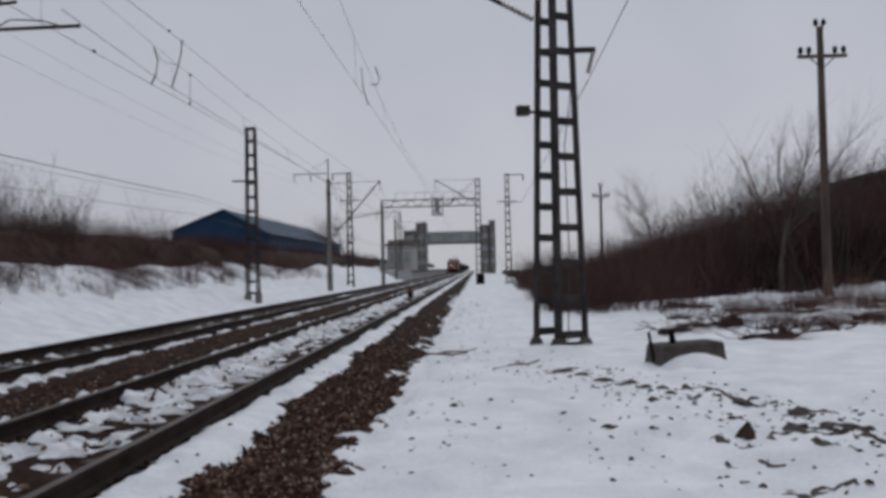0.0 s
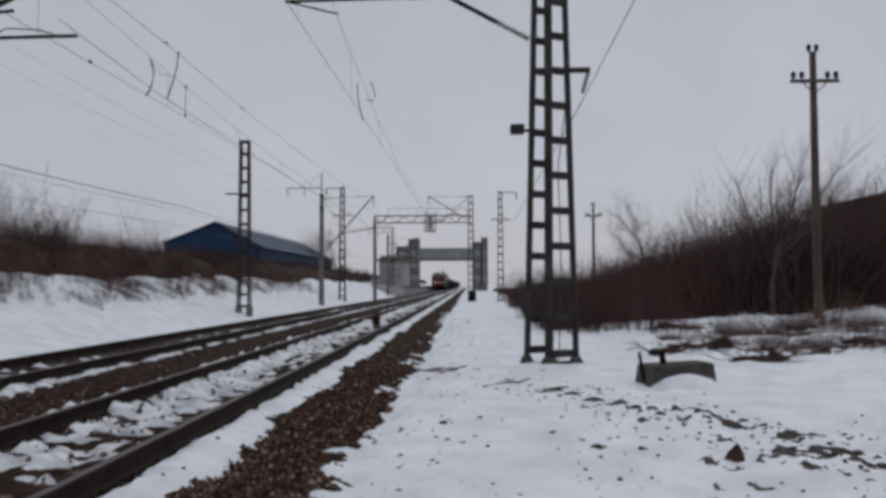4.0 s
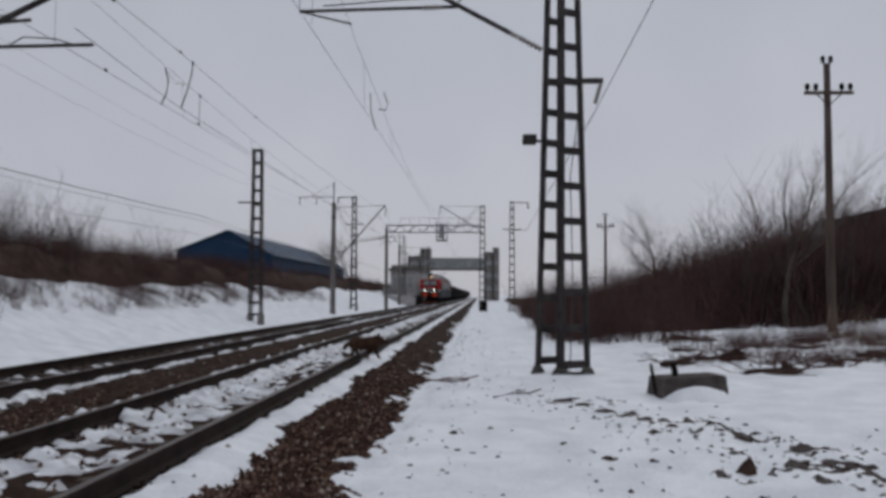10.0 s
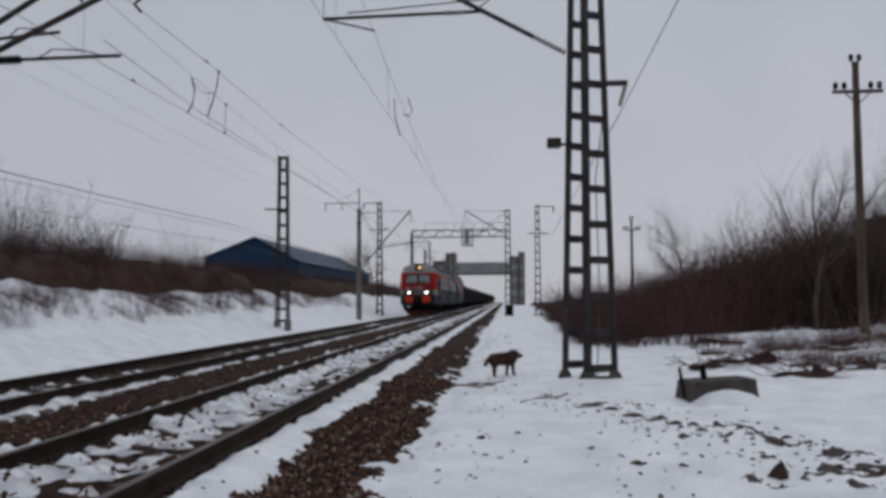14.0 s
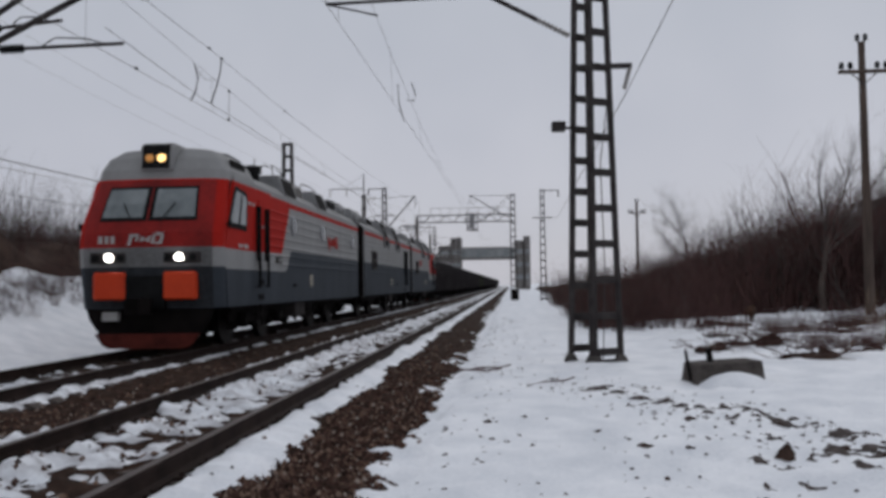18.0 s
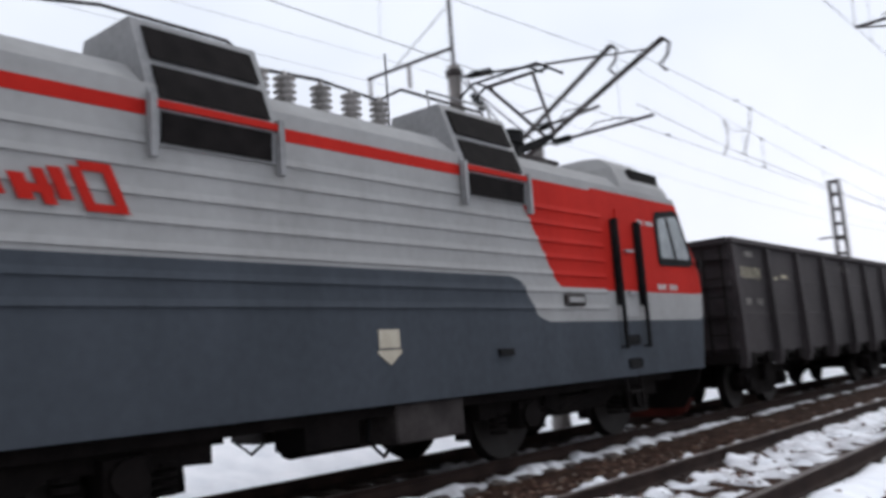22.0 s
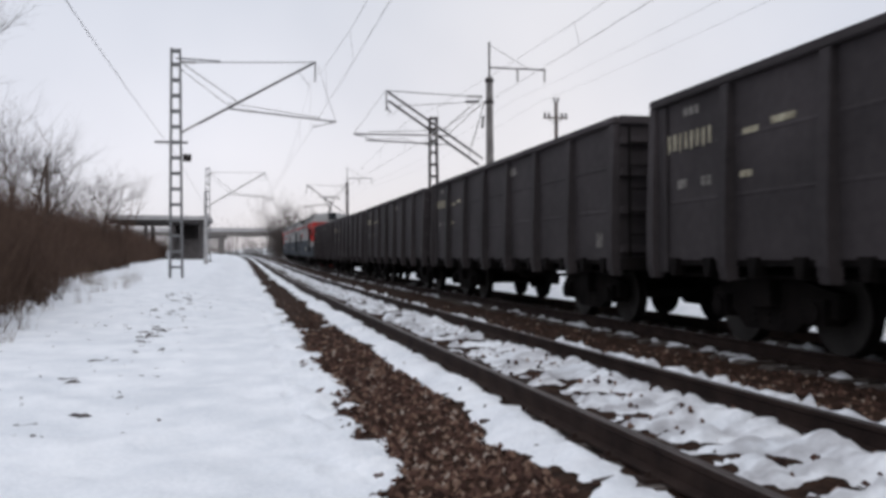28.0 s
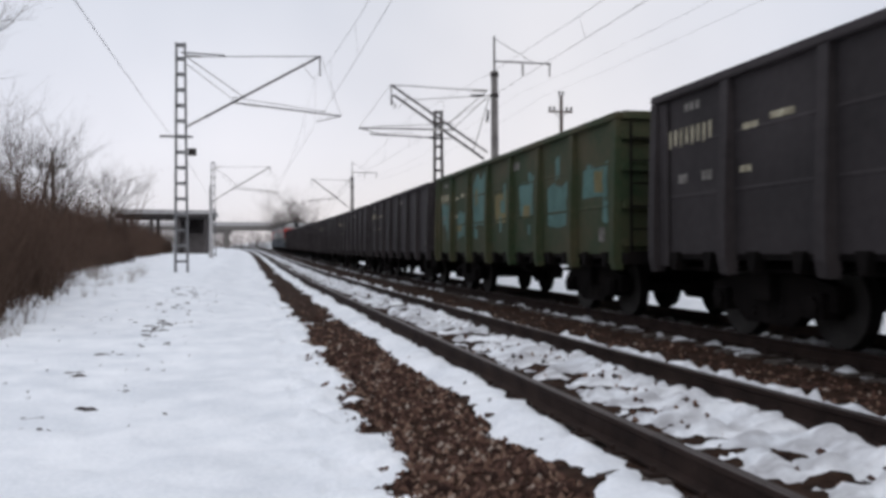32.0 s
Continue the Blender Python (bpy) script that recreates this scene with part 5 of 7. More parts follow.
def cantilever(parent, root, tip, steady, y=0.0, tie_z=None):
    """A tube bracket over a track. root: (x, z) on the mast; tip: (x, z) of its end; steady: (x, z) of the steady tube's end."""
    s = 1 if tip[0] > root[0] else -1
    a, b = Vector((root[0], y, root[1])), Vector((tip[0], y, tip[1]))
    d = b - a
    arm = quick("bracket_tube", STEEL_GREY, parent, lambda bm: tube(bm, a + d * 0.13, b, 0.05, n=8))
    quick("insulator", PORCELAIN, arm, lambda bm: rod_insulator(bm, a, a + d * 0.13))
    tz = root[1] + (tip[1] - root[1]) * 0.97 if tie_z is None else tie_z
    quick("tie_rod", STEEL_GREY, arm, lambda bm: tube(bm, (root[0] + s * 0.7, y, tz), b, 0.02))
    quick("tie_insulator", PORCELAIN, arm, lambda bm: rod_insulator(bm, (root[0], y, tz), (root[0] + s * 0.7, y, tz)))
    quick("stay", STEEL_GREY, arm, lambda bm: (tube(bm, (root[0], y, tz), a + d * 0.42, 0.02), tube(bm, (root[0], y - 0.1, tz - 0.3), a + d * 0.36, 0.015)))
    p = a + d * 0.34
    e = Vector((steady[0], y, steady[1]))
    quick("steady_tube", STEEL_GREY, arm, lambda bm: (tube(bm, p, e, 0.035, n=6), tube(bm, p + Vector((0, 0, 0.25)), p + (e - p) * 0.85 + Vector((0, 0, 0.1)), 0.015), tube(bm, e, e + Vector((-s * 1.1, 0, -0.28)), 0.02)))
    quick("steady_insulator", PORCELAIN, arm, lambda bm: rod_insulator(bm, p + (e - p) * 0.12, p + (e - p) * 0.24))
    quick("suspension", WIRE, arm, lambda bm: (tube(bm, b, b + Vector((0, 0, -0.9)), 0.03, n=6), tube(bm, b + Vector((-s * 0.8, 0, -0.42)), b + Vector((-s * 0.3, 0, -1.05)), 0.012), tube(bm, b + Vector((0.05 * s, 0, 0)), e, 0.008, n=4)))
    return arm


def concrete_post(label, at, height):
    """A round concrete catenary post, its head pipe carrying two feeder wires."""
    m = thing("catenary_post", label, "catenary post", "catenary posts", at=at)
    quick("shaft", CONCRETE, m, lambda bm: lathe(bm, [(0.22, -0.6), (0.21, 0), (0.15, height)], n=14))
    for z in (height - 0.25, height - 1.2):
        quick("clamp", STEEL_GREY, m, lambda bm: lathe(bm, [(0.17, 0), (0.20, 0.02), (0.20, 0.14), (0.17, 0.16)], at=(0, 0, z), n=14))
    hd = quick("head_pipe", STEEL_GREY, m, lambda bm: tube(bm, (0, 0, height - 0.6), (0, 0, height + 1.6), 0.045, n=8))
    quick("feeder_bar", STEEL_GREY, hd, lambda bm: (bar(bm, (0, 0, height + 0.45), (-2.7, 0, height + 0.45), 0.06, 0.06), tube(bm, (0, 0, height + 1.5), (-1.8, 0, height + 0.5), 0.012)))
    for x in (-1.35, -2.65):
        quick("feeder_insulator", PORCELAIN, hd, lambda bm: rod_insulator(bm, (x, 0, height + 0.42), (x, 0, height - 0.15), 0.06))
    return m


def wire_object(name, label, pts, r, group="wires", droppers=()):
    ob = thing(name, label, "wire", group)
    quick("strand", WIRE, ob, polyline, pts, r, 4)
    for a, b in droppers:
        quick("dropper", WIRE, ob, tube, a, b, r * 0.7, None, 4)
    return ob




# ---- bushes and trees ----
def twigs(rng, stems, height, spread, thick, sides=3, kinks=3, forks=3):
    """Vertices and faces of one leafless shrub at the origin."""
    V, F = [], []

    def stick(a, b, r0, r1):
        d = b - a
        n = np.linalg.norm(d) + 1e-9
        d = d / n
        u = np.cross(d, [0.3, 0.9, 0.1])
        u /= np.linalg.norm(u) + 1e-9
        w = np.cross(d, u)
        k = len(V)
        for p, r in ((a, r0), (b, r1)):
            for i in range(sides):
                t = 2 * math.pi * i / sides
                V.append(p + r * (math.cos(t) * u + math.sin(t) * w))
        for i in range(sides):
            j = (i + 1) % sides
            F.append((k + i, k + j, k + sides + j, k + sides + i))
    for s in range(stems):
        p = np.array([rng.uniform(-1, 1) * spread * 0.5, rng.uniform(-1, 1) * spread * 0.5, -0.1])
        lean = np.array([rng.uniform(-1, 1), rng.uniform(-1, 1), 0]) * 0.45
        h = height * rng.uniform(0.55, 1.1)
        r = thick * rng.uniform(0.6, 1.3)
        for k in range(kinks):
            q = p + (lean + np.array([rng.uniform(-0.25, 0.25), rng.uniform(-0.25, 0.25), 1.0])) * h / kinks
            r2 = r * 0.62
            stick(p, q, r, r2)
            for f in range(forks):
                t = rng.uniform(0.2, 1)
                o = p + (q - p) * t
                e = o + np.array([rng.uniform(-1, 1), rng.uniform(-1, 1), rng.uniform(0.3, 1.3)]) * h * rng.uniform(0.12, 0.3)
                stick(o, e, r2 * 0.75, r2 * 0.3)
            p, r = q, r2
    return np.array(V), F


def thicket(name, label, spots, mat, variants, seed, category="bushes", flat=1.0):
    """Many shrubs in one mesh. spots: x, y, z, scale."""
    rng = random.Random(seed)
    VV, FF, k = [], [], 0
    for x, y, z, s in spots:
        V, F = variants[rng.randrange(len(variants))]
        a = rng.uniform(0, 6.28)
        c, d = math.cos(a), math.sin(a)
        P = V * s
        P = np.stack([P[:, 0] * c - P[:, 1] * d + x, P[:, 0] * d + P[:, 1] * c + y, P[:, 2] * flat * rng.uniform(0.85, 1.15) + z], -1)
        VV.append(P)
        FF.append(np.array(F) + k)
        k += len(V)
    V = np.concatenate(VV)
    F = np.concatenate(FF)
    me = bpy.data.meshes.new(name)
    me.vertices.add(len(V))
    me.vertices.foreach_set("co", V.astype(np.float32).ravel())
    me.loops.add(F.size)
    me.loops.foreach_set("vertex_index", F.astype(np.int32).ravel())
    me.polygons.add(len(F))
    me.polygons.foreach_set("loop_start", np.arange(0, F.size, 4, dtype=np.int32))
    me.polygons.foreach_set("loop_total", np.full(len(F), 4, dtype=np.int32))
    me.update(calc_edges=True)
    me.materials.append(mat)
    return tagged(new(name, me), label, category, kind="stuff")


def land(x, y):
    u = np.array([[x - shift(y)]])
    return float(snow_z(u, np.array([[float(y)]]))[0, 0])


rng = random.Random(3)
nrng = np.random.default_rng(3)
SHRUBS = [twigs(nrng, 18, 2.6, 1.8, 0.018) for _ in range(5)]
TALL = [twigs(nrng, 9, 4.2, 1.6, 0.022) for _ in range(4)]
DRY = [twigs(nrng, 14, 0.9, 0.8, 0.007, forks=2) for _ in range(4)]
SPEED, GREEN_AT = 13.8, 7


# ---- beside the tracks ahead ----
def tall_mast():
    m = thing("catenary_mast", "dark steel ladder-framed catenary mast standing in the snow", "catenary mast", "catenary masts", at=(1.69, 17.5, -0.32))
    high = 10.6
    feet = {"near": (-0.145, -0.60), "right": (0.443, -0.30), "left": (-0.512, 0.0), "back": (-0.01, 0.30)}
    tops = {"near": (-0.055, -0.34), "right": (0.225, -0.19), "left": (-0.22, -0.03), "back": (0.02, 0.12)}

    def leg_at(k, z):
        (x0, y0), (x1, y1) = feet[k], tops[k]
        return Vector((x0 + (x1 - x0) * z / high, y0 + (y1 - y0) * z / high, z))
    for k in feet:
        quick("leg", STEEL_GREY, m, lambda bm: bar(bm, leg_at(k, 0), leg_at(k, high), 0.095, 0.095, up=(0.6, 1, 0)))
        c = leg_at(k, 0)
        quick("footing", CONCRETE_STAIN, m, lambda bm: (prism(bm, [(c.x - 0.17, -0.5), (c.x + 0.17, -0.5), (c.x + 0.13, 0.08), (c.x + 0.07, 0.2), (c.x - 0.07, 0.2), (c.x - 0.13, 0.08)], "y", c.y - 0.13, c.y + 0.13), bevelled(bm, 0.02)), label="stained concrete foot")
    # two ladders of flat battens, their rungs at different pitch
    for a, b, first, pitch in (("near", "right", 0.26, 0.705), ("left", "back", 0.30, 0.632)):
        z = first
        while z < high:
            d = (leg_at(b, z) - leg_at(a, z)).normalized()
            quick("batten", STEEL_GREY, m, lambda bm: bar(bm, leg_at(a, z) - d * 0.03, leg_at(b, z) + d * 0.03, 0.035, 0.15))
            z += pitch
    quick("base_batten", STEEL_GREY, m, lambda bm: bar(bm, leg_at("near", 0.05), leg_at("right", 0.05), 0.05, 0.12))
    cantilever(m, (-0.42, 6.65), (-5.35, 9.35), (-5.45, 7.5), tie_z=9.5)
    arm = quick("side_arm", STEEL_GREY, m, lambda bm: bar(bm, (-0.3, -0.3, 5.92), (0.78, -0.3, 5.92), 0.07, 0.10))
    quick("arm_insulator", PORCELAIN, arm, lambda bm: rod_insulator(bm, (0.74, -0.3, 5.88), (0.62, -0.3, 5.45), 0.05))
    lamp = quick("relay_box", STEEL_GREY, m, lambda bm: (box(bm, -0.82, -0.54, -0.25, 0.05, 4.68, 4.86), bevelled(bm, 0.02)), label="small grey box on a short arm")
    quick("box_arm", STEEL_GREY, lamp, lambda bm: bar(bm, (-0.56, -0.1, 4.74), (-0.2, -0.1, 4.74), 0.05, 0.05))
    quick("down_cable", WIRE, m, lambda bm: polyline(bm, [(0.3, -0.2, 5.3), (0.12, -0.3, 4.0), (0.16, -0.3, 2.0), (0.1, -0.3, 0.1)], 0.012))
    return m


tall_mast()


def short_mast(at, label, height, arms=True):
    m = lattice_mast(label, height, (0.55, 0.5), (0.40, 0.36), max(8, round(height / 0.72)), at=at)
    if arms:
        quick("cross_arm", STEEL_GREY, m, lambda bm: bar(bm, (-1.0, 0, height * 0.68), (0.3, 0, height * 0.68), 0.06, 0.08))
    return m


short_mast((-11.4, 43.5, 0.15), "dark steel lattice mast on the snowy verge", 8.6)
short_mast((-11.8, -52.0, 0.35), "grey steel lattice mast behind the wagons", 9.4, False)
for at in ((-11.6, 79, 0.2), (3.0, 80, -0.2), (-11.9, 135, 0.3)):
    m = lattice_mast("thin distant lattice mast with cross-arms", 10.2, (0.5, 0.5), (0.3, 0.3), 14, at=at, leg=0.09)
    s = 1 if at[0] > 0 else -1
    quick("top_arm", STEEL_GREY, m, lambda bm: (bar(bm, (0, 0, 10.1), (s * 1.5, 0, 10.1), 0.08, 0.08), tube(bm, (s * 1.5, 0, 10.1), (s * 1.5, 0, 9.5), 0.06)))
    quick("cross_arm", STEEL_GREY, m, lambda bm: bar(bm, (-0.9, 0, 7.6), (0.9, 0, 7.6), 0.09, 0.09))

p = concrete_post("grey concrete catenary post with two raked brackets", (-11.5, 14.6, -0.05), 8.0)
quick("lower_shaft", CONCRETE, p, lambda bm: lathe(bm, [(0.2, -0.6), (0.19, 0), (0.13, 5.75)], at=(2.05, 0, 0), n=12), label="shorter concrete shaft")


def paired_arm(parent, y, root, tip, steady, tie):
    """One of two raked tubes side by side, each with its own steady arm below and a tie to the post's head."""
    a, b = Vector((root[0], y, root[1])), Vector((tip[0], y, tip[1]))
    arm = quick("bracket_tube", STEEL_GREY, parent, lambda bm: tube(bm, a, b, 0.055, n=8))
    quick("tip_hook", STEEL_GREY, arm, lambda bm: polyline(bm, [b, b + Vector((0.12, 0, -0.12)), b + Vector((0.06, 0, -0.34)), b + Vector((-0.10, 0, -0.48)), b + Vector((0.02, 0, -0.62))], 0.03))
    s0, s1 = Vector((steady[0], y, steady[1])), Vector((steady[2], y, steady[3]))
    d = s1 - s0
    quick("steady_tube", STEEL_GREY, arm, lambda bm: (tube(bm, s0 + d * 0.2, s1, 0.032, n=6), tube(bm, s0 - d * 0.12, s0, 0.02)))
    quick("steady_insulator", BLACK, arm, lambda bm: rod_insulator(bm, s0, s0 + d * 0.2, 0.085, 6))
    quick("registration_rod", STEEL_GREY, arm, lambda bm: polyline(bm, [s0 + d * 0.32, s0 + d * 0.45 + Vector((0, 0, 0.16)), s0 + d * 0.7 + Vector((0, 0, 0.12)), s1 + Vector((-0.25, 0, -0.02))], 0.013))
    t0 = Vector(tie)
    quick("tie_rod", STEEL_GREY, arm, lambda bm: tube(bm, t0, b - (b - a) * 0.08, 0.016))
    quick("tie_insulator", BLACK, arm, lambda bm: rod_insulator(bm, t0 + (b - t0) * 0.06, t0 + (b - t0) * 0.2, 0.08, 6))
    quick("stay", STEEL_GREY, arm, lambda bm: tube(bm, t0, a + (b - a) * 0.12, 0.018))
    quick("stay_insulator", BLACK, arm, lambda bm: rod_insulator(bm, t0 + (a - t0) * 0.22, t0 + (a - t0) * 0.42, 0.075, 6))


paired_arm(p, 0.5, (0.85, 5.75), (3.72, 7.5), (1.85, 6.2, 3.32, 6.32), (0.2, 0.1, 7.75))
paired_arm(p, -0.5, (2.05, 5.35), (5.28, 6.92), (2.75, 5.52, 4.95, 5.55), (0.2, -0.1, 7.65))
quick("cross_beam", STEEL_GREY, p, lambda bm: (tube(bm, (0, 0, 6.25), (2.1, 0, 5.4), 0.022), bar(bm, (0.85, 0.5, 5.75), (2.05, -0.5, 5.4), 0.07, 0.07)))
p = concrete_post("dark concrete catenary post with a raked bracket", (-11.3, 66, 0.2), 8.2)
cantilever(p, (0.15, 3.6), (4.0, 8.0), (4.6, 5.6))
p = concrete_post("grey concrete catenary post with two raked brackets", (-11.4, -38.5, 0.25), 9.1)
cantilever(p, (0.35, 5.4), (4.75, 8.3), (6.2, 6.35), tie_z=8.2)
paired_arm(p, -0.8, (0.3, 5.2), (4.5, 8.0), (2.2, 6.1, 5.6, 6.2), (0.2, -0.1, 8.0))
p = concrete_post("concrete catenary post far along the line", (-11.4, -92, 0.9), 8.4)
cantilever(p, (0.15, 5.0), (4.2, 8.1), (4.7, 5.8))
p = concrete_post("concrete catenary post far along the line", (-11.4, 122, 0.0), 8.4)
cantilever(p, (0.15, 5.0), (4.2, 8.1), (4.7, 5.8))


def rear_mast(y, x, z, h):
    m = lattice_mast("pale grey steel lattice mast with a raked bracket", h, (0.52, 0.5), (0.36, 0.34), 15, STEEL_MID, at=(x, y, z))
    cantilever(m, (-0.2, 6.6), (-6.1, 10.0), (-7.05, 7.3), tie_z=9.75)
    quick("top_bar", STEEL_GREY, m, lambda bm: bar(bm, (0, 0, h - 0.4), (-1.9, 0, h - 0.45), 0.05, 0.05))
    arm = quick("side_arm", STEEL_GREY, m, lambda bm: bar(bm, (0.9, 0, h * 0.6), (-0.5, 0, h * 0.6), 0.06, 0.08))
    quick("signal_box", STEEL_GREY, arm, lambda bm: box(bm, -0.65, -0.3, -0.1, 0.1, h * 0.52, h * 0.55))
    return m


STEEL_MID = material("weathered_steel", (0.11, 0.11, 0.115), (0.22, 0.22, 0.225), 0.6, 0.3, 3, 40, 0.2)
rear_mast(-40.5, 2.4, 0.12, 10.3)
m = lattice_mast("distant lattice mast beside the shelter", 10.0, (0.5, 0.5), (0.34, 0.34), 12, STEEL_MID, at=(3.0, -96, 1.0))
cantilever(m, (-0.2, 6.0), (-6.0, 9.6), (-7.0, 6.8))
post = thing("lamp_post", "pale concrete post on the snowy platform path", "post", at=(2.7, -82, 0.8))
quick("shaft", CONCRETE_LIGHT, post, lambda bm: lathe(bm, [(0.2, -0.4), (0.19, 0), (0.14, 6.6)], n=12))


def portal(y):
    """A rigid cross-beam over both tracks with a signal cage."""
    g = thing("catenary_portal", "grey steel catenary portal spanning both tracks", "catenary portal", at=(0, y, 0))
    quick("left_leg", CONCRETE, g, lambda bm: lathe(bm, [(0.22, -0.5), (0.2, 0.2), (0.16, 8.5)], at=(-10.0, 0, 0), n=12), label="round grey concrete leg")
    for sx in (-1, 1):
        for sy in (-1, 1):
            quick("right_leg", STEEL_GREY, g, lambda bm: bar(bm, (0.3 + sx * 0.3, sy * 0.25, -0.3), (0.3 + sx * 0.2, sy * 0.2, 10.9), 0.09, 0.09))
    for i in range(15):
        z = 0.3 + i * 0.75
        quick("batten", STEEL_GREY, g, lambda bm: box(bm, 0.05, 0.55, -0.27, 0.27, z - 0.05, z + 0.05))
    for sy in (-1, 1):
        for z in (8.0, 8.75):
            quick("chord", STEEL_GREY, g, lambda bm: bar(bm, (-10.1, sy * 0.25, z), (0.3, sy * 0.25, z), 0.08, 0.08))
    for i in range(13):
        x = -10.1 + i * 0.8
        for sy in (-1, 1):
            quick("lattice_bar", STEEL_GREY, g, lambda bm: bar(bm, (x, sy * 0.25, 8.0 if i % 2 else 8.75), (x + 0.8, sy * 0.25, 8.75 if i % 2 else 8.0), 0.05, 0.05))
    cage = quick("signal_cage", STEEL_GREY, g, lambda bm: box(bm, -4.65, -3.45, -0.5, 0.5, 7.05, 7.15), label="hanging signal cage")
    for x in (-4.6, -3.5):
        for yy in (-0.45, 0.45):
            quick("cage_post", STEEL_GREY, cage, lambda bm: bar(bm, (x, yy, 7.1), (x, yy, 9.1), 0.06, 0.06))
    quick("signal_head", STEEL_LIGHT, cage, lambda bm: (box(bm, -4.35, -3.75, -0.55, -0.3, 7.25, 8.9), bevelled(bm, 0.05)))
    quick("handrail", STEEL_GREY, g, lambda bm: [tube(bm, (-8.5, -0.3, 9.5), (-0.2, -0.3, 9.5), 0.02)] + [tube(bm, (-8.5 + k * 1.04, -0.3, 8.75), (-8.5 + k * 1.04, -0.3, 9.5), 0.018) for k in range(9)])
    cantilever(g, (0.05, 8.2), (-4.2, 10.8), (-4.6, 7.4), y=-0.5, tie_z=10.7)
    return g


portal(92)
cab = thing("relay_cabinet", "dark trackside relay cabinet with pale lid", "cabinet", at=(0.35, 84, -0.35))
quick("cabinet_body", UNDER, cab, lambda bm: (box(bm, -0.4, 0.4, -0.3, 0.3, 0, 1.1), bevelled(bm, 0.03)))
quick("lid", CONCRETE_LIGHT, cab, lambda bm: box(bm, -0.45, 0.45, -0.35, 0.35, 1.1, 1.18))


# ---- wires ----
def span_points(x, supports, z_high, sag, per=8):
    pts = []
    for a, b in zip(supports, supports[1:]):
        for k in range(per):
            t = k / per
            y = a + (b - a) * t
            pts.append((x + shift(y), y, z_high - sag * 4 * t * (1 - t) + rise(y)))
    y = supports[-1]
    return pts + [(x + shift(y), y, z_high + rise(y))]


def contact_line(x, supports, z_contact, z_high, sag, label):
    hi = span_points(x, supports, z_high, sag)
    lo = [(p[0] + 0.15 * math.sin(i * 0.39), p[1], z_contact + rise(p[1])) for i, p in enumerate(hi)]
    w = thing("contact_line", label, "overhead line", "overhead lines")
    quick("messenger_wire", WIRE, w, polyline, hi, 0.006, 4)
    quick("contact_wire", WIRE, w, polyline, lo, 0.0068, 4)
    for p, q in zip(hi[1::1], lo[1::1]):
        if abs(p[1]) < 130:
            quick("dropper", WIRE, w, tube, p, q, 0.004, None, 4)
    return w


near_line = contact_line(NEAR, [-210, -150, -96, -40.5, 17.5, 80, 140, 210, 280], 6.8, 9.0, 1.7, "overhead contact line of the near track")
contact_line(FAR, [-210, -150, -92, -38.5, 14.6, 66, 122, 190, 260], 5.72, 7.0, 0.85, "overhead contact line of the far track")
second = thing("contact_line", "second overhead wire beside the far track", "overhead line", "overhead lines")
quick("contact_wire", WIRE, second, polyline, [(FAR + 0.35, 14.6, 5.95), (FAR + 0.15, 20, 5.84), (FAR + 0.1, 40, 5.72), (FAR - 0.2, 66, 5.95)], 0.009, 4)
quick("messenger_wire", WIRE, second, polyline, [(FAR - 0.1, 14.6, 7.36), (FAR + 0.1, 21, 7.22), (FAR + 0.1, 28, 7.1), (FAR, 36, 7.2), (FAR - 0.2, 52, 7.5), (FAR - 0.3, 66, 7.9)], 0.008, 4)
for pts in ([(FAR, 19.85, 6.65), (FAR + 0.05, 19.95, 6.35), (FAR + 0.03, 19.85, 6.0), (FAR, 19.64, 5.72)], [(FAR + 0.1, 21.5, 7.22), (FAR + 0.12, 21.35, 6.85), (FAR + 0.12, 21.0, 6.3), (FAR + 0.15, 20.57, 5.86)]):
    quick("jumper", WIRE, second, polyline, pts, 0.02, 5)
quick("jumper", WIRE, second, polyline, [(FAR, 19.9, 6.6), (FAR + 0.05, 20.4, 6.42), (FAR + 0.1, 21.2, 6.55)], 0.007, 4)
for at in ((FAR + 0.1, 20.6, 7.24), (FAR + 0.1, 21.5, 7.22), (FAR, 22.4, 6.57), (FAR + 0.1, 22.05, 5.74), (FAR + 0.02, 16.6, 5.73), (FAR + 0.1, 27.7, 7.1)):
    quick("wire_clamp", BLACK, second, lambda bm: lathe(bm, [(0.012, -0.06), (0.032, -0.03), (0.032, 0.03), (0.012, 0.06)], axis=(0, 1, 0), at=at, n=6))
quick("dropper", WIRE, second, tube, (FAR, 22.4, 6.57), (FAR + 0.1, 22.05, 5.74), 0.008, None, 4)
for pts in ([(NEAR, 26.9, 7.68), (NEAR - 0.06, 27.6, 7.25), (NEAR, 28.4, 6.8)], [(NEAR + 0.25, 28.5, 8.1), (NEAR + 0.36, 28.8, 7.75), (NEAR + 0.3, 28.6, 7.5), (NEAR + 0.12, 28.2, 7.45)]):
    quick("jumper", WIRE, near_line, polyline, pts, 0.018, 5)
for x, z in ((-12.45, 8.0), (-13.75, 8.0)):
    wire_object("feeder_wire", "thin feeder wire along the post heads", span_points(x, [-150, -92, -38.5, 14.6, 66, 122, 190], z + 0.15, 0.5), 0.004)
for x, z, r in ((-14.5, 5.35, 0.016), (-14.62, 5.15, 0.010), (-14.6, 4.4, 0.009)):
    wire_object("line_cable", "sagging cable over the scrub bank", span_points(x, [-120, -60, -10, 44, 100, 160], z, 0.3), r)
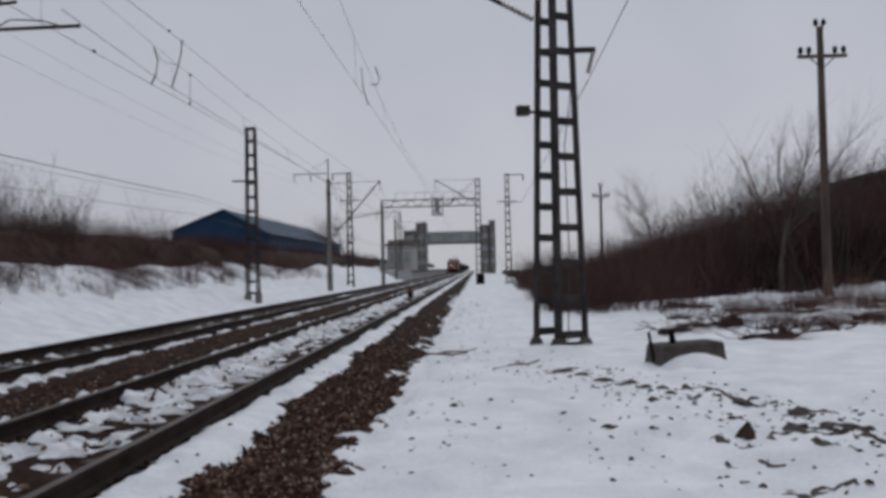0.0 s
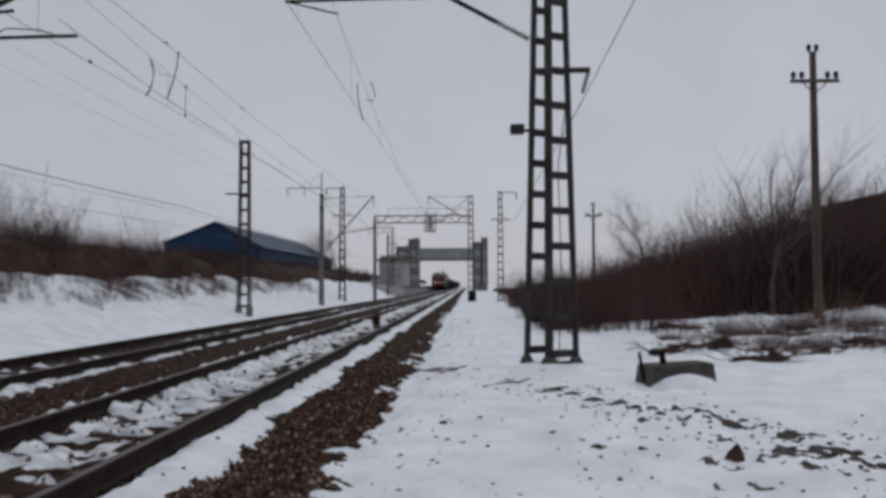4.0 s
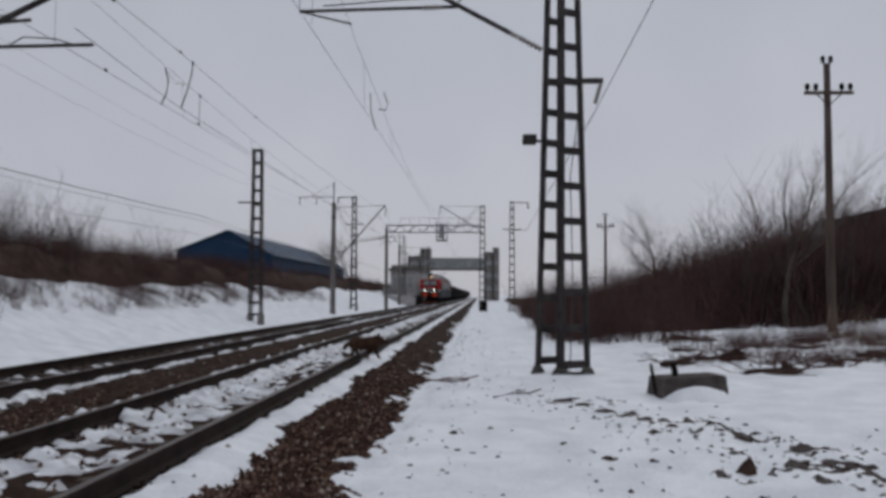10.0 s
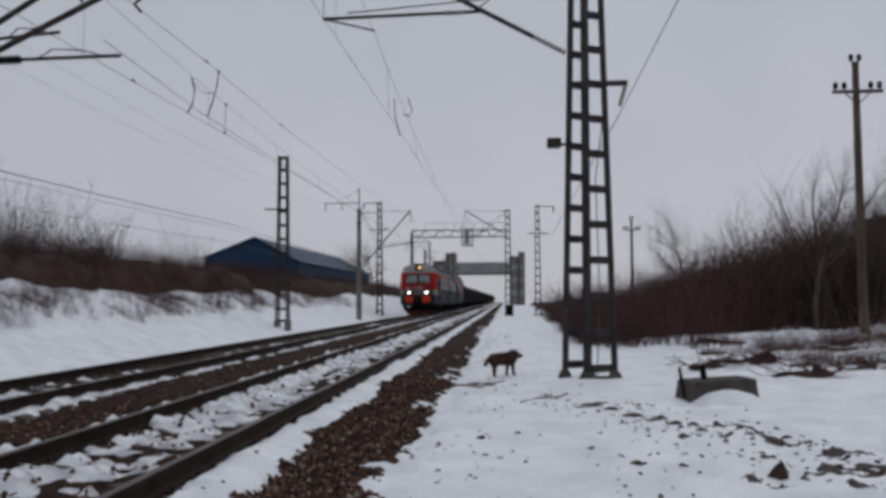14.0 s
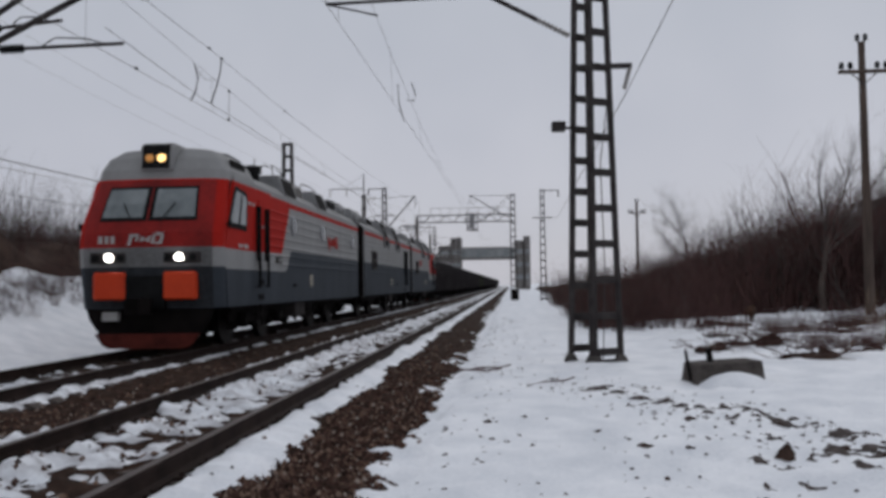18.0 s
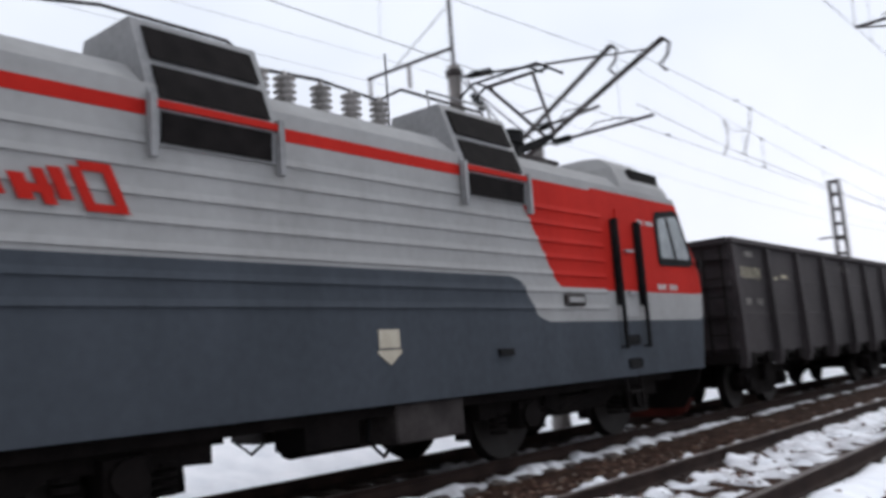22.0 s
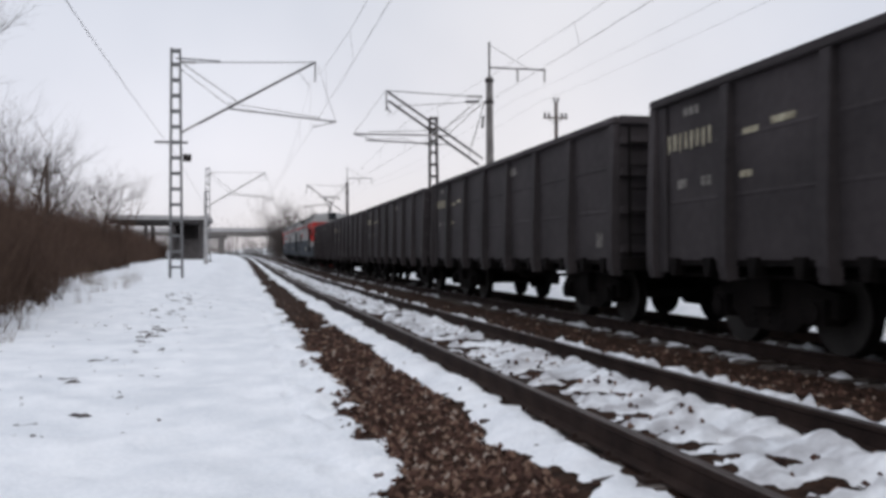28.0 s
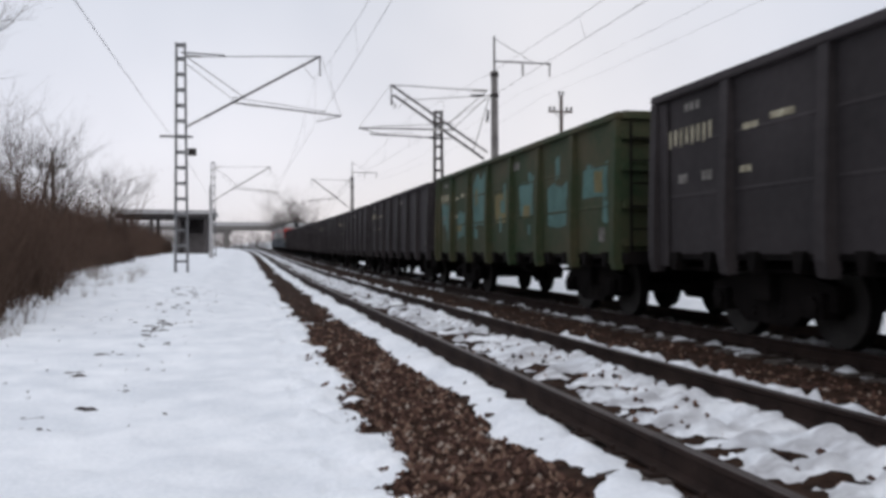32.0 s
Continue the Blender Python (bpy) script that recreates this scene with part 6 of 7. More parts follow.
wire_object("feeder_wire", "feeder wire from mast to mast over the path", span_points(2.45, [-150, -96, -40.5, 17.4], 5.7, 0.35)[:-1] + [(2.35, 17.4, 5.05)], 0.008)
wire_object("feeder_wire", "feeder wire from mast to mast over the path", [(2.35, 17.4, 5.05), (2.6, 48, 4.9), (3.0, 80, 7.3)], 0.012)


# ---- poles, block, buildings ----
def timber_pole(at, h, lean=0.0, frame_legs=False):
    p = thing("telegraph_pole", "weathered timber pole with insulators on a cross-arm", "telegraph pole", "telegraph poles", at=at)
    quick("shaft", WOOD, p, lambda bm: lathe(bm, [(0.16, -0.5), (0.15, 0), (0.10, h)], n=10))
    if frame_legs:
        quick("prop", WOOD, p, lambda bm: tube(bm, (1.4, 0.6, -0.4), (0.08, 0, h - 0.5), 0.13, 0.09, 8))
    arm = quick("cross_arm", WOOD, p, lambda bm: bar(bm, (-0.75, -0.12, h - 0.95), (0.75, -0.12, h - 0.95), 0.10, 0.10))
    quick("brace", STEEL_GREY, arm, lambda bm: (bar(bm, (-0.4, -0.12, h - 0.98), (0, -0.12, h - 1.35), 0.03, 0.03), bar(bm, (0.4, -0.12, h - 0.98), (0, -0.12, h - 1.35), 0.03, 0.03)))
    for x in (-0.66, -0.4, 0.4, 0.66):
        quick("insulator", BLACK, arm, lambda bm: lathe(bm, [(0.02, 0), (0.02, 0.06), (0.075, 0.08), (0.08, 0.2), (0.04, 0.27)], at=(x, -0.12, h - 0.92), n=8))
    for x in (-0.12, 0.12):
        quick("insulator", BLACK, p, lambda bm: (tube(bm, (x * 0.6, 0, h - 0.1), (x, 0, h + 0.06), 0.02), lathe(bm, [(0.02, 0), (0.07, 0.03), (0.075, 0.15), (0.04, 0.22)], at=(x, 0, h + 0.03), n=8)))
    return p


timber_pole((10.9, 27.2, 0.0), 8.6)
timber_pole((10.9, 75.0, 0.0), 8.2)
timber_pole((11.2, -58.0, 0.5), 7.0, 0, True)
timber_pole((-18.6, -49.0, 0.5), 9.9)


SOOT = material("old_concrete", (0.045, 0.039, 0.035), (0.115, 0.10, 0.092), 0.9, 0, 3, 30, 0.5)


def footing_block():
    b = thing("concrete_block", "tilted grey concrete block half buried in snow", "concrete block", at=(3.22, 13.6, -0.42), rz=10)
    bm = bmesh.new()
    prism(bm, [(-0.58, 0.0), (-0.50, 0.46), (0.50, 0.50), (0.55, 0.14), (0.46, 0.16), (0.34, 0.28), (0.08, 0.36), (-0.2, 0.32), (-0.36, 0.16), (-0.44, 0)], "y", -0.32, 0.3)
    bevelled(bm, 0.02)
    part("slab", bm, SOOT, b)
    quick("steel_peg", UNDER, b, lambda bm: tube(bm, (-0.18, 0, 0.42), (-0.22, 0, 0.68), 0.05, n=7))
    quick("steel_peg", UNDER, b, lambda bm: tube(bm, (-0.54, -0.1, 0.2), (-0.62, -0.1, 0.66), 0.025, n=6))
    return b


footing_block()
heap = thing("snow_heap", "small rounded heap of snow against the concrete block", "snow heap", at=(3.30, 13.12, -0.42))
quick("snow", SNOW, heap, lambda bm: lathe(bm, [(0.68, 0.0), (0.54, 0.17), (0.34, 0.29), (0.12, 0.35)], n=14), smooth=True)


def hangar():
    h = thing("hangar", "large blue sheet-metal hangar with low gable roof", "hangar", at=(-34, 140, 0))
    quick("gable_wall", BLUE_SHEET, h, lambda bm: prism(bm, [(-16, 0), (0, 0), (0, 7.6), (-7.5, 11.6), (-16, 8.4)], "y", 0, 0.2))
    quick("side_wall", BLUE_SHEET, h, lambda bm: box(bm, -0.2, 0, 0.2, 75, 0, 7.6))
    quick("back_wall", BLUE_SHEET, h, lambda bm: prism(bm, [(-16, 0), (0, 0), (0, 7.6), (-7.5, 11.6), (-16, 8.4)], "y", 75, 75.2))
    quick("far_wall", BLUE_SHEET, h, lambda bm: box(bm, -16, -15.8, 0.2, 75, 0, 8.4))
    for k, (x0, z0, x1, z1) in enumerate(((0.5, 7.5, -7.5, 11.75), (-16.5, 8.3, -7.5, 11.75))):
        r = quick("roof_slope", BLUE_SHEET, h, lambda bm: prism(bm, [(x0, z0), (x1, z1), (x1, z1 + 0.15), (x0, z0 + 0.15)], "y", -0.4, 75.6))
        for i in range(25):
            y = 0.5 + i * 3
            quick("roof_rib", BLUE_SHEET, r, lambda bm: bar(bm, (x0, y, z0 + 0.18), (x1, y, z1 + 0.18), 0.12, 0.06))
    for i in range(18):
        y = 2 + i * 4
        quick("wall_rib", BLUE_SHEET, h, lambda bm: box(bm, 0, 0.1, y, y + 0.25, 0, 7.5))
    return h


hangar()
shed = thing("low_shed", "long low grey shed roof beyond the bank", "shed", at=(-52, 130, 0))
quick("shed_wall", CONCRETE, shed, lambda bm: box(bm, -8, 6, 0, 22, 0, 4.6))
quick("shed_roof", STEEL_GREY, shed, lambda bm: box(bm, -8.4, 6.4, -0.4, 22.4, 4.6, 5.0))


def dark_building():
    h = thing("brick_building", "dark grey flat-roofed building behind the bushes", "building", at=(26.5, 54, -0.7))
    quick("wall", CONCRETE_DARK, h, lambda bm: box(bm, 0, 22, 0, 12, 0, 7.3))
    quick("roof", STEEL_GREY, h, lambda bm: (prism(bm, [(-0.5, 7.3), (22.5, 7.3), (22.5, 8.9), (11, 9.1), (-0.5, 7.7)], "y", -0.5, 12.5)))
    for k in range(6):
        w = quick("window", BLACK, h, lambda bm: box(bm, 1.5 + k * 3.4, 3.1 + k * 3.4, -0.03, 0.05, 3.8, 5.6))
        quick("window_frame", CONCRETE, w, lambda bm: (box(bm, 2.26 + k * 3.4, 2.34 + k * 3.4, -0.06, 0.02, 3.8, 5.6), box(bm, 1.4 + k * 3.4, 3.2 + k * 3.4, -0.08, 0.02, 3.7, 3.8)))
    return h


CONCRETE_DARK = material("sooty_render", (0.055, 0.05, 0.05), (0.11, 0.10, 0.10), 0.9, 0, 0.6, 12, 0.3)
dark_building()


def footbridge():
    """Station footbridge with lift towers and a glazed span."""
    f = thing("footbridge", "grey station footbridge with stair towers and glazed span", "footbridge", at=(0, 205, 0))
    for x0, x1, z1, y1 in ((-14.2, -11.8, 12.2, 6), (-17.2, -14.2, 10.4, 8), (-21.0, -17.2, 8.2, 10), (1.0, 3.2, 11.4, 5), (3.2, 4.6, 12.4, 5)):
        t = quick("stair_tower", CONCRETE, f, lambda bm: box(bm, x0, x1, 0, y1, 0, z1), label="ribbed grey tower")
        n = max(2, int((x1 - x0) / 0.8))
        for k in range(n + 1):
            x = x0 + (x1 - x0) * k / n
            quick("fin", CONCRETE_LIGHT, t, lambda bm: box(bm, x - 0.08, x + 0.08, -0.15, 0.0, 0.5, z1 - 0.2))
        for z in range(3, int(z1), 3):
            quick("window_band", GLASS, t, lambda bm: box(bm, x0 + 0.3, x1 - 0.3, -0.05, 0.02, z - 0.6, z + 0.5))
        quick("parapet", CONCRETE_LIGHT, t, lambda bm: box(bm, x0 - 0.1, x1 + 0.1, -0.1, y1 + 0.1, z1, z1 + 0.25))
    deck = quick("span", CONCRETE, f, lambda bm: box(bm, -11.8, 1.0, 0.5, 3.5, 7.2, 7.7), label="glazed walkway span")
    quick("glazing", GLASS, deck, lambda bm: box(bm, -11.8, 1.0, 0.6, 3.4, 7.7, 9.9))
    quick("span_roof", CONCRETE_LIGHT, deck, lambda bm: box(bm, -11.9, 1.1, 0.4, 3.6, 9.9, 10.2))
    for k in range(9):
        quick("mullion", STEEL_LIGHT, deck, lambda bm: box(bm, -11.8 + k * 1.6, -11.68 + k * 1.6, 0.5, 0.6, 7.7, 9.9))
    return f


footbridge()
plat = thing("platform", "pale concrete station platform with grey fence", "platform", at=(0, 0, 0))
quick("slab", CONCRETE_LIGHT, plat, lambda bm: box(bm, -14.5, -9.6, 128, 320, -0.3, 1.15))
quick("edge", CONCRETE, plat, lambda bm: box(bm, -9.75, -9.45, 127.9, 320, 0.9, 1.2))
for k in range(24):
    quick("fence_panel", STEEL_LIGHT, plat, lambda bm: (box(bm, -14.4, -14.34, 128.2 + k * 3, 131 + k * 3, 1.35, 2.3), box(bm, -14.45, -14.3, 128 + k * 3, 128.15 + k * 3, 1.15, 2.5)))
pav = thing("ticket_pavilion", "small grey platform pavilion with dark windows", "pavilion", at=(-13.4, 150, 1.15))
quick("wall", CONCRETE_LIGHT, pav, lambda bm: box(bm, -2.2, 2.2, 0, 14, 0, 4.4))
quick("roof", CONCRETE, pav, lambda bm: box(bm, -2.5, 2.5, -0.4, 14.4, 4.4, 4.8))
for k in range(3):
    quick("window", GLASS, pav, lambda bm: box(bm, -1.8 + k * 1.3, -0.9 + k * 1.3, -0.05, 0.05, 1.5, 3.2))


def shelter():
    s = thing("platform_shelter", "flat-roofed platform shelter with dark posts", "shelter", at=(4.2, -112, 1.2))
    quick("roof_slab", CONCRETE_LIGHT, s, lambda bm: prism(bm, [(-1.0, 4.9), (11.0, 4.9), (11.0, 5.5), (-1.0, 5.35)], "y", -9, 2))
    quick("roof_edge", CONCRETE_DARK, s, lambda bm: box(bm, -0.6, 10.6, -8.6, 1.6, 4.5, 4.9))
    for x in (0.2, 3.4, 6.6, 9.8):
        for y in (1.0, -7.5):
            quick("post", CONCRETE_DARK, s, lambda bm: box(bm, x - 0.2, x + 0.2, y - 0.2, y + 0.2, -0.5, 4.5))
    quick("back_wall", CONCRETE_DARK, s, lambda bm: box(bm, -0.4, 4.0, -6.6, -6.3, -0.5, 4.5))
    quick("kiosk", CONCRETE_DARK, s, lambda bm: box(bm, 0.2, 3.2, -6, -1, -0.5, 2.6))
    return s


shelter()


def road_bridge():
    b = thing("road_bridge", "pale concrete road overpass crossing the railway", "bridge", at=(0, -230, 2.2))
    quick("deck", CONCRETE, b, lambda bm: box(bm, -40, 45, -9, 0, 5.4, 6.4))
    quick("parapet", CONCRETE_LIGHT, b, lambda bm: box(bm, -40, 45, -0.3, 0, 6.4, 7.4))
    for x in (-22, -13, 4.5, 14, 24, 34):
        quick("pier", CONCRETE, b, lambda bm: box(bm, x - 0.7, x + 0.7, -8, -1, -2.5, 5.4))
    quick("pier_cap", CONCRETE, b, lambda bm: box(bm, 3.0, 15.5, -8.5, -0.5, 4.6, 5.4))
    return b


road_bridge()


# ---- plants ----
def bare_tree(name, label, at, h, seed, width=0.5, lean=(0, 0), open_out=0.75):
    rnd = np.random.default_rng(seed)
    t = thing(name, label, "tree", "trees", at=at)
    trunk, crown, cf = bmesh.new(), [], []

    def stick(a, b, r0, r1):
        d = (b - a) / (np.linalg.norm(b - a) + 1e-9)
        u = np.cross(d, [0.31, 0.87, 0.2])
        u /= np.linalg.norm(u) + 1e-9
        w = np.cross(d, u)
        k = len(crown)
        for p, r in ((a, r0), (b, r1)):
            for i in range(3):
                crown.append(p + r * (math.cos(2.094 * i) * u + math.sin(2.094 * i) * w))
        for i in range(3):
            cf.append((k + i, k + (i + 1) % 3, k + 3 + (i + 1) % 3, k + 3 + i))

    def grow(p, d, length, r, level):
        segs = 3
        for s in range(segs):
            d = d + rnd.uniform(-0.22, 0.22, 3) + np.array([0, 0, 0.06])
            d = d / np.linalg.norm(d)
            q = p + d * length / segs
            if level == 0:
                tube(trunk, p, q, r, r * 0.8, 7)
            else:
                stick(p, q, r, r * 0.75)
            r *= 0.78
            if level < 4:
                for _ in range(2 if level else 3):
                    if level == 0 and s == 0:
                        continue
                    e = d + rnd.uniform(-1, 1, 3) * (open_out + width * 0.5)
                    e[2] = abs(e[2]) * 0.8 + 0.15
                    grow(q, e / np.linalg.norm(e), length * rnd.uniform(0.5, 0.72), r * 0.62, level + 1)
            p = q
    grow(np.array([0.0, 0.0, -0.3]), np.array([lean[0], lean[1], 1.0]), h * 0.62, 0.022 * h, 0)
    part("trunk", trunk, BARK, t)
    me = from_arrays("crown", np.array(crown), cf, TWIG_GREY)
    c = new("crown", me)
    c.parent = t
    return t


TWIG_GREY = material("grey_twigs", (0.06, 0.05, 0.046), (0.13, 0.11, 0.10), 0.9, 0, 0.6, 9, 0)
bare_tree("bare_tree", "thin leafless tree beside the timber pole", (10.7, 30.5, 0.2), 5.6, 1, 0.1, (0, 0), 0.38)
bare_tree("bare_tree", "rounded leafless tree above the bushes", (12.9, 62, 0.6), 6.4, 2, 0.8)
bare_tree("bare_tree", "rounded leafless tree beside the shelter", (8.4, -62, 0.7), 6.2, 4, 0.8)
bare_tree("bare_tree", "spreading leafless tree among the bushes", (11.0, -52, 0.6), 8.0, 5, 0.5, (0.15, 0))
bare_tree("bare_tree", "tall leafless tree over the bushes", (8.6, -30, 0.4), 9.5, 6, 0.4)
bare_tree("bare_tree", "leafless tree standing in the scrub", (7.5, -40, 0.4), 6.0, 8, 0.5)
bare_tree("bare_tree", "distant dark tree beyond the line", (-10.5, -205, 2), 13.0, 9, 0.8)
bare_tree("bare_tree", "distant dark tree beyond the line", (-15, -225, 2), 13.0, 10, 0.7)
bare_tree("bare_tree", "leafless tree on the bank", (-24, 150, 1.5), 8.5, 11, 0.7)
bare_tree("bare_tree", "leafless tree on the bank", (-20, 132, 1.5), 8.0, 12, 0.7)

def scrub_z(u, y):
    return snow_z(u, y) + 1.55 * soft((-15.2 - u) / 1.8) - 0.32 + 0.25 * rough(u, y, 1.1, 51)


def litter_z(u, y):
    edge = np.interp(y, [18, 22, 26, 30, 40, 180], [5.4, 4.8, 4.4, 3.6, 2.9, 4.6])
    return snow_z(u, y) - 0.5 + 0.95 * soft((u - edge) / 1.6) * soft((y - 28 - 9 * soft((u - 4.5) / 2.5) + 0.1 * u) / 2.5) + 0.22 * rough(u, y, 0.9, 55)


def bank_top(x, y):
    u = np.array([[x - shift(y)]])
    return float(scrub_z(u, np.array([[float(y)]]))[0, 0])


tagged(sheet("scrub_bank", spaced([(-60, 2.5), (-30, 0.7), (-14.5, 1)]), spaced([(6, 1.2), (70, 3), (330, 1)]), scrub_z, EARTH), "dark brown earth bank under the leafless scrub", "earth bank", kind="structure")
tagged(sheet("leaf_litter", spaced([(2.4, 0.4), (14, 1.2), (40, 1)]), spaced([(18, 0.6), (60, 2.5), (200, 1)]), litter_z, EARTH), "dark leaf litter under the bushes", "leaf litter", kind="structure")
spots = []
for i in range(1050):
    y = 21.5 + abs(rng.gauss(0, 1)) * 32 if i % 3 else rng.uniform(22, 46)
    edge = max(2.6 + 0.012 * y, 2.6 + max(0, 36 - y) * 0.10 if y > 26 else 5.2 + rng.uniform(0, 1.0))
    x = edge + rng.random() ** 1.5 * (10 + y * 0.32)
    if y < 37 + rng.uniform(0, 2) and x > 5.5:
        y += 9.5
    tall = 0.70 + 0.115 * min(max(x - 0.06 * y - 3.5, 0), 8)
    tall *= 1 + 0.42 * float(rough(np.array([x]), np.array([y]), 4.0, 71, 2)[0])
    spots.append((x, y, land(x, y) - 0.1, tall * rng.uniform(0.72, 1.08)))
thicket("right_thicket", "dense dark-brown leafless bushes beside the track", spots[::4] + spots[1::4] + spots[2::4], TWIG, SHRUBS, 1)
thicket("pale_thicket", "grey-brown leafless bushes among the darker ones", spots[3::4], TWIG_GREY, SHRUBS, 15)
spots = []
for cx, cy, size in [(12.8, 62, 1.0), (13.1, 62.4, 1.05), (12.5, 61.8, 0.95), (11.9, 40.5, 1.12), (12.5, 41.5, 0.9), (13.8, 40.5, 1.0), (16.2, 41, 1.1), (17.5, 43, 1.0)] + [(8 + 12 * rng.random(), rng.uniform(44, 66), rng.uniform(0.5, 0.75)) for i in range(10)]:
    for k in range(5):
        x, y = cx + rng.gauss(0, 0.5), cy + rng.gauss(0, 0.5)
        spots.append((x, y, land(x, y), size * rng.uniform(0.75, 1.1)))
thicket("saplings", "thin upright leafless saplings above the bushes", spots, TWIG, TALL, 7)
spots = []
for i in range(1350):
    y = rng.uniform(12, 150) if i % 3 else rng.uniform(14, 70)
    x = -15.6 - rng.random() ** 1.3 * 15
    spots.append((x, y, bank_top(x, y) - 0.15, rng.uniform(0.30, 0.48) * (1 + 0.35 * float(rough(np.array([x]), np.array([y]), 4.0, 73, 2)[0]))))
thicket("bank_thicket", "dark leafless scrub along the top of the snowy bank", spots, TWIG, SHRUBS, 2)
spots = []
for i in range(60):
    y = rng.uniform(24, 60)
    x = -18 - rng.random() * 6
    spots.append((x, y, land(x, y), rng.uniform(0.7, 1.05)))
for cx, cy in ((-17.6, 21), (-17.2, 24), (-17.8, 29), (-18.2, 33), (-17.4, 36)):
    for k in range(6):
        x, y = cx + rng.gauss(0, 0.5), cy + rng.gauss(0, 0.6)
        spots.append((x, y, bank_top(x, y) - 0.2, rng.uniform(0.45, 0.75)))
thicket("bank_saplings", "thin grey stems rising over the bank scrub", spots, TWIG_GREY, TALL, 8)
spots = []
for i in range(330):
    y = 18 + rng.random() ** 1.4 * 60
    x = -13.3 - rng.random() * 2.6
    spots.append((x, y, land(x, y), rng.uniform(0.35, 0.9)))
thicket("bank_tufts", "dry brown tufts poking through the snow bank", spots, TWIG, DRY, 9)
spots = []
for i in range(46):
    y = 17 + rng.random() ** 1.3 * 48
    top, run = rng.uniform(-15.6, -14.2), rng.uniform(0.5, 1.3)
    for k in range(9):
        x = top + run * k / 8
        yy = y + rng.gauss(0, 0.14) + 0.25 * k / 8
        spots.append((x, yy, land(x, yy) - 0.06, rng.uniform(0.10, 0.22)))
thicket("bank_brush", "dark brush trailing down the snowy bank", spots, TWIG, SHRUBS, 12)
spots = []
for i in range(950):
    y = -17 - rng.random() ** 1.5 * 110
    edge = np.interp(-y, [17, 24, 36, 70, 130], [4.5, 5.0, 6.3, 8.6, 9.6])
    x = edge + rng.random() ** 1.5 * 13
    tall = 0.85 + 0.10 * min(x - edge, 8)
    spots.append((x, y, land(x, y) - 0.1, tall * rng.uniform(0.8, 1.2)))
thicket("rear_thicket", "brown leafless bushes behind the snowy path", spots, TWIG_BROWN := material("brown_twigs", (0.055, 0.035, 0.027), (0.14, 0.092, 0.07), 0.9, 0, 0.5, 9, 0), SHRUBS, 4)
spots = []
for i in range(22):
    y = rng.uniform(16.5, 22)
    x = rng.uniform(7.5, 14) + (y - 16) * 0.1
    spots.append((x, y, land(x, y) - 0.02, rng.uniform(0.4, 1.2)))
thicket("dry_weeds", "tan dry weed stems poking through the snow", spots, TWIG_TAN, DRY, 5)
spots = []
for i in range(27):
    cy = 17.0 + rng.random() ** 1.1 * 17
    cx = 4.2 + (cy - 16.8) * 0.17 + rng.random() * 10
    for k in range(13):
        x, y = cx + rng.gauss(0, 0.55), cy + rng.gauss(0, 0.16)
        spots.append((x, y, land(x, y) - 0.04, rng.uniform(0.15, 0.34) * (1 + 0.02 * max(y - 18, 0))))
thicket("brushwood", "dark brushwood lying on the snow", spots, TWIG, SHRUBS, 6, flat=0.62)


def brush_heap(x, y, long, deep, high, seed, upright=0):
    """A low mound of rotten brush with fallen branches and a few standing stalks."""
    r = random.Random(seed)
    heap = thing("brush_heap", "dark heap of dead brush and fallen branches on the snow", "brush heap", "brush heaps", at=(x, y, land(x, y) - 0.03), rz=r.uniform(-14, 14))
    bm = bmesh.new()
    bmesh.ops.create_icosphere(bm, subdivisions=3, radius=1.0)
    for v in bm.verts:
        k = 1 + 0.28 * math.sin(5.1 * v.co.x + seed) * math.cos(4.3 * v.co.y + 2 * seed) + 0.16 * r.uniform(-1, 1)
        v.co = Vector((v.co.x * 0.85 * long * k, v.co.y * deep * k, max(v.co.z, -0.2) * 0.5 * high * k * (0.8 + 0.2 * math.sin(2.7 * v.co.x + seed))))
    part("mound", bm, EARTH, heap, "rotten dark-brown brush")
    for k in range(11):
        a, px = r.gauss(0, 0.5) + (math.pi if k % 2 else 0), r.uniform(-0.9, 0.9) * long
        size = r.uniform(0.35, 0.8)
        p = [(px, r.uniform(-1, 1) * deep, r.uniform(0, 0.6) * high)]
        for j in range(3):
            q = p[-1]
            p.append((q[0] + math.cos(a) * size * 0.4, q[1] + math.sin(a) * size * 0.3, max(q[2] + r.uniform(-0.05, 0.12), 0.01)))
        quick("branch", TWIG_TAN if k % 11 == 0 else TWIG, heap, polyline, p, r.uniform(0.005, 0.013), 5)
    for k in range(upright):
        px, py, tall = r.uniform(-1.1, 1.1) * long, r.uniform(-1, 1) * deep, r.uniform(0.35, 1.0)
        tilt = r.gauss(0, 0.12)
        quick("stalk", TWIG_TAN if k % 6 == 1 else TWIG, heap, polyline, [(px, py, -0.02), (px + tilt * 0.4, py, tall * 0.5), (px + tilt, py + 0.05, tall)], r.uniform(0.004, 0.008), 5)


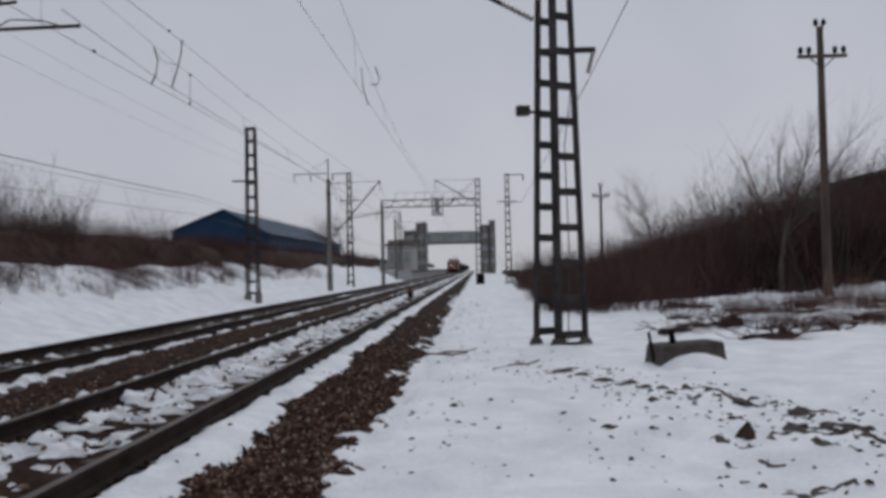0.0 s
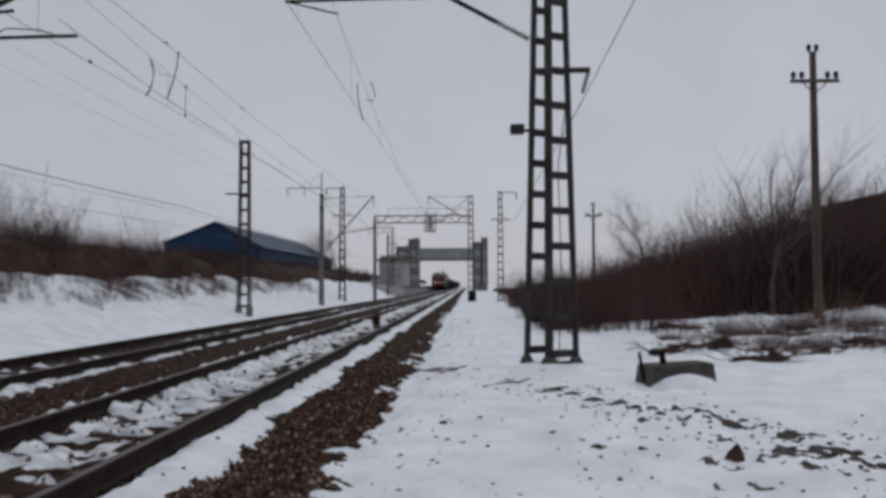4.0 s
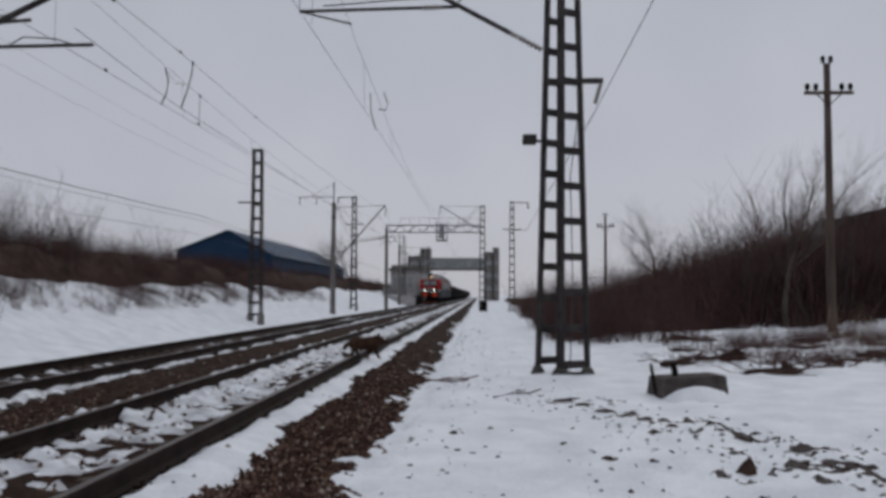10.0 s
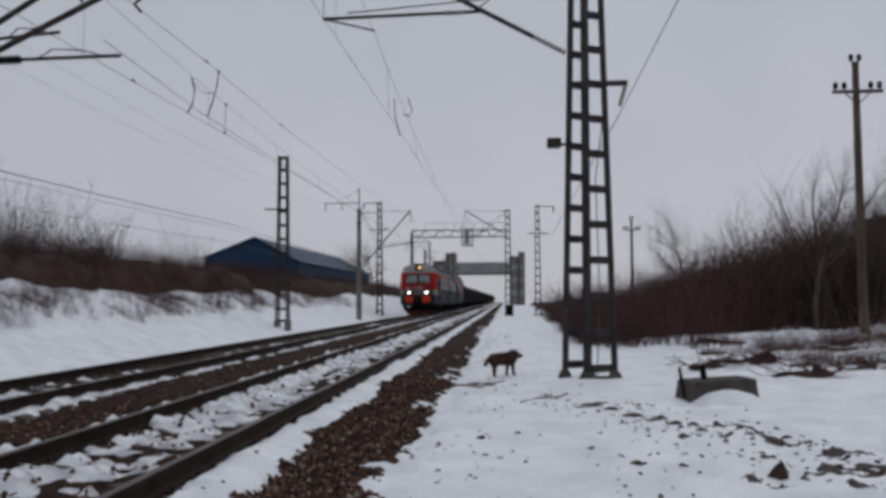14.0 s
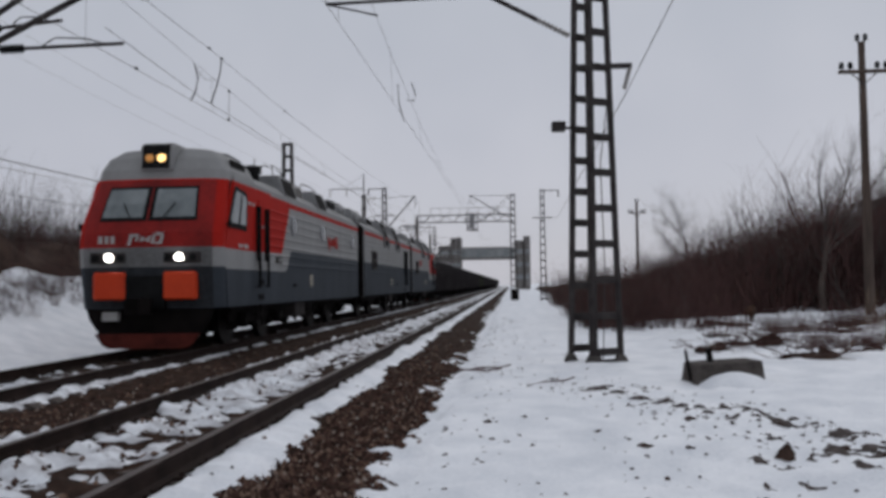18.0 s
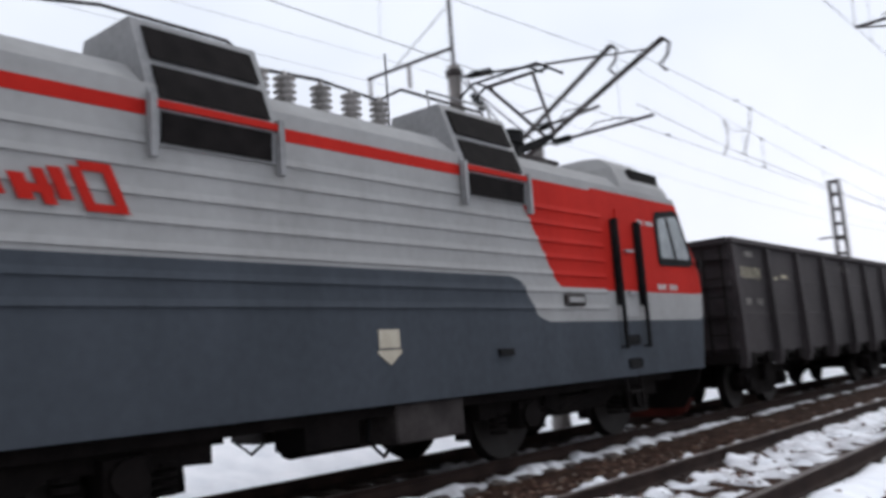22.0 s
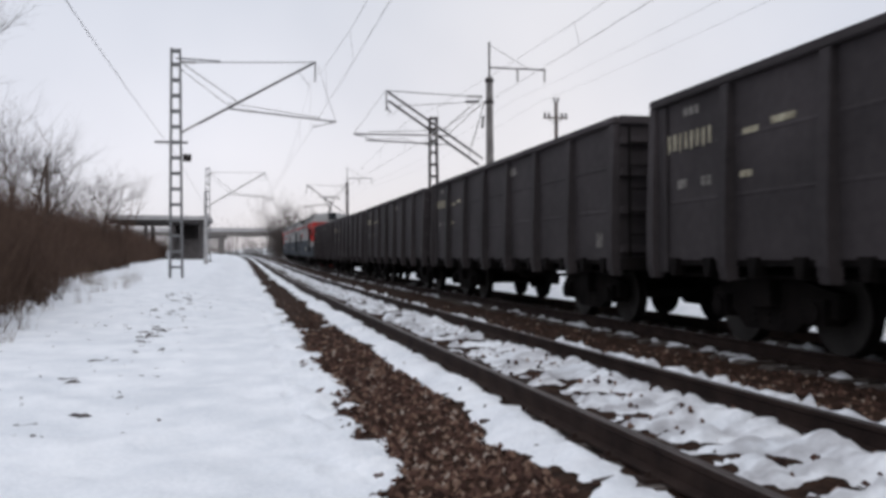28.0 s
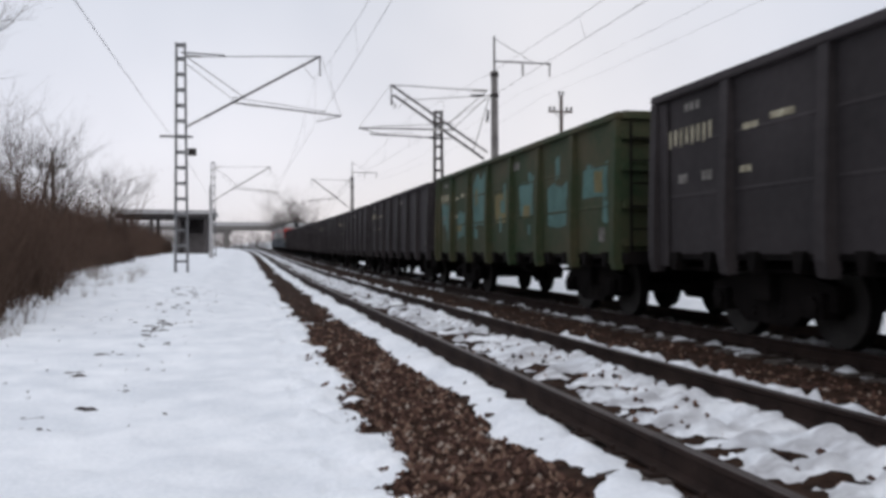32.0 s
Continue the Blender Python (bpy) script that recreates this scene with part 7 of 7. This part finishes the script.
for k, (x, y, long, deep, high, upright) in enumerate([(4.15, 18.2, 0.42, 0.25, 0.34, 3), (4.95, 18.9, 0.62, 0.28, 0.26, 5), (5.3, 18.3, 0.30, 0.22, 0.55, 4), (5.2, 15.6, 0.62, 0.20, 0.22, 2), (5.6, 15.9, 0.25, 0.2, 0.36, 2), (6.9, 20.8, 0.5, 0.2, 0.14, 3), (7.7, 20.1, 0.6, 0.22, 0.22, 5), (8.4, 22.0, 0.45, 0.25, 0.40, 6), (6.7, 16.6, 0.32, 0.18, 0.20, 6), (7.3, 17.2, 0.35, 0.2, 0.18, 8), (8.1, 17.9, 0.5, 0.25, 0.22, 9), (6.2, 26.0, 0.8, 0.3, 0.35, 4), (5.0, 21.0, 0.55, 0.25, 0.25, 4)]):
    brush_heap(x, y, long, deep, high, 30 + k, upright)
spots = []
for i in range(110):
    y = -19 - rng.random() ** 1.4 * 32
    x = np.interp(-y, [17, 24, 36, 70], [5.4, 5.9, 7.2, 9.4]) + rng.random() * 5
    spots.append((x, y, land(x, y) - 0.1, rng.uniform(0.7, 1.15)))
for i in range(14):
    x, y = 8.6 + rng.gauss(0, 0.7), -62 + rng.gauss(0, 0.7)
    spots.append((x, y, 0.6, rng.uniform(1.0, 1.45)))
thicket("rear_saplings", "tall grey-brown leafless saplings over the rear bushes", spots, TWIG_BROWN, TALL, 14)
spots = []
for i in range(70):
    y = rng.uniform(-40, -12)
    x = rng.uniform(3.4, 6.5)
    spots.append((x, y, land(x, y) - 0.02, rng.uniform(0.3, 0.7)))
thicket("rear_weeds", "dry grass tufts at the edge of the snowy path", spots, TWIG_TAN, DRY, 11)

spots = []
for i in range(260):
    x = rng.uniform(-70, 90)
    y = -262 - rng.random() * 40
    spots.append((x, y, 2.5, rng.uniform(1.6, 2.8)))
for cx, cy, z, k, n in ((-10.5, -205, 2.0, 2.5, 46), (-12, -214, 2.0, 2.1, 20)):
    for i in range(n):
        x, y = cx + rng.gauss(0, 1.6), cy + rng.gauss(0, 1.6)
        spots.append((x, y, z, k * rng.uniform(0.7, 1.15)))
thicket("far_woods", "hazy dark line of leafless woods beyond the overpass", spots, TWIG_GREY, TALL, 13, "woods")


def clods(n, seed):
    """Dark clods and trodden dirt on the snow."""
    r = np.random.default_rng(seed)
    V, F = [], []
    for i in range(n):
        if i % 4 == 0:
            y = r.uniform(6, 40)
            x = -0.8 + abs(r.normal()) * 0.8
        elif i % 9 == 1:
            y = -r.uniform(4, 30)
            x = r.uniform(0.3, 3.5)
        else:
            t = r.uniform(0, 1)
            x, y = 0.9 + 3.2 * t + r.normal() * 0.35, 13.5 - 6.5 * t + r.normal() * 0.9
            if r.random() < 0.35:
                x, y = r.uniform(0.9, 4.6), r.uniform(5, 10)
        s = r.uniform(0.008, 0.026) * (1.8 if r.random() < 0.08 else 1)
        z = land(x, y)
        k = len(V)
        for a in range(6):
            t = a * 1.047
            V.append((x + s * 1.7 * math.cos(t) * r.uniform(0.6, 1.3), y + s * 1.7 * math.sin(t) * r.uniform(0.6, 1.3), z - 0.01))
        for a in range(3):
            t = a * 2.094
            V.append((x + s * 0.6 * math.cos(t), y + s * 0.6 * math.sin(t), z + s * r.uniform(0.1, 0.7)))
        for a in range(3):
            b = (a + 1) % 3
            F += [(k + 2 * a, k + 2 * a + 1, k + 6 + a), (k + 2 * a + 1, k + (2 * a + 2) % 6, k + 6 + b), (k + 2 * a + 1, k + 6 + b, k + 6 + a)]
        F.append((k + 6, k + 7, k + 8))
    return from_arrays("earth_clods", V, F, EARTH)


tagged(new("earth_clods", clods(1150, 4)), "dark earth clods scattered over the trodden snow", "earth", kind="stuff")
lump = thing("earth_lump", "pointed dark lump of frozen earth", "earth lump", at=(2.4, 7.9, land(2.4, 7.9)))
quick("lump", EARTH, lump, lambda bm: [lathe(bm, [(0.10, -0.05), (0.07, 0.03), (0.04, 0.075), (0.012, 0.11)], axis=(0.25, 0.1, 1), n=5)])
for x, y, a in ((-0.9, 16.2, 10), (-0.5, 16.0, 25), (-0.75, 15.6, -5), (0.6, 13.6, 40)):
    st = thing("fallen_branch", "thin dark branch lying on the snow", "branch", "fallen branches", at=(x, y, land(x, y) + 0.02), rz=a)
    quick("stick", TWIG, st, lambda bm: polyline(bm, [(-0.5, 0, 0), (-0.1, 0.04, 0.03), (0.25, -0.02, 0.02), (0.55, 0.06, 0.05)], 0.014))
    quick("twig", TWIG, st, lambda bm: polyline(bm, [(0.1, 0, 0.02), (0.3, 0.16, 0.06)], 0.008))


# ---- the dog ----
DOG_SIZE = 0.76


def build_dog():
    d = thing("dog", "shaggy brown stray dog walking over the snow", "dog")
    bm = bmesh.new()
    lathe(bm, [(0.07, -0.44), (0.15, -0.38), (0.18, -0.2), (0.175, 0.0), (0.20, 0.18), (0.19, 0.32), (0.12, 0.42)], axis=(1, 0, 0), at=(0, 0, 0.46), n=12)
    part("body", bm, DOG_FUR, d, smooth=True)
    head = quick("head", DOG_FUR, d, lambda bm: (lathe(bm, [(0.13, 0.28), (0.135, 0.42), (0.115, 0.52), (0.06, 0.58), (0.05, 0.68), (0.025, 0.70)], axis=(1, 0, -0.15), at=(0, 0, 0.62), n=10)), smooth=True)
    for s in (-1, 1):
        quick("ear", DOG_FUR, head, lambda bm: lathe(bm, [(0.035, 0), (0.03, 0.05), (0.005, 0.11)], at=(0.42, s * 0.06, 0.63), n=6))
    quick("tail", DOG_FUR, d, lambda bm: polyline(bm, [(-0.38, 0, 0.50), (-0.5, 0, 0.44), (-0.58, 0, 0.30)], 0.06, 7))
    legs = []
    for x, y in ((0.26, 0.08), (0.26, -0.08), (-0.28, 0.08), (-0.28, -0.08)):
        bm = bmesh.new()
        tube(bm, (0, 0, 0.05), (0.01, 0, -0.2), 0.085, 0.05, 8)
        tube(bm, (0.01, 0, -0.2), (0, 0, -0.38), 0.05, 0.035, 8)
        tube(bm, (-0.01, 0, -0.40), (0.06, 0, -0.40), 0.03, 0.025, 6)
        g = part("leg", bm, DOG_FUR, d, smooth=True)
        g.matrix_parent_inverse = Matrix.Translation((x, y, 0.42))
        legs.append(g)
    for ob in d.children_recursive:
        for v in ob.data.vertices:
            v.co *= DOG_SIZE
    for g in legs:
        g.matrix_parent_inverse = Matrix.Translation(g.matrix_parent_inverse.translation * DOG_SIZE)
    return d, legs


dog, dog_legs = build_dog()
DOG_WAY = [(0, -3.1, 40.0, -0.16), (3, -3.1, 31.5, -0.16), (5.5, -3.0, 25.0, -0.16), (6.5, -3.15, 23.2, -0.16), (7.5, -3.05, 20.6, -0.16), (8.5, -3.1, 19.2, -0.16), (9.5, -2.75, 18.3, -0.1), (10.5, -2.2, 18.9, -0.16), (11, -1.9, 19.0, -0.25), (11.5, -1.62, 19.0, -0.3), (12, -1.35, 19.1, -0.32), (12.5, -1.0, 19.0, -0.3), (13, -0.66, 18.1, -0.3), (13.5, -0.36, 17.8, -0.3), (14, -0.08, 18.1, -0.3), (14.5, 0.18, 18.2, -0.3), (16.5, 2.0, 19.4, -0.25), (16.8, 2.55, 19.5, -0.22), (17.1, 3.25, 19.6, -0.2), (17.4, 4.4, 21.2, -0.1), (17.7, 6.0, 24.5, 0), (18.0, 7.4, 27.5, 0), (18.5, 9.2, 30.5, 0.1), (19.5, 10.5, 33, 0.2), (22, 11, 36, 0.2), (32, 11, 36.5, 0.2)]


# ---- the train ----
for centre, lab in ((NEAR, "near railway track, snow lying between its rails"), (FAR, "second railway track with dark oily ballast and patchy snow")):
    build_track(centre, lab)
front_section = loco_section("locomotive_section", "red and grey electric locomotive section with lit headlamps", True, False)
rear_section = loco_section("locomotive_section", "red and grey electric locomotive section, pantograph raised at its cab end", True, True)
mid_section = loco_section("locomotive_section", "grey cabless electric locomotive section with ribbed sides", False, False)
grey_wagon = gondola("dark grimy steel gondola wagon with faded white stencils", W_BODY, False)
WAGONS = [grey_wagon]
green_wagon = None
for i in range(1, 25):
    if i == GREEN_AT:
        green_wagon = gondola("green steel gondola wagon with faded teal graffiti", W_GREEN, True)
        WAGONS.append(green_wagon)
    else:
        WAGONS.append(copy_thing(grey_wagon, pose(FAR, 60 + i * 14, 0)))
VEHICLES = [(front_section, 8.4, 0), (mid_section, 8.4 + 17.1, 180), (rear_section, 8.4 + 34.2, 180)]
VEHICLES += [(w, 8.4 + 34.2 + 15.75 + 13.92 * i, 0) for i, w in enumerate(WAGONS)]


NOSE_T = [0, 14, 17, 18, 20, 21, 22, 23, 24, 26, 32]
NOSE_Y = [268.2, 72.9, 30.8, 16.85, -10.2, -23.3, -36.62, -50.3, -64.1, -91.7, -175.4]


def nose_at(t):
    """Where the train's nose is at t seconds."""
    return float(np.interp(t, NOSE_T, NOSE_Y))


def motions():
    for ob, back, turn in VEHICLES:
        rows = []
        for k in range(0, 65, 2):
            t = k / 2
            y = nose_at(t) + back
            rows.append((t, pose(0, 0, 0, 0, 0, heading(y)) @ pose(0, 0, 0, grade(y)) @ pose(0, 0, 0, 0, 0, turn)))
            rows[-1][1].translation = (FAR + shift(y), y, rise(y))
        walk(ob, rows)
    rows = []
    for i, (t, x, y, z) in enumerate(DOG_WAY):
        a, b = DOG_WAY[max(i - 1, 0)], DOG_WAY[min(i + 1, len(DOG_WAY) - 1)]
        rows.append((t, pose(x, y, z, 0, 0, math.degrees(math.atan2(b[2] - a[2], b[1] - a[1])))))
    walk(dog, rows)
    for i, leg in enumerate(dog_legs):
        walk(leg, [(k / 8, pose(0, 0, 0, 0, (24 if k < 176 else 0) * math.sin(k * 1.35 + (0 if i in (0, 3) else math.pi)), 0)) for k in range(0, 257)])
    spun = {}
    for ob in list(bpy.data.objects):
        if ob.name.split(".")[0] != "wheelset":
            continue
        r = ob.matrix_parent_inverse.translation.z
        way = -1 if ob.parent in (mid_section, rear_section) else 1
        key = (round(r, 3), way)
        if key not in spun:
            walk(ob, [(i / 30, pose(0, 0, 0, way * math.degrees(SPEED * i / 30 / r), 0, 0)) for i in range(0, 961)])
            spun[key] = ob
        else:
            first = spun[key].animation_data
            ob.rotation_mode = "QUATERNION"
            ob.animation_data_create()
            ob.animation_data.action = first.action
            ob.animation_data.action_slot = first.action_slot


motions()
